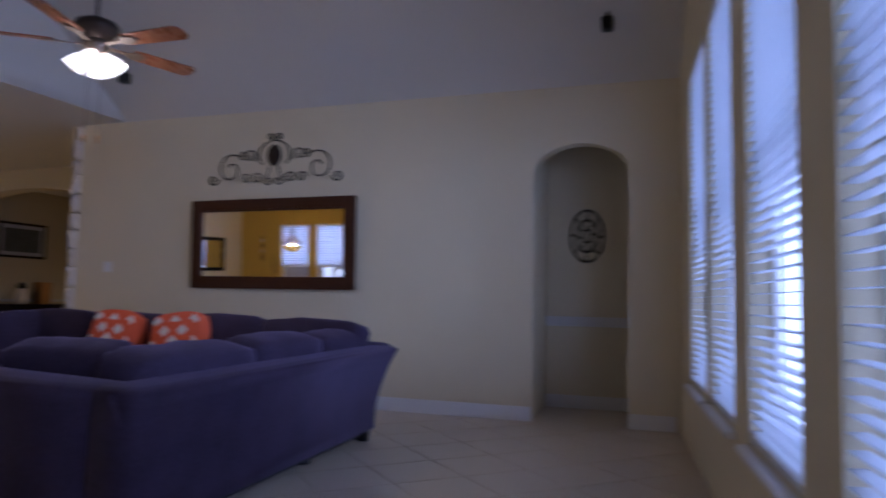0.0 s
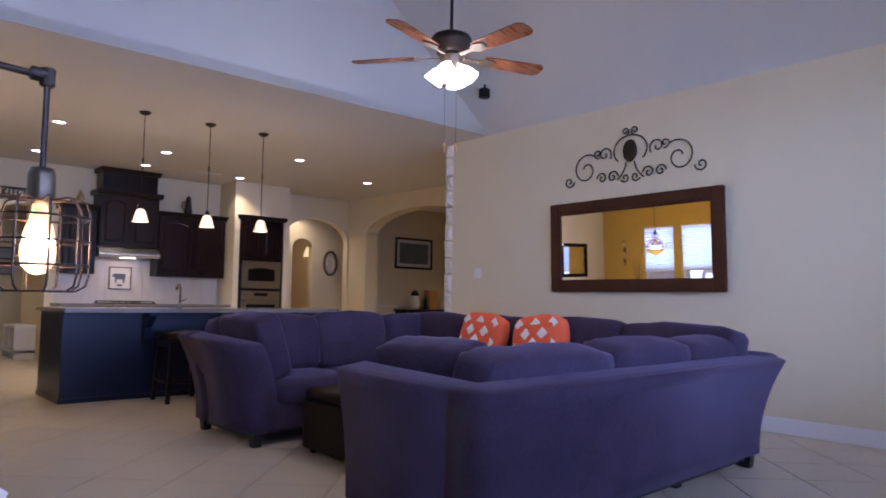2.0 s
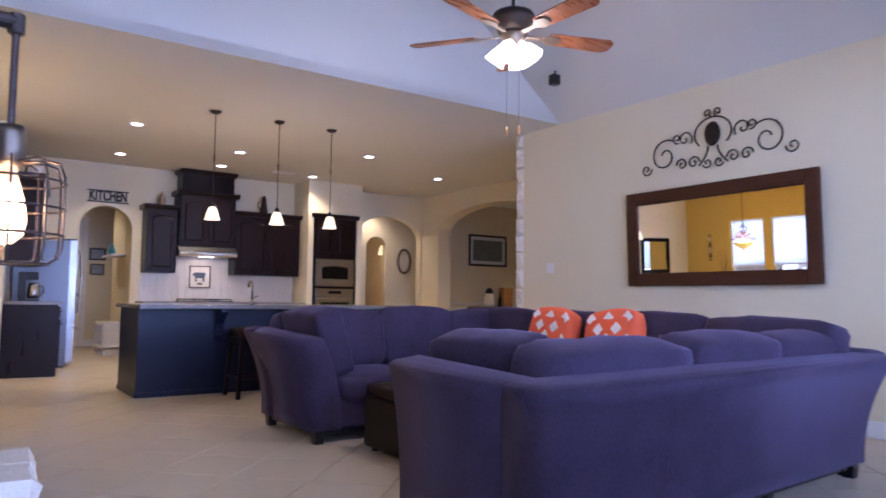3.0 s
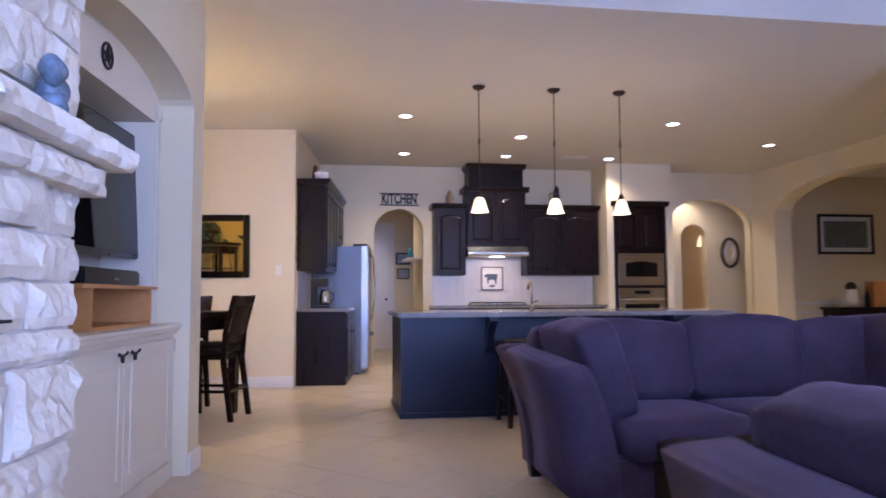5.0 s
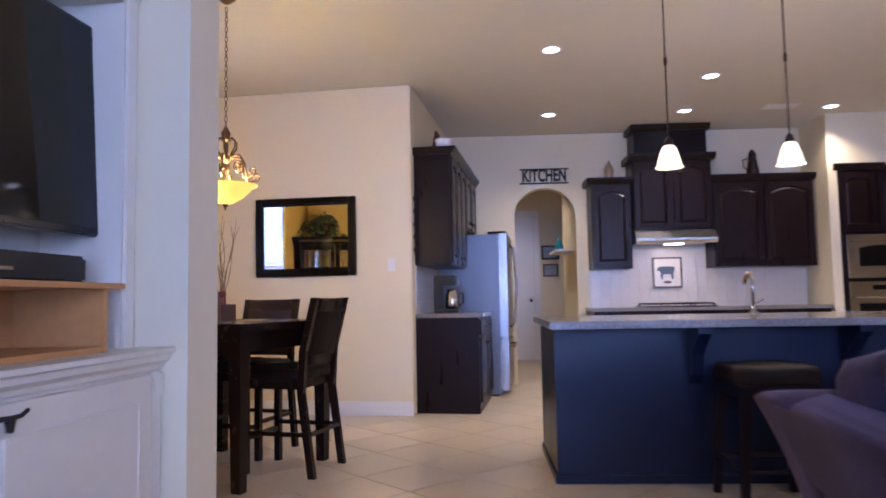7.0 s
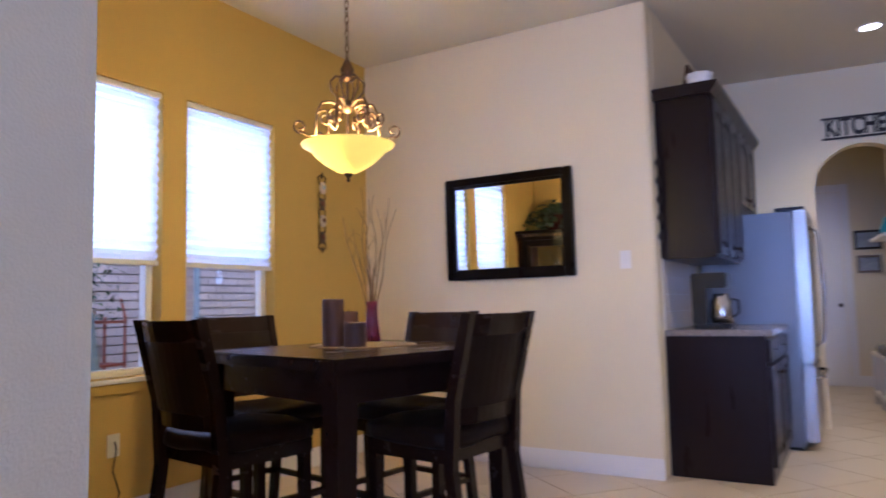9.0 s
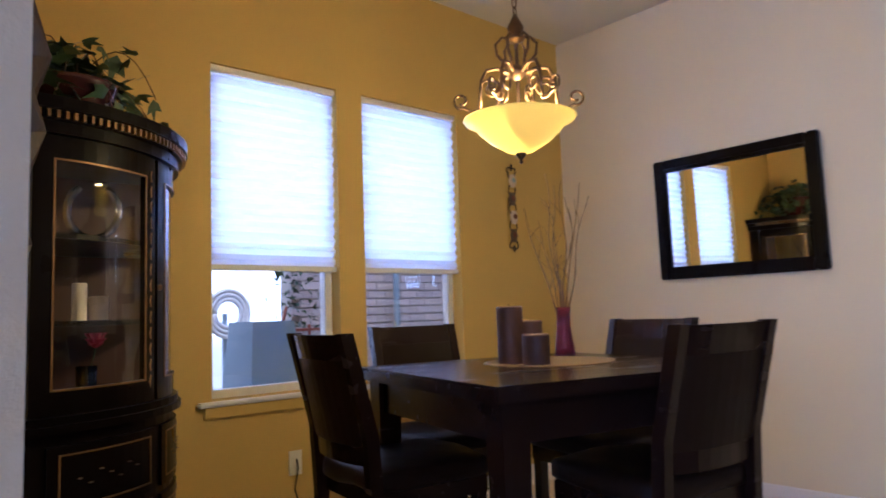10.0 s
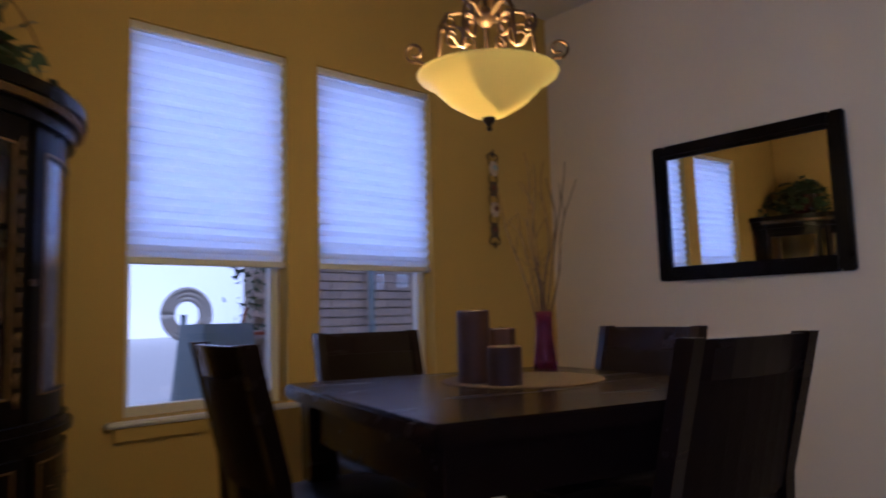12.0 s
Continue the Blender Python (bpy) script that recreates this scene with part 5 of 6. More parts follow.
# bowl chandelier
PX, PY, PZ = -7.77, 0.166, 1.64
e = thing("bowl_pendant", (PX, PY, PZ), "antique gold scroll chandelier with a lit amber glass bowl", "pendant light")
q = B(); lathe(q, [(0.012, 0.035), (0.05, 0.045), (0.11, 0.082), (0.145, 0.115), (0.165, 0.14), (0.198, 0.155), (0.202, 0.162), (0.196, 0.162), (0.16, 0.148), (0.138, 0.122), (0.105, 0.09), (0.05, 0.056), (0.012, 0.048)], 40)
s = part("glass_bowl", q, G_BOWL, e, "lit amber alabaster bowl", smooth=True); s.visible_shadow = False
q = B(); lathe(q, [(0.001, -0.002), (0.008, 0.004), (0.006, 0.015), (0.018, 0.03), (0.02, 0.042), (0.001, 0.042)], 16); part("finial", q, M_BRONZE, e, smooth=True)
q = B(); rod(q, (0, 0, 0.04), (0, 0, 0.50), 0.007); part("stem", q, M_GOLDMET, e)
q = B(); lathe(q, [(0.001, 0.44), (0.03, 0.45), (0.034, 0.46), (0.026, 0.475), (0.03, 0.50), (0.015, 0.53), (0.006, 0.55), (0.001, 0.55)], 20); part("crown_cup", q, M_GOLDMET, e, smooth=True)
q = B(); lathe(q, [(0.001, 0.30), (0.012, 0.305), (0.035, 0.33), (0.03, 0.34), (0.012, 0.36), (0.001, 0.37)], 20); part("bobeche", q, M_GOLDMET, e, smooth=True)
for k in range(6):
    a = k * math.pi / 3 + 0.2
    def sp(pts):
        return [(x * math.cos(a), x * math.sin(a), z) for x, _, z in pts]
    q = B(); tube(q, sp([(0.02, 0, 0.46), (0.05, 0, 0.465), (0.075, 0, 0.44), (0.07, 0, 0.40), (0.045, 0, 0.37), (0.035, 0, 0.34)]), 0.0055, 6); part("upper_scroll", q, M_GOLDMET, e, smooth=True)
    q = B(); tube(q, sp([(0.03, 0, 0.33), (0.07, 0, 0.35), (0.11, 0, 0.345), (0.13, 0, 0.31), (0.135, 0, 0.26), (0.14, 0, 0.20)] ), 0.0065, 6); part("arm", q, M_GOLDMET, e, smooth=True)
    q = B(); tube(q, sp(spiral((0.095, 0.275), 0.04, 1.3, math.pi * 0.1, 1, 20)), 0.005, 6); part("inner_scroll", q, M_GOLDMET, e, smooth=True)
    q = B(); tube(q, sp([(0.14, 0, 0.20), (0.17, 0, 0.195), (0.20, 0, 0.21)] + spiral((0.205, 0.235), 0.03, 1.1, math.pi * 1.5, 1, 14)), 0.005, 6); part("rim_scroll", q, M_GOLDMET, e, smooth=True)
ch_bm = B()
for k in range(24):
    z = 0.56 + k * 0.033
    pts = [(0.009 * math.cos(t * math.pi / 6), 0, z + 0.02 * math.sin(t * math.pi / 6)) for t in range(13)]
    if k % 2:
        pts = [(0, x, zz) for x, _, zz in pts]
    tube(ch_bm, pts, 0.0025, 5)
part("chain", ch_bm, M_GOLDMET, e)
q = B(); lathe(q, [(0.001, 1.408), (0.065, 1.408), (0.06, 1.39), (0.02, 1.36), (0.001, 1.355)], 20); part("canopy", q, M_GOLDMET, e, smooth=True)
bulb("bowl_bulb", (PX, PY, PZ + 0.125), 68, (1.0, 0.68, 0.18), 0.08)

# dining windows with cellular shades
def shaded_window(i, a, b):
    e = thing("window_%d" % (10 + i), (0, 0, 0), "white window with a cellular shade lowered two thirds", "window", "dining windows", kind="structure")
    e.matrix_world = DROT
    y = GY - 0.11
    for n_, x0, x1, z0, z1 in (("side_jamb", a, a + 0.04, 0.76, 2.35), ("side_jamb", b - 0.04, b, 0.76, 2.35), ("head_jamb", a + 0.04, b - 0.04, 2.31, 2.35), ("bottom_rail", a + 0.04, b - 0.04, 0.76, 0.80), ("meeting_rail", a + 0.04, b - 0.04, 1.40, 1.435)):
        q = B(); box(q, x0, y - 0.03, z0, x1, y + 0.03, z1); part(n_, q, M_TRIM, e, bevel=0.003)
    for z0, z1 in ((0.80, 1.40), (1.435, 2.31)):
        q = B(); box(q, a + 0.04, y - 0.003, z0, b - 0.04, y + 0.003, z1)
        part("pane", q, M_GLASS, e, "clear glass").visible_shadow = False
    q = B()
    n = 34
    z0, z1 = 1.385, 2.325
    pts = []
    for k in range(n + 1):
        pts.append((GY - 0.035 + (0.008 if k % 2 else -0.008), z0 + (z1 - z0) * k / n))
    prism(q, pts + [(yy - 0.003, zz) for yy, zz in pts[::-1]], "x", a + 0.006, b - 0.006)
    part("cellular_shade", q, M_SHADE, e, "white pleated shade")
    q = B(); box(q, a + 0.004, GY - 0.05, 1.36, b - 0.004, GY - 0.02, 1.387); part("shade_rail", q, M_TRIM, e, bevel=0.003)
    q = B(); box(q, a + 0.002, GY - 0.055, 2.315, b - 0.002, GY - 0.012, 2.348); part("shade_headrail", q, M_TRIM, e, bevel=0.003)
    area("daylight", DROT @ pose((a + b) / 2, GY - 0.155, 1.87, 90, 0, 0), b - a - 0.08, 0.84, 21, DAY)


for i, (a, b) in enumerate(DWIN):
    shaded_window(i, a, b)
q = B(); box(q, -1.65, GY - 0.08, 0.735, 0.07, GY + 0.035, 0.758)
structure("sill_dining", q, M_TRIM, "white painted window sill under both dining windows", "window sill", bevel=0.008).matrix_world = DROT
q = B(); box(q, -1.61, GY, 0.68, 0.04, GY + 0.018, 0.735)
structure("trim_dining_apron", q, M_GOLD, "painted apron board under the sill", "trim", bevel=0.004).matrix_world = DROT

framed_mirror("wall_mirror", SIDE @ pose(0.010, -1.01, 1.65, 0, 0, 90) @ pose(0, 0, 0, 1.0), 0.98, 0.74, 0.064, 0.04, M_CHINA, "black framed wall mirror in the dining room")

# garden beyond the dining windows
bm = B(); box(bm, -40, -60, -0.25, 30, -1.2, -0.13)
structure("ground", bm, M_PATIO, "pale concrete patio outside the windows", "ground")
bm = B(); box(bm, 1.5, -1.2, -0.25, 60, 40, -0.13)
structure("ground_east", bm, M_PATIO, "pale concrete ground outside the tall windows", "ground")

# ---- corner china cabinet ----
CAB = pose(-6.262, -1.478, 0, 0, 0, -6) @ pose(-0.19, 0, 0)


def arc_xy(r, a):
    return (-0.10 - r * math.cos(radians(a)), 0.10 + r * math.sin(radians(a)))


def arc_plan(r, n=14):
    return [(-0.004, 0.004), (-0.10 - r, 0.004)] + [arc_xy(r, 90 * i / n) for i in range(n + 1)] + [(-0.004, 0.10 + r)]


def arc_strip(q, r0, r1, a0, a1, z0, z1, n=10):
    cols = []
    for i in range(n + 1):
        a = a0 + (a1 - a0) * i / n
        cols.append([q.verts.new((*arc_xy(r, a), z)) for r, z in ((r0, z0), (r1, z0), (r1, z1), (r0, z1))])
    for c, d in zip(cols, cols[1:]):
        for k in range(4):
            q.faces.new((c[k], c[(k + 1) % 4], d[(k + 1) % 4], d[k]))
    q.faces.new(cols[0][::-1])
    q.faces.new(cols[-1])


e = thing("corner_cabinet", (0, 0, 0), "black lacquer bow-front corner china cabinet with gilt borders", "cabinet")
e.matrix_world = CAB
RC = 0.62
q = B(); prism(q, arc_plan(RC), "z", 0.06, 0.80); part("lower_body", q, M_CHINA, e)
q = B(); prism(q, arc_plan(RC + 0.02), "z", 0.0, 0.06); part("plinth", q, M_CHINA, e)
for z0, z1, dr in ((0.80, 0.825, 0.03), (0.825, 0.85, 0.018), (1.72, 1.76, 0.02), (1.76, 1.79, 0.035), (1.79, 1.83, 0.055)):
    q = B(); prism(q, arc_plan(RC + dr), "z", z0, z1); part("moulding", q, M_CHINA, e)
q = B(); box(q, -0.006, -0.005, -0.012, 0.006, 0.005, 0.012)
dentil = part("dentil", q, M_GILT, e)
for i in range(40):
    a = 90 * (i + 0.5) / 40
    o = dentil if i == 0 else new("dentil", dentil.data)
    o.parent = e
    o.matrix_basis = pose(*arc_xy(RC + 0.042, a), 1.775, 0, 0, -a)
for a0, a1 in ((5, 43), (47, 85)):
    q = B(); arc_strip(q, RC, RC + 0.012, a0, a1, 0.10, 0.52); d = part("lower_door", q, M_CHINA, e)
    for z0, z1 in ((0.13, 0.136), (0.484, 0.49)):
        q = B(); arc_strip(q, RC + 0.012, RC + 0.015, a0 + 3, a1 - 3, z0, z1); part("gilt_line", q, M_GILT, d)
    q = B(); arc_strip(q, RC, RC + 0.012, a0, a1, 0.55, 0.76); d = part("drawer_front", q, M_CHINA, e)
    for z0, z1 in ((0.575, 0.58), (0.73, 0.735)):
        q = B(); arc_strip(q, RC + 0.012, RC + 0.015, a0 + 3, a1 - 3, z0, z1); part("gilt_line", q, M_GILT, d)
    for a in (a0 + 3, a1 - 3.6):
        q = B(); arc_strip(q, RC + 0.012, RC + 0.015, a, a + 0.6, 0.58, 0.73, 1); part("gilt_line", q, M_GILT, d)
    for k in range(7):
        q = B(); x, y = arc_xy(RC + 0.014, a0 + 10 + k * 3.2); lathe(q, [(0.001, -0.003), (0.010, 0), (0.001, 0.003)], 6, (x, y, 0.655 + 0.02 * math.sin(k * 2.1))); part("painted_blossom", q, M_GILT, d)
# hollow upper part
q = B(); box(q, -0.72, 0.004, 0.85, -0.004, 0.02, 1.72); part("back_panel", q, M_CHIN_IN, e, "red-brown back panel")
q = B(); box(q, -0.02, 0.02, 0.85, -0.004, 0.72, 1.72); part("back_panel", q, M_CHIN_IN, e, "red-brown back panel")
q = B(); box(q, -0.72, 0.02, 0.85, -0.70, 0.10, 1.72); part("side_panel", q, M_CHINA, e)
q = B(); box(q, -0.10, 0.70, 0.85, -0.02, 0.72, 1.72); part("side_panel", q, M_CHINA, e)
for z in (1.12, 1.40):
    q = B(); prism(q, [(-0.022, 0.022), (-0.69, 0.022)] + [arc_xy(RC - 0.05, 90 * i / 12) for i in range(13)] + [(-0.022, 0.69)], "z", z, z + 0.018); part("shelf", q, M_CHINA, e)
for a0, a1 in ((0.5, 44), (46, 89.5)):
    d = None
    for b0, b1, z0, z1 in ((a0, a0 + 6, 0.85, 1.72), (a1 - 6, a1, 0.85, 1.72), (a0 + 6, a1 - 6, 0.85, 0.93), (a0 + 6, a1 - 6, 1.64, 1.72)):
        q = B(); arc_strip(q, RC - 0.02, RC, b0, b1, z0, z1, 8); d = part("door_frame", q, M_CHINA, e)
    q = B(); arc_strip(q, RC - 0.012, RC - 0.008, a0 + 6, a1 - 6, 0.93, 1.64, 8); g = part("door_glass", q, M_GLASS, e, "clear curved glass"); g.visible_shadow = False
    for b0, b1, z0, z1 in ((a0 + 5.4, a0 + 6, 0.925, 1.645), (a1 - 6, a1 - 5.4, 0.925, 1.645), (a0 + 6, a1 - 6, 0.924, 0.93), (a0 + 6, a1 - 6, 1.64, 1.646)):
        q = B(); arc_strip(q, RC, RC + 0.004, b0, b1, z0, z1, 8); part("gilt_bead", q, M_GILT, e)
    for k in range(14):
        q = B(); x, y = arc_xy(RC + 0.001, a0 + 2.6); z = 0.90 + 0.056 * k
        tube(q, [(x, y, z), (x + 0.004, y + 0.006, z + 0.02), (x - 0.002, y - 0.003, z + 0.04)], 0.003, 4); part("gilt_scroll", q, M_GILT, e)
q = B(); x, y = arc_xy(RC + 0.012, 44.6); lathe(q, [(0.001, -0.012), (0.009, -0.006), (0.009, 0.006), (0.001, 0.012)], 10, (x, y, 1.25)); part("knob", q, M_GOLDMET, e)

# things on its shelves
def on_cab(name, x, y, z, label, cat):
    w = CAB @ Vector((x, y, z))
    return thing(name, w, label, cat)


e = on_cab("horseshoe_frame", -0.36, 0.40, 1.418, "steel horseshoe picture frame on the top shelf", "picture frame")
pts = [(0.075 * math.sin(t), -0.075 * math.sin(t) * 0.5, 0.115 - 0.10 * math.cos(t)) for t in [radians(-150 + k * 15) for k in range(21)]]
q = B(); tube(q, pts, 0.014, 8); part("horseshoe", q, M_STEEL, e, smooth=True)
for k in (2, 5, 8, 12, 15, 18):
    q = B(); lathe(q, [(0.001, -0.004), (0.006, 0), (0.001, 0.004)], 6, pts[k]); bmesh.ops.translate(q, verts=q.verts, vec=(-0.008, 0.014, 0)); part("nail", q, M_BLACK, e)
for x, y, r, h, mat_, lb in ((-0.30, 0.48, 0.024, 0.13, M_WHITEF, "tall white pillar candle on the middle shelf"), (-0.37, 0.44, 0.034, 0.085, M_CREAMC, "short cream marbled candle on the middle shelf")):
    e = on_cab("pillar_candle", x, y, 1.138, lb, "candle")
    q = B(); lathe(q, [(0.001, 0), (r, 0), (r, h - 0.004), (r - 0.004, h), (0.001, h - 0.006)], 20); part("wax", q, mat_, e)
    q = B(); rod(q, (0, 0, h - 0.008), (0, 0, h + 0.008), 0.0015, n=5); part("wick", q, M_BLACK, e)
e = on_cab("glass_tumbler", -0.33, 0.46, 0.852, "glass tumbler holding one red daisy", "vase")
q = B(); lathe(q, [(0.001, 0), (0.030, 0), (0.034, 0.13), (0.032, 0.13), (0.028, 0.006), (0.001, 0.006)], 20); part("glass", q, M_GLASS, e, smooth=True)
q = B(); tube(q, [(0, 0, 0.01), (-0.01, 0.01, 0.12), (-0.03, 0.0, 0.19)], 0.003, 5); part("stem", q, M_LEAF, e)
for k in range(22):
    a = k * 2.399
    rr = 0.018 + 0.016 * (k % 3)
    q = B(); hull8(q, [(0.004, -0.004, 0), (rr + 0.012, -0.007, 0.006), (rr + 0.012, 0.007, 0.006), (0.004, 0.004, 0)], [(0.004, -0.004, 0.003), (rr + 0.012, -0.006, 0.009), (rr + 0.012, 0.006, 0.009), (0.004, 0.004, 0.003)])
    bmesh.ops.transform(q, verts=q.verts, matrix=Matrix.Translation((-0.03, 0.0, 0.19)) @ Matrix.Rotation(a, 4, "Z") @ Matrix.Rotation(radians(-20 - 15 * (k % 3)), 4, "Y")); part("petal", q, M_RED, e)

# ivy in a glazed pot on top
e = on_cab("ivy_plant", -0.31, 0.30, 1.83, "trailing green ivy in a dark glazed pot", "plant")
e.scale = (1.35, 1.35, 1.35)
q = B(); lathe(q, [(0.001, 0), (0.07, 0), (0.10, 0.06), (0.115, 0.13), (0.12, 0.14), (0.108, 0.14), (0.09, 0.06), (0.001, 0.02)], 24); part("pot", q, material("dark_red_glaze", (0.05, 0.012, 0.014), 0.15, vary=0.4, scale=9, fine=50, bump=0.03), e, smooth=True)
q = B()
outline = [(0, 0), (0.012, -0.014), (0.030, -0.020), (0.026, -0.006), (0.052, 0.0), (0.026, 0.006), (0.030, 0.020), (0.012, 0.014)]
vs = [q.verts.new((x, y, -6 * (y * y) - 1.5 * x * x)) for x, y in outline]
q.faces.new(vs)
leaf0 = part("leaf", q, M_LEAF, e)
leaf_me = leaf0.data
rnd = random.Random(21)
strands = []
for k in range(37):
    a = rnd.uniform(0, 2 * math.pi)
    reach = rnd.uniform(0.05, 0.22)
    if k < 5:
        a, reach = radians(165 + 16 * k), 0.24 + 0.02 * k
    lift = rnd.uniform(0.03, 0.19) if k >= 5 else 0.10
    pts = []
    for i in range(9):
        t = i / 8
        pts.append(Vector((math.cos(a) * reach * t, math.sin(a) * reach * t, 0.12 + lift * math.sin(t * 2.2) - (0.22 if k < 5 else 0.16) * t * t)))
    strands.append(pts)
    q = B(); tube(q, pts, 0.002, 4); part("vine", q, M_STEM, e)
n_leaf = 0
for pts in strands:
    for i in range(1, 9):
        for j in range(1):
            p = pts[i] + Vector((rnd.uniform(-0.02, 0.02), rnd.uniform(-0.02, 0.02), rnd.uniform(-0.015, 0.02)))
            o = leaf0 if n_leaf == 0 else new("leaf", leaf_me)
            o.parent = e
            o.matrix_basis = Matrix.Translation(p) @ Euler((rnd.uniform(-0.9, 0.9), rnd.uniform(-0.3, 1.1), rnd.uniform(0, 6.3))).to_matrix().to_4x4() @ Matrix.Scale(rnd.uniform(1.2, 1.95), 4)
            n_leaf += 1

# metal stars on the wall by the cabinet
for yy, zz, r, lb in ((-1.36, 1.88, 0.25, "large"), (-0.98, 1.57, 0.17, "medium"), (-0.91, 1.30, 0.085, "small")):
    e = thing("metal_star", (0, 0, 0), lb + " rusty brown folded metal wall star", "wall decor", "metal stars")
    e.matrix_world = EROT @ pose(0.0, yy, zz, 0, 0, 90)
    q = B()
    c0 = q.verts.new((0, r * 0.30, 0))
    vs = [q.verts.new(((r if k % 2 == 0 else r * 0.42) * math.sin(k * math.pi / 5), 0.004, (r if k % 2 == 0 else r * 0.42) * math.cos(k * math.pi / 5))) for k in range(10)]
    for k in range(10):
        q.faces.new((c0, vs[k], vs[(k + 1) % 10]))
    q.faces.new(vs)
    part("star", q, material("rusty_star_metal_" + lb, (0.030, 0.012, 0.009), 0.5, metal=0.2, vary=0.5, scale=12, fine=80, bump=0.3), e)

M_RUSTY = material("brick_red_enamel", (0.16, 0.045, 0.025), 0.5, vary=0.4, scale=40, fine=160, bump=0.15)
# iron flower strip on the golden wall, wall plates, socket with cord
e = thing("flower_strip", (0, 0, 0), "narrow iron wall hanging with four enamel flower discs", "wall decor")
e.matrix_world = DROT @ pose(-2.05, 0.010, 1.53)
for x in (-0.030, 0.030):
    q = B(); tube(q, [(x * (0.8 + 0.35 * math.cos(i * 1.16)), 0.006, 0.03 + i * 0.48 / 22) for i in range(23)], 0.0045, 6); part("side_wire", q, M_IRON, e)
for z, sg in ((0.52, 1), (0.02, -1)):
    for sd in (-1, 1):
        q = B(); tube(q, [(sd * (0.022 - 0.020 * math.cos(t_)) , 0.006, z + sg * 0.020 * math.sin(t_)) for t_ in [k * 0.5 for k in range(10)]], 0.0045, 6); part("end_scroll", q, M_IRON, e)
    q = B(); lathe(q, [(0.001, -0.018), (0.009, 0), (0.001, 0.020)], 8, (0, 0.008, z + sg * 0.03)); part("finial", q, M_IRON, e)
for k in range(4):
    z = 0.085 + 0.122 * k
    q = B(); lathe(q, [(0.001, 0.010), (0.022, 0.008), (0.034, 0.002), (0.034, -0.004), (0.001, -0.006)], 16, wave=0.07, waves=6)
    bmesh.ops.transform(q, verts=q.verts, matrix=pose(0.004 * (-1) ** k, 0.012, z, -90) @ Matrix.Diagonal((1.0, 1.35, 1, 1))); part("enamel_disc", q, M_CREAMC if k % 2 else M_PEWTER, e, "worn enamel oval")
    q = B(); lathe(q, [(0.001, 0.006), (0.016, 0.003), (0.018, -0.003), (0.001, -0.004)], 10, wave=0.18, waves=5)
    bmesh.ops.transform(q, verts=q.verts, matrix=pose(0.006 * (-1) ** k, 0.023, z + 0.004, -90)); part("blossom", q, M_COVER if k == 3 else M_RUSTY, e, "painted blossom")


def wall_plate(m, label, cat, toggles=1):
    e = thing("wall_plate", (0, 0, 0), label, cat)
    e.matrix_world = m
    w = 0.035 + 0.023 * (toggles - 1)
    q = B(); box(q, -w, 0, -0.058, w, 0.006, 0.058); part("plate", q, M_TRIM, e, bevel=0.002)
    for k in range(toggles):
        x = (k - (toggles - 1) / 2) * 0.046
        q = B(); box(q, x - 0.016, 0.006, -0.033, x + 0.016, 0.010, 0.033); part("rocker", q, M_TRIM, e, bevel=0.002)


wall_plate(pose(-6.06, MY, 1.38, 0, 0, 180), "white double light switch near the wide mirror", "light switch", 2)
wall_plate(SIDE @ pose(0, -0.19, 1.37, 0, 0, -90), "white light switch by the dining mirror", "light switch", 1)
wall_plate(SIDE @ pose(-0.22, 0, 1.10), "white socket above the coffee counter", "socket", 1)
wall_plate(DROT @ pose(-0.42, 0, 0.42), "white wall socket under the dining windows", "socket", 1)
e = thing("power_cord", (0, 0, 0), "thin black power cord hanging from the socket", "cable")
e.matrix_world = DROT
q = B(); tube(q, [(-0.42, 0.015, 0.44), (-0.42, 0.03, 0.40), (-0.40, 0.03, 0.30), (-0.44, 0.03, 0.18), (-0.38, 0.04, 0.08), (-0.30, 0.06, 0.01), (-0.2, 0.12, 0.006)], 0.004, 6); part("cord", q, M_BLACK, e)

# ---- kitchen details ----
# sign letters
fc = bpy.data.curves.new("letters", "FONT")
fc.body, fc.size, fc.extrude, fc.align_x, fc.align_y = "KITCHEN", 0.215, 0.008, "CENTER", "CENTER"
fc.offset = 0.006
fo = new("letters_scratch", fc)
dg = bpy.context.evaluated_depsgraph_get()
me = bpy.data.meshes.new_from_object(fo.evaluated_get(dg))
bpy.data.objects.remove(fo)
e = thing("kitchen_sign", (KX + 0.012, 2.60, 2.535), "dark metal sign spelling KITCHEN above the arch", "sign")
me.materials.clear()
me.materials.append(M_IRON)
lo = new("letters", me)
lo.parent = e
lo.matrix_basis = Matrix(((0, 0, 1, 0.004), (1, 0, 0, 0), (0, 1, 0, 0), (0, 0, 0, 1))) @ Matrix.Diagonal((0.60, 1.0, 1.0, 1.0))
q = B(); box(q, -0.008, -0.30, -0.098, 0.010, 0.30, -0.082); part("lower_bar", q, M_IRON, e)
q = B(); box(q, -0.008, -0.30, 0.076, 0.010, 0.30, 0.092); part("upper_bar", q, M_IRON, e)


def tile_patch(parent, m, nu, nv, u0, v0, size):
    """Square wall tiles on local xz, facing +y."""
    for i in range(nu):
        for j in range(nv):
            o = new("tile", TILE_ME)
            o.parent = parent
            o.matrix_basis = m @ Matrix.Translation((u0 + i * size, 0, v0 + j * size))


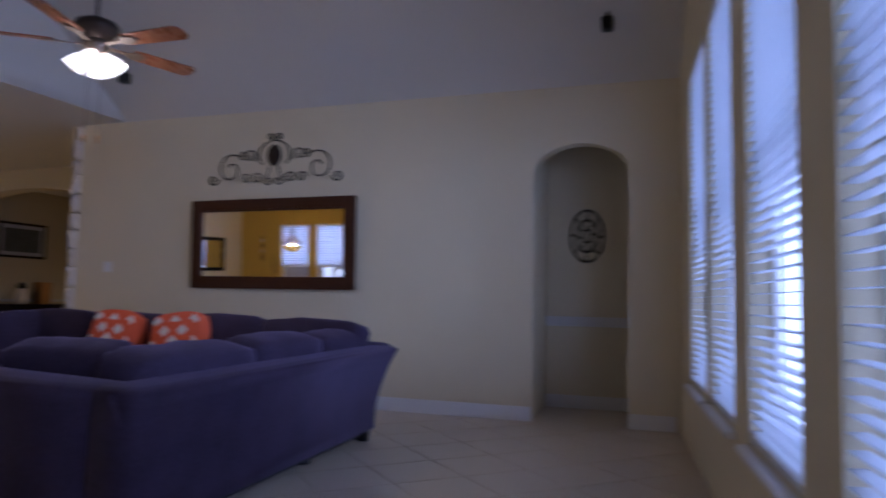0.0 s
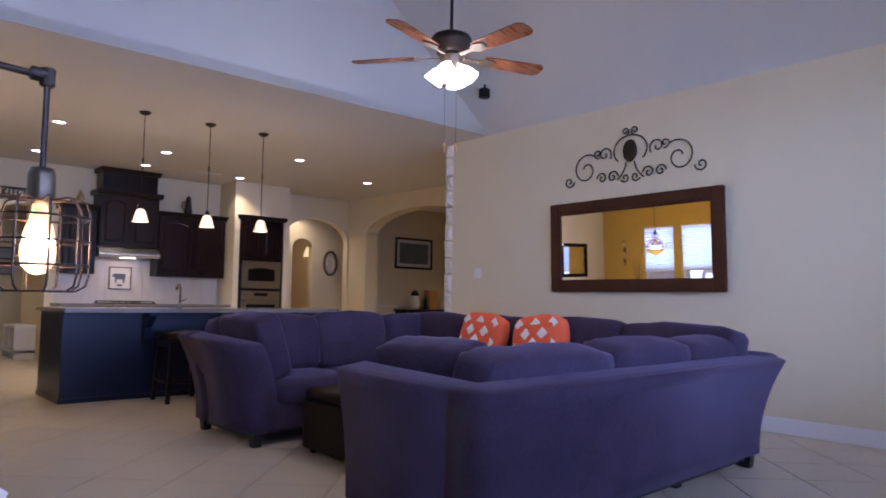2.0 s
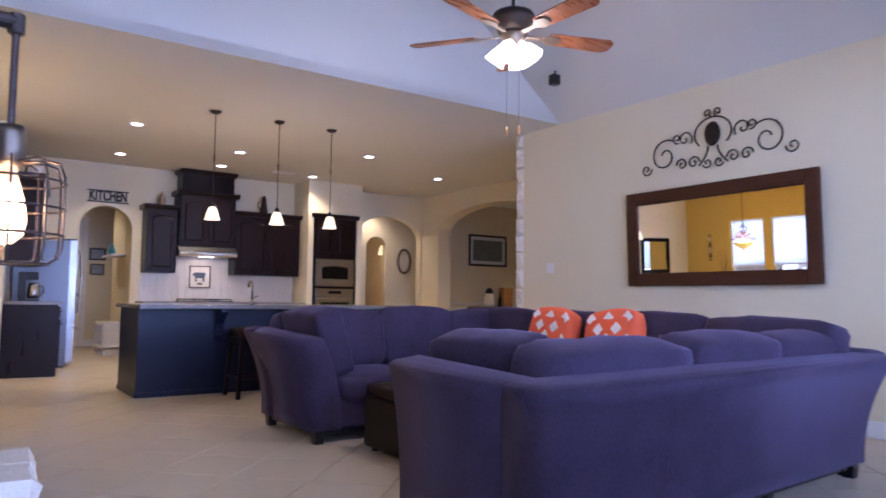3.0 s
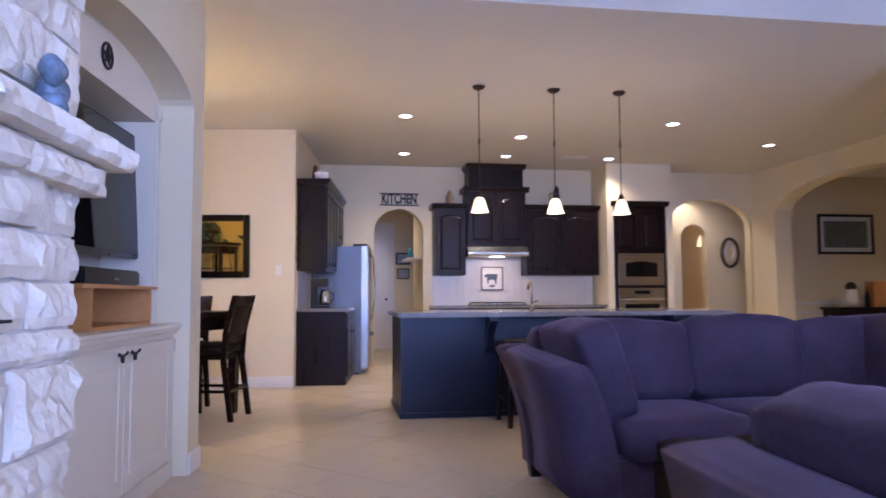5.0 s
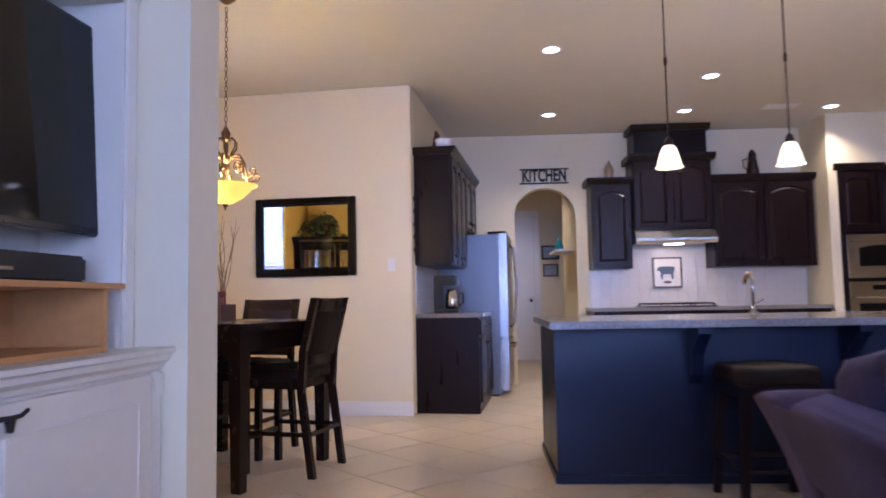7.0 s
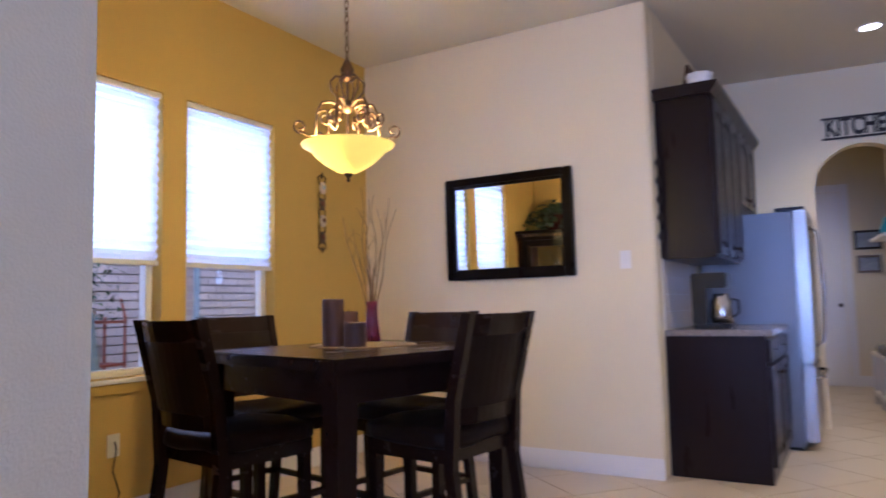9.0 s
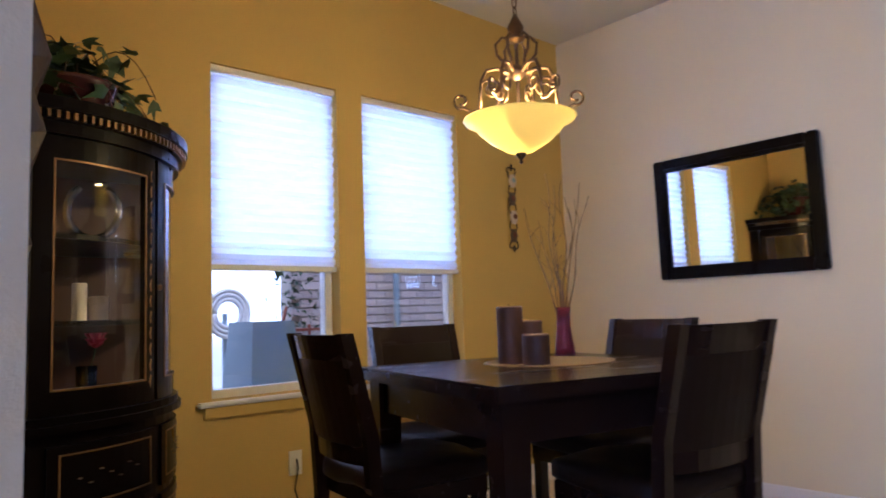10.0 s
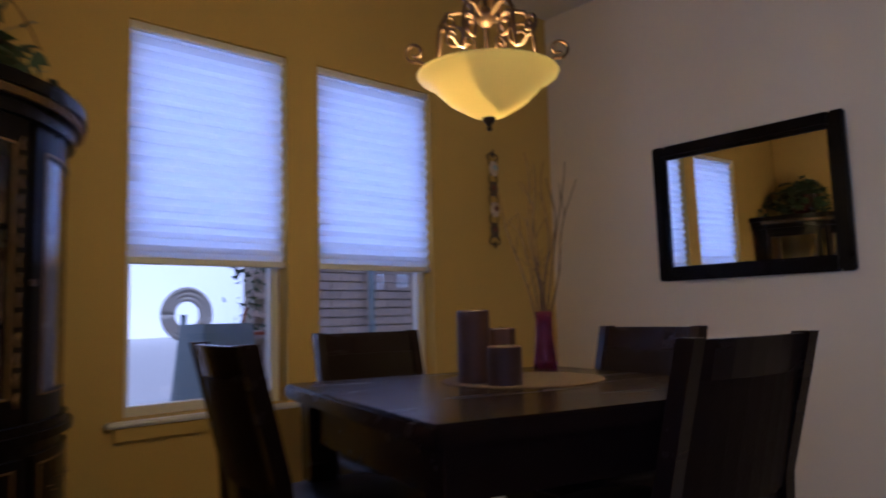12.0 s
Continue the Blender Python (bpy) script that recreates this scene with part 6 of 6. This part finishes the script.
TS = 0.115
q = B(); box(q, 0.0015, 0, 0.0015, TS - 0.0015, 0.009, TS - 0.0015)
tile0 = part("tile", q, M_SPLASH, None, bevel=0.001)
TILE_ME = tile0.data
bpy.data.objects.remove(tile0)
q = B(); box(q, KX, 3.10, 0.914, KX + 0.003, 5.68, 1.365); box(q, KX, 3.58, 1.365, KX + 0.003, 4.49, 1.80)
sp = structure("backsplash", q, M_MORTAR, "white square tile backsplash behind the cooktop", "backsplash")
bm_m = Matrix(((0, 1, 0, KX + 0.002), (-1, 0, 0, 5.68), (0, 0, 1, 0.914), (0, 0, 0, 1)))
tile_patch(sp, bm_m, 22, 4, 0.02, 0.0, TS)
tile_patch(sp, bm_m, 8, 2, 1.19, 4 * TS, TS)
q = B(); box(q, -1.17, 0, 0.914, -0.14, 0.003, 1.365)
sp2 = structure("backsplash_side", q, M_MORTAR, "beige tile backsplash behind the coffee maker", "backsplash")
sp2.matrix_world = SIDE
tile_patch(sp2, Matrix.Translation((-1.17, 0.002, 0.914)), 9, 4, 0.0, 0.0, TS)

M_COW = material("blue_grey_glaze_paint", (0.07, 0.085, 0.11), 0.4, vary=0.2, scale=20, fine=90, bump=0.05)
e = thing("cow_picture", (KX + 0.014, 4.04, 1.32), "framed tile picture of a dark cow", "picture")
q = B(); box(q, 0, -0.16, -0.17, 0.012, 0.16, 0.17); part("panel", q, M_SPLASH, e)
for y0, y1, z0, z1 in ((-0.175, -0.155, -0.185, 0.185), (0.155, 0.175, -0.185, 0.185), (-0.155, 0.155, 0.165, 0.185), (-0.155, 0.155, -0.185, -0.165)):
    q = B(); box(q, 0, y0, z0, 0.022, y1, z1); part("frame_side", q, M_PEWTER, e, bevel=0.003)
q = B()
prism(q, [(-0.09, 0.07), (-0.12, 0.05), (-0.12, 0.02), (-0.09, 0.02), (-0.08, -0.01), (-0.075, -0.08), (-0.055, -0.08), (-0.05, -0.02), (0.04, -0.02), (0.05, -0.08), (0.07, -0.08), (0.075, 0.0), (0.09, 0.05), (0.08, 0.07), (-0.05, 0.075)], "x", 0.012, 0.015)
part("cow_motif", q, M_COW, e, "dark cow silhouette")
q = B(); prism(q, [(0.05 * math.cos(k * 0.524), -0.115 + 0.018 * math.sin(k * 0.524)) for k in range(12)], "x", 0.012, 0.014); part("motif_plaque", q, M_PEWTER, e)

e = thing("coffee_maker", (0, 0, 0), "black drip coffee maker with a steel carafe", "coffee maker")
e.matrix_world = SIDE @ pose(-0.42, 0.26, 0.914)
q = B(); box(q, -0.11, -0.12, 0, 0.11, 0.12, 0.03); part("base", q, M_BLACK, e, bevel=0.006)
q = B(); box(q, -0.10, -0.12, 0.03, 0.10, -0.03, 0.30); part("tower", q, M_BLACK, e, bevel=0.006)
q = B(); box(q, -0.105, -0.12, 0.26, 0.105, 0.10, 0.36); part("head", q, M_BLACK, e, bevel=0.01)
q = B(); lathe(q, [(0.001, 0.035), (0.065, 0.035), (0.072, 0.08), (0.066, 0.17), (0.05, 0.20), (0.05, 0.225), (0.001, 0.225)], 20, (0, 0.045, 0)); part("carafe", q, M_STEEL, e, "steel carafe", smooth=True)
q = B(); tube(q, [(0.0, 0.11, 0.19), (0.0, 0.15, 0.18), (0.0, 0.15, 0.10), (0.0, 0.115, 0.07)], 0.008, 6); part("handle", q, M_BLACK, e)

e = thing("gold_jar", (KX + 0.17, 3.36, 2.436), "antique gold lidded jar on top of the cabinet", "jar")
q = B(); lathe(q, [(0.001, 0), (0.05, 0), (0.055, 0.03), (0.045, 0.06), (0.058, 0.09), (0.05, 0.14), (0.035, 0.16), (0.001, 0.16)], 18); part("body", q, M_JAR, e, smooth=True)
q = B(); lathe(q, [(0.001, 0.158), (0.04, 0.16), (0.03, 0.19), (0.012, 0.21), (0.016, 0.225), (0.001, 0.24)], 18); part("lid", q, M_JAR, e, smooth=True)
e = thing("dark_pitcher", (KX + 0.17, 5.05, 2.436), "dark metal pitcher on top of the cabinet", "pitcher")
q = B(); lathe(q, [(0.001, 0), (0.06, 0), (0.07, 0.06), (0.055, 0.14), (0.04, 0.22), (0.045, 0.26), (0.03, 0.30), (0.001, 0.33)], 18); part("body", q, M_BRONZE, e, smooth=True)
q = B(); tube(q, [(0, -0.05, 0.22), (0, -0.11, 0.20), (0, -0.11, 0.12), (0, -0.065, 0.08)], 0.008, 6); part("handle", q, M_BRONZE, e)
e = thing("white_pot", (0, 0, 0), "white ruffled ceramic pot on top of the cabinet", "pot")
e.matrix_world = SIDE @ pose(-0.28, 0.27, 2.476)
q = B(); lathe(q, [(0.001, 0), (0.05, 0), (0.075, 0.05), (0.085, 0.10), (0.08, 0.10), (0.07, 0.05), (0.001, 0.01)], 24, wave=0.05, waves=8); part("bowl", q, M_TRIM, e, smooth=True)
e = thing("small_picture", (0, 0, 0), "small brown picture leaning on the cabinet top", "picture")
e.matrix_world = SIDE @ pose(-0.46, 0.14, 2.476, -10)
q = B(); box(q, -0.09, -0.01, 0, 0.09, 0.01, 0.22); part("board", q, M_FRAMEW, e, bevel=0.004)

e = thing("hanging_ovals", (0, 0, 0), "chain of dark iron leaf shapes on the wall edge", "wall decor")
e.matrix_world = SIDE @ pose(-0.08, 0.012, 1.45)
for k in range(5):
    q = B(); lathe(q, [(0.001, -0.004), (0.04, 0.0), (0.001, 0.006)], 12)
    bmesh.ops.transform(q, verts=q.verts, matrix=pose(0, 0.012, 0.06 + 0.12 * k, 90) @ Matrix.Diagonal((0.8, 1.3, 4, 1))); part("leaf_plate", q, M_IRON, e)

e = thing("ceiling_vent", (-10.93, 5.04, H), "white slotted ceiling air vent", "vent")
q = B(); box(q, -0.09, -0.18, -0.008, 0.09, 0.18, -0.001); part("frame", q, M_TRIM, e, bevel=0.003)
for k in range(7):
    q = B(); box(q, -0.075 + 0.022 * k, -0.16, -0.012, -0.065 + 0.022 * k, 0.16, -0.008); part("slat", q, M_TRIM, e)


def speaker(x, y):
    z = 3.05 + (MY - y) * 0.805
    e = thing("ceiling_speaker", (x, y, z), "small black satellite speaker on the sloped ceiling", "speaker", "ceiling speakers")
    q = B(); box(q, -0.045, -0.06, -0.16, 0.045, 0.04, -0.05); part("cabinet", q, M_BLACK, e, bevel=0.008)
    q = B(); rod(q, (0, 0, -0.06), (0, 0, 0.0), 0.012); part("bracket", q, M_BLACK, e)


speaker(-5.45, 5.88)
speaker(-0.42, 5.86)

# ---- passage, hall and front room ----
e = thing("door_1", (-15.24, 2.28, 0), "white panelled passage door with a dark knob", "door", kind="structure")
q = B(); box(q, 0, -0.42, 0.01, 0.04, 0.42, 2.42); part("leaf", q, M_TRIM, e, bevel=0.004)
for z0, z1, ar in ((1.05, 2.25, 0.1), (0.18, 0.90, 0)):
    for y0, y1 in ((-0.33, 0.33),):
        q = B(); pts = [(y0, z0), (y1, z0)] + ([(y1 - (y1 - y0) * i / 12, z1 - ar + ar * math.sin(math.pi * i / 12)) for i in range(13)] if ar else [(y1, z1), (y0, z1)])
        prism(q, pts, "x", 0.036, 0.05); part("panel", q, M_TRIM, e, bevel=0.008)
q = B(); lathe(q, [(0.012, 0), (0.012, 0.03), (0.028, 0.045), (0.02, 0.06), (0.001, 0.062)], 14); bmesh.ops.transform(q, verts=q.verts, matrix=pose(0.04, 0.36, 1.0, 0, 90)); part("knob", q, M_BRONZE, e, smooth=True)
for y0, y1, z0, z1 in ((-0.52, -0.43, 0, 2.52), (0.43, 0.52, 0, 2.52), (-0.43, 0.43, 2.43, 2.52)):
    q = B(); box(q, 0, y0, z0, 0.025, y1, z1); part("casing", q, M_TRIM, e, bevel=0.004)


def picture(m, w, h, fw, mat_frame, mat_art, label, mat_mount=None):
    """Hangs on local y=0 facing -y."""
    e = thing("framed_picture", (0, 0, 0), label, "picture")
    e.matrix_world = m
    for x0, x1, z0, z1 in ((-w / 2, -w / 2 + fw, -h / 2, h / 2), (w / 2 - fw, w / 2, -h / 2, h / 2), (-w / 2 + fw, w / 2 - fw, h / 2 - fw, h / 2), (-w / 2 + fw, w / 2 - fw, -h / 2, -h / 2 + fw)):
        q = B(); box(q, x0, -0.03, z0, x1, 0, z1); part("frame_side", q, mat_frame, e, bevel=0.004)
    k = fw + (0.07 if mat_mount else 0)
    if mat_mount:
        q = B(); box(q, -w / 2 + fw, -0.010, -h / 2 + fw, w / 2 - fw, -0.004, h / 2 - fw); part("mount", q, mat_mount, e)
    q = B(); box(q, -w / 2 + k, -0.013, -h / 2 + k, w / 2 - k, -0.006, h / 2 - k); part("art", q, mat_art, e)
    return e


def on_x(x, y, z):
    """Pose for a picture on a wall facing +x."""
    return Matrix(((0, -1, 0, x), (1, 0, 0, y), (0, 0, 1, z), (0, 0, 0, 1)))


M_ART2 = material("pale_print", (0.30, 0.33, 0.38), 0.4, vary=0.5, scale=9, fine=40, bump=0.02)
M_MOUNT = material("pale_mount_card", (0.62, 0.63, 0.66), 0.8, vary=0.04, scale=4, fine=120, bump=0.05)
picture(on_x(-15.236, 2.98, 1.80), 0.30, 0.24, 0.03, M_BLACK, M_ART2, "small black framed picture in the passage")
picture(on_x(-15.236, 2.98, 1.50), 0.26, 0.22, 0.03, M_PEWTER, M_ART2, "small grey framed picture in the passage")
e = thing("passage_shelf", (-13.2, 3.05, 1.66), "white wall shelf holding teal ornaments", "shelf")
q = B(); box(q, -0.45, -0.24, 0, 0.45, 0.0, 0.03); part("board", q, M_TRIM, e, bevel=0.004)
e = thing("teal_bottle", (-13.4, 2.93, 1.69), "teal ceramic bottle on the shelf", "bottle")
q = B(); lathe(q, [(0.001, 0), (0.05, 0), (0.06, 0.08), (0.03, 0.15), (0.02, 0.20), (0.001, 0.20)], 16); part("body", q, M_TEAL, e, smooth=True)
e = thing("cubby_bench", (-13.2, 3.05, 0), "white cubby bench below the passage shelf", "bench")
for z in (0.10, 0.50):
    q = B(); box(q, -0.45, -0.30, z, 0.45, 0, z + 0.04); part("board", q, M_TRIM, e, bevel=0.004)
for x in (-0.45, -0.02, 0.41):
    q = B(); box(q, x, -0.30, 0, x + 0.04, 0, 0.50); part("upright", q, M_TRIM, e, bevel=0.003)

picture(on_x(-12.896, 7.40, 1.64), 0.24, 0.36, 0.02, M_FRAMEW, M_ART2, "narrow dark picture in the hallway")
e = thing("oval_decor", (-12.89, 8.62, 1.80), "pale oval wreath ornament on the hallway wall", "wall decor")
q = B(); tube(q, [(0.012, 0.16 * math.cos(k * math.pi / 12), 0.25 * math.sin(k * math.pi / 12)) for k in range(25)], 0.028, 8); part("ring", q, M_PEWTER, e, smooth=True)
q = B(); tube(q, [(0.01, 0.08 * math.cos(k * math.pi / 12), 0.13 * math.sin(k * math.pi / 12)) for k in range(25)], 0.018, 8); part("inner_ring", q, M_WHITEF, e, smooth=True)
e = thing("hall_pendant", (-14.0, 8.72, 2.0), "small lit hanging lamp in the hallway", "pendant light")
q = B(); lathe(q, [(0.02, 0.22), (0.07, 0.14), (0.10, 0.0), (0.09, 0.0), (0.06, 0.13), (0.015, 0.21)], 20); s_ = part("shade", q, G_PEND, e, "lit cream shade", smooth=True); s_.visible_shadow = False
q = B(); rod(q, (0, 0, 0.2), (0, 0, H - 2.0), 0.006); part("stem", q, M_BRONZE, e)
bulb("hall_bulb", (-14.0, 8.72, 2.06), 22, (1.0, 0.66, 0.30), 0.05)

picture(on_x(KX + 0.002, 10.18, 2.06), 1.05, 0.68, 0.045, M_BLACK, M_PAINTING, "landscape picture in a black frame with pale mount", M_MOUNT)
q = B(); box(q, KX, 8.76, 0.88, KX + 0.025, 13.0, 0.93); structure("trim_chair_rail", q, M_TRIM, "painted chair rail in the front room", "trim", bevel=0.006)
q = B(); box(q, KX, 8.76, 0.74, KX + 0.015, 13.0, 0.77); structure("trim_panel_mould", q, M_TRIM, "painted panel moulding in the front room", "trim", bevel=0.004)
e = thing("console_table", (KX + 0.30, 10.2, 0), "dark wooden console table below the picture", "table")
q = B(); box(q, -0.22, -0.62, 0.80, 0.22, 0.62, 0.84); part("top", q, M_ESP, e, bevel=0.006)
for x in (-0.17, 0.17):
    for y in (-0.55, 0.55):
        q = B(); box(q, x - 0.025, y - 0.025, 0, x + 0.025, y + 0.025, 0.80); part("leg", q, M_ESP, e)
q = B(); box(q, -0.19, -0.58, 0.70, 0.19, 0.58, 0.80); part("apron", q, M_ESP, e)
e = thing("white_jug", (KX + 0.32, 9.98, 0.84), "white painted jug with a dark top on the console", "jug")
q = B(); lathe(q, [(0.001, 0), (0.10, 0), (0.12, 0.10), (0.09, 0.24), (0.07, 0.30), (0.001, 0.30)], 20); part("body", q, M_WHITEF, e, smooth=True)
q = B(); lathe(q, [(0.08, 0.29), (0.09, 0.33), (0.07, 0.38), (0.03, 0.41), (0.001, 0.41)], 20); part("cap", q, M_BLACK, e, smooth=True)
e = thing("wooden_chest", (KX + 0.30, 10.45, 0.84), "tall honey-coloured wooden chest on the console", "box")
q = B(); box(q, -0.10, -0.12, 0, 0.10, 0.12, 0.42); part("body", q, M_PINE, e, bevel=0.006)
q = B(); box(q, 0.10, -0.10, 0.03, 0.108, 0.10, 0.39); part("door", q, M_PINE, e, bevel=0.003)
e = thing("wine_bottle", (KX + 0.36, 10.24, 0.84), "dark wine bottle on the console", "bottle")
q = B(); lathe(q, [(0.001, 0), (0.04, 0), (0.04, 0.19), (0.015, 0.25), (0.015, 0.31), (0.001, 0.31)], 16); part("glass", q, M_BLACK, e, smooth=True)
e = thing("iron_easel", (-9.0, 8.95, 0), "tall dark iron scroll stand beside the arch", "stand")
for x in (-0.12, 0.12):
    q = B(); tube(q, [(x, 0, 0), (x, 0, 1.9), (x * 0.7, 0, 2.1), (0, 0, 2.2)], 0.012, 6); part("upright", q, M_IRON, e)
for z in (0.5, 1.1, 1.7):
    q = B(); tube(q, [(-0.12, 0, z), (0, 0, z + 0.05), (0.12, 0, z)], 0.010, 6); part("cross_bar", q, M_IRON, e)

for i, (x0, x1) in enumerate(((KX + 0.004, -11.33), (-8.22, -6.52))):
    q = B(); box(q, x0, 8.44, 2.27, x1, 8.78, 2.30); box(q, x0, 8.425, 2.30, x1 + 0.015 * (1 - i), 8.795, 2.33)
    structure("trim_impost_%d" % (i + 1), q, M_WALL, "cream impost moulding at the spring of the wide arch", "trim", bevel=0.006)

# rough stone edging on the free end of the mirror wall
e = thing("stone_edging", (0, 0, 0), "white rough stone edging on the end of the wall", "stone trim")
z, k = 0.0, 0
rnd = random.Random(3)
while z < 3.02:
    h = min(rnd.uniform(0.14, 0.26), 3.045 - z)
    rough_stone(e, 0.13, 0.185 + rnd.uniform(0, 0.015), h - 0.012, pose(-6.535, 6.57, z + 0.006, 0, 0, 180), 200 + k * 3.3)
    z += h
    k += 1

e = thing("alcove_medallion", (-0.77, MY + 0.975, 1.76), "oval dark iron medallion hanging in the alcove", "wall decor")
for f in (1.0, 0.62, 0.25):
    q = B(); tube(q, [(0.17 * f * math.cos(k * math.pi / 14), -0.012, 0.27 * f * math.sin(k * math.pi / 14)) for k in range(29)], 0.009, 6); part("ring", q, M_IRON, e)
for k in range(8):
    a = k * math.pi / 4
    q = B(); tube(q, [(0.17 * f * math.cos(a + w), -0.012, 0.27 * f * math.sin(a + w)) for f, w in ((0.25, 0), (0.45, 0.25), (0.65, -0.1), (1.0, 0))], 0.007, 5); part("scroll", q, M_IRON, e)

# ---- garden ----
e = thing("covered_grill", (-8.745, -3.0, -0.13), "barbecue grill under a grey fabric cover", "grill")
q = B(); hull8(q, [(-0.28, -0.26, 0.0), (0.28, -0.26, 0.0), (0.28, 0.26, 0.0), (-0.28, 0.26, 0.0)], [(-0.18, -0.16, 1.24), (0.18, -0.16, 1.24), (0.18, 0.16, 1.24), (-0.18, 0.16, 1.24)]); part("cover", q, M_COVER, e, bevel=0.04)
e = thing("plant_stand", (-9.20, -3.2, -0.13), "rusty metal plant stand with a potted shrub", "plant stand")
M_RUST = material("rusty_red_metal", (0.35, 0.10, 0.06), 0.6, metal=0.2, vary=0.3, scale=12, fine=80, bump=0.2)
for z in (0.45, 0.80, 1.15):
    q = B(); box(q, -0.22, -0.14, z, 0.22, 0.14, z + 0.02); part("shelf", q, M_RUST, e)
for x in (-0.22, 0.22):
    q = B(); tube(q, [(x, 0.12, 0), (x, 0.12, 1.2), (x * 0.8, 0.12, 1.35)], 0.012, 6); part("upright", q, M_RUST, e)
    q = B(); tube(q, [(x, -0.12, 0), (x, -0.12, 1.2)], 0.012, 6); part("upright", q, M_RUST, e)
q = B()
rnd = random.Random(8)
for k in range(120):
    p = Vector((rnd.gauss(0, 0.12), rnd.gauss(0, 0.08), 1.35 + rnd.uniform(-0.2, 0.35)))
    a = [q.verts.new(p + Vector((rnd.uniform(-0.04, 0.04), rnd.uniform(-0.04, 0.04), rnd.uniform(-0.04, 0.04)))) for _ in range(3)]
    q.faces.new(a)
tagged(part("shrub_leaves", q, M_LEAF, e), kind="stuff")
e = thing("hose_reel", (-9.13, -4.2, -0.13), "pale round hose reel on a post in the garden", "hose reel")
q = B(); rod(q, (0, 0, 0), (0, 0, 1.32), 0.025); part("post", q, M_COVER, e)
for rr in (0.13, 0.17, 0.21):
    q = B(); tube(q, [(rr * math.cos(k * math.pi / 12), 0.06, 1.32 + rr * math.sin(k * math.pi / 12)) for k in range(25)], 0.022, 7); part("hose_loop", q, M_PATIO, e, smooth=True)
q = B(); box(q, -13.0, -3.62, -0.13, -9.34, -3.46, 3.0)
bw = structure("garden_brick_wall", q, M_MORTAR, "brick house wall outside the dining windows", "wall")
q = B(); box(q, 0.004, 0, 0.004, 0.216, 0.055, 0.07)
bk = part("brick", q, M_BRICK, None)
BR_ME = bk.data
bpy.data.objects.remove(bk)
for j in range(22):
    for i in range(15 - j % 2):
        o = new("brick", BR_ME)
        o.parent = bw
        o.matrix_basis = pose(-12.6 + i * 0.22 + (0.11 if j % 2 else 0), -3.47, 0.2 + j * 0.078)
q = B(); rod(q, (-10.35, -3.2, -0.13), (-10.35, -3.2, 2.6), 0.03); structure("downpipe", q, M_COVER, "grey downpipe against the brick wall", "pipe")
# glowing sheet added so the view through the lower panes burns out white
q = B(); box(q, -60, -58.2, -0.3, 40, -58, 30)
structure("backdrop", q, G_BACKDROP, "glowing white backdrop sheet added far beyond the garden", "sky")

# ---- floor tiles, laid diagonally ----
FT = 0.46
q = B(); box(q, -FT / 2 + 0.003, -FT / 2 + 0.003, -0.011, FT / 2 - 0.003, FT / 2 - 0.003, 0.0)
ft = part("tile", q, M_TILE, None, bevel=0.002)
FT_ME = ft.data
bpy.data.objects.remove(ft)
floor_ob = bpy.data.objects["floor"]
near, far = [], []
c45 = math.sqrt(0.5)
for i in range(-45, 46):
    for j in range(-45, 46):
        x, y = -6.0 + (i - j) * FT * c45, 3.0 + (i + j) * FT * c45
        if not (-15.5 < x < 1.2 and -2.2 < y < 12.8):
            continue
        if y > 8.6 and x > -6.4 or y < -1.7:
            continue
        if -9.3 < x < -1.0 and 0.6 < y < 3.6 or -10 < x < -6.5 and -0.9 < y <= 0.6 or -3.0 < x < 0.4 and 3.6 <= y < 6.3:
            near.append((x, y))
        else:
            far.append((x, y))
for x, y in near[:300]:
    o = new("tile", FT_ME)
    o.parent = floor_ob
    o.matrix_basis = pose(x, y, 0, 0, 0, 45)
far += near[300:]
vs, fs = [], []
hh = (FT - 0.006) * c45
for x, y in far:
    b = len(vs)
    vs += [(x - hh, y, 0.0), (x, y - hh, 0.0), (x + hh, y, 0.0), (x, y + hh, 0.0), (x - hh, y, -0.011), (x, y - hh, -0.011), (x + hh, y, -0.011), (x, y + hh, -0.011)]
    fs += [(b, b + 1, b + 2, b + 3)] + [(b + k, b + 4 + k, b + 4 + (k + 1) % 4, b + (k + 1) % 4) for k in range(4)]
me = bpy.data.meshes.new("far_tiles")
me.from_pydata(vs, [], fs)
me.materials.append(M_TILE)
ob = new("far_tiles", me)
ob.parent = floor_ob
tagged(ob, kind="stuff")
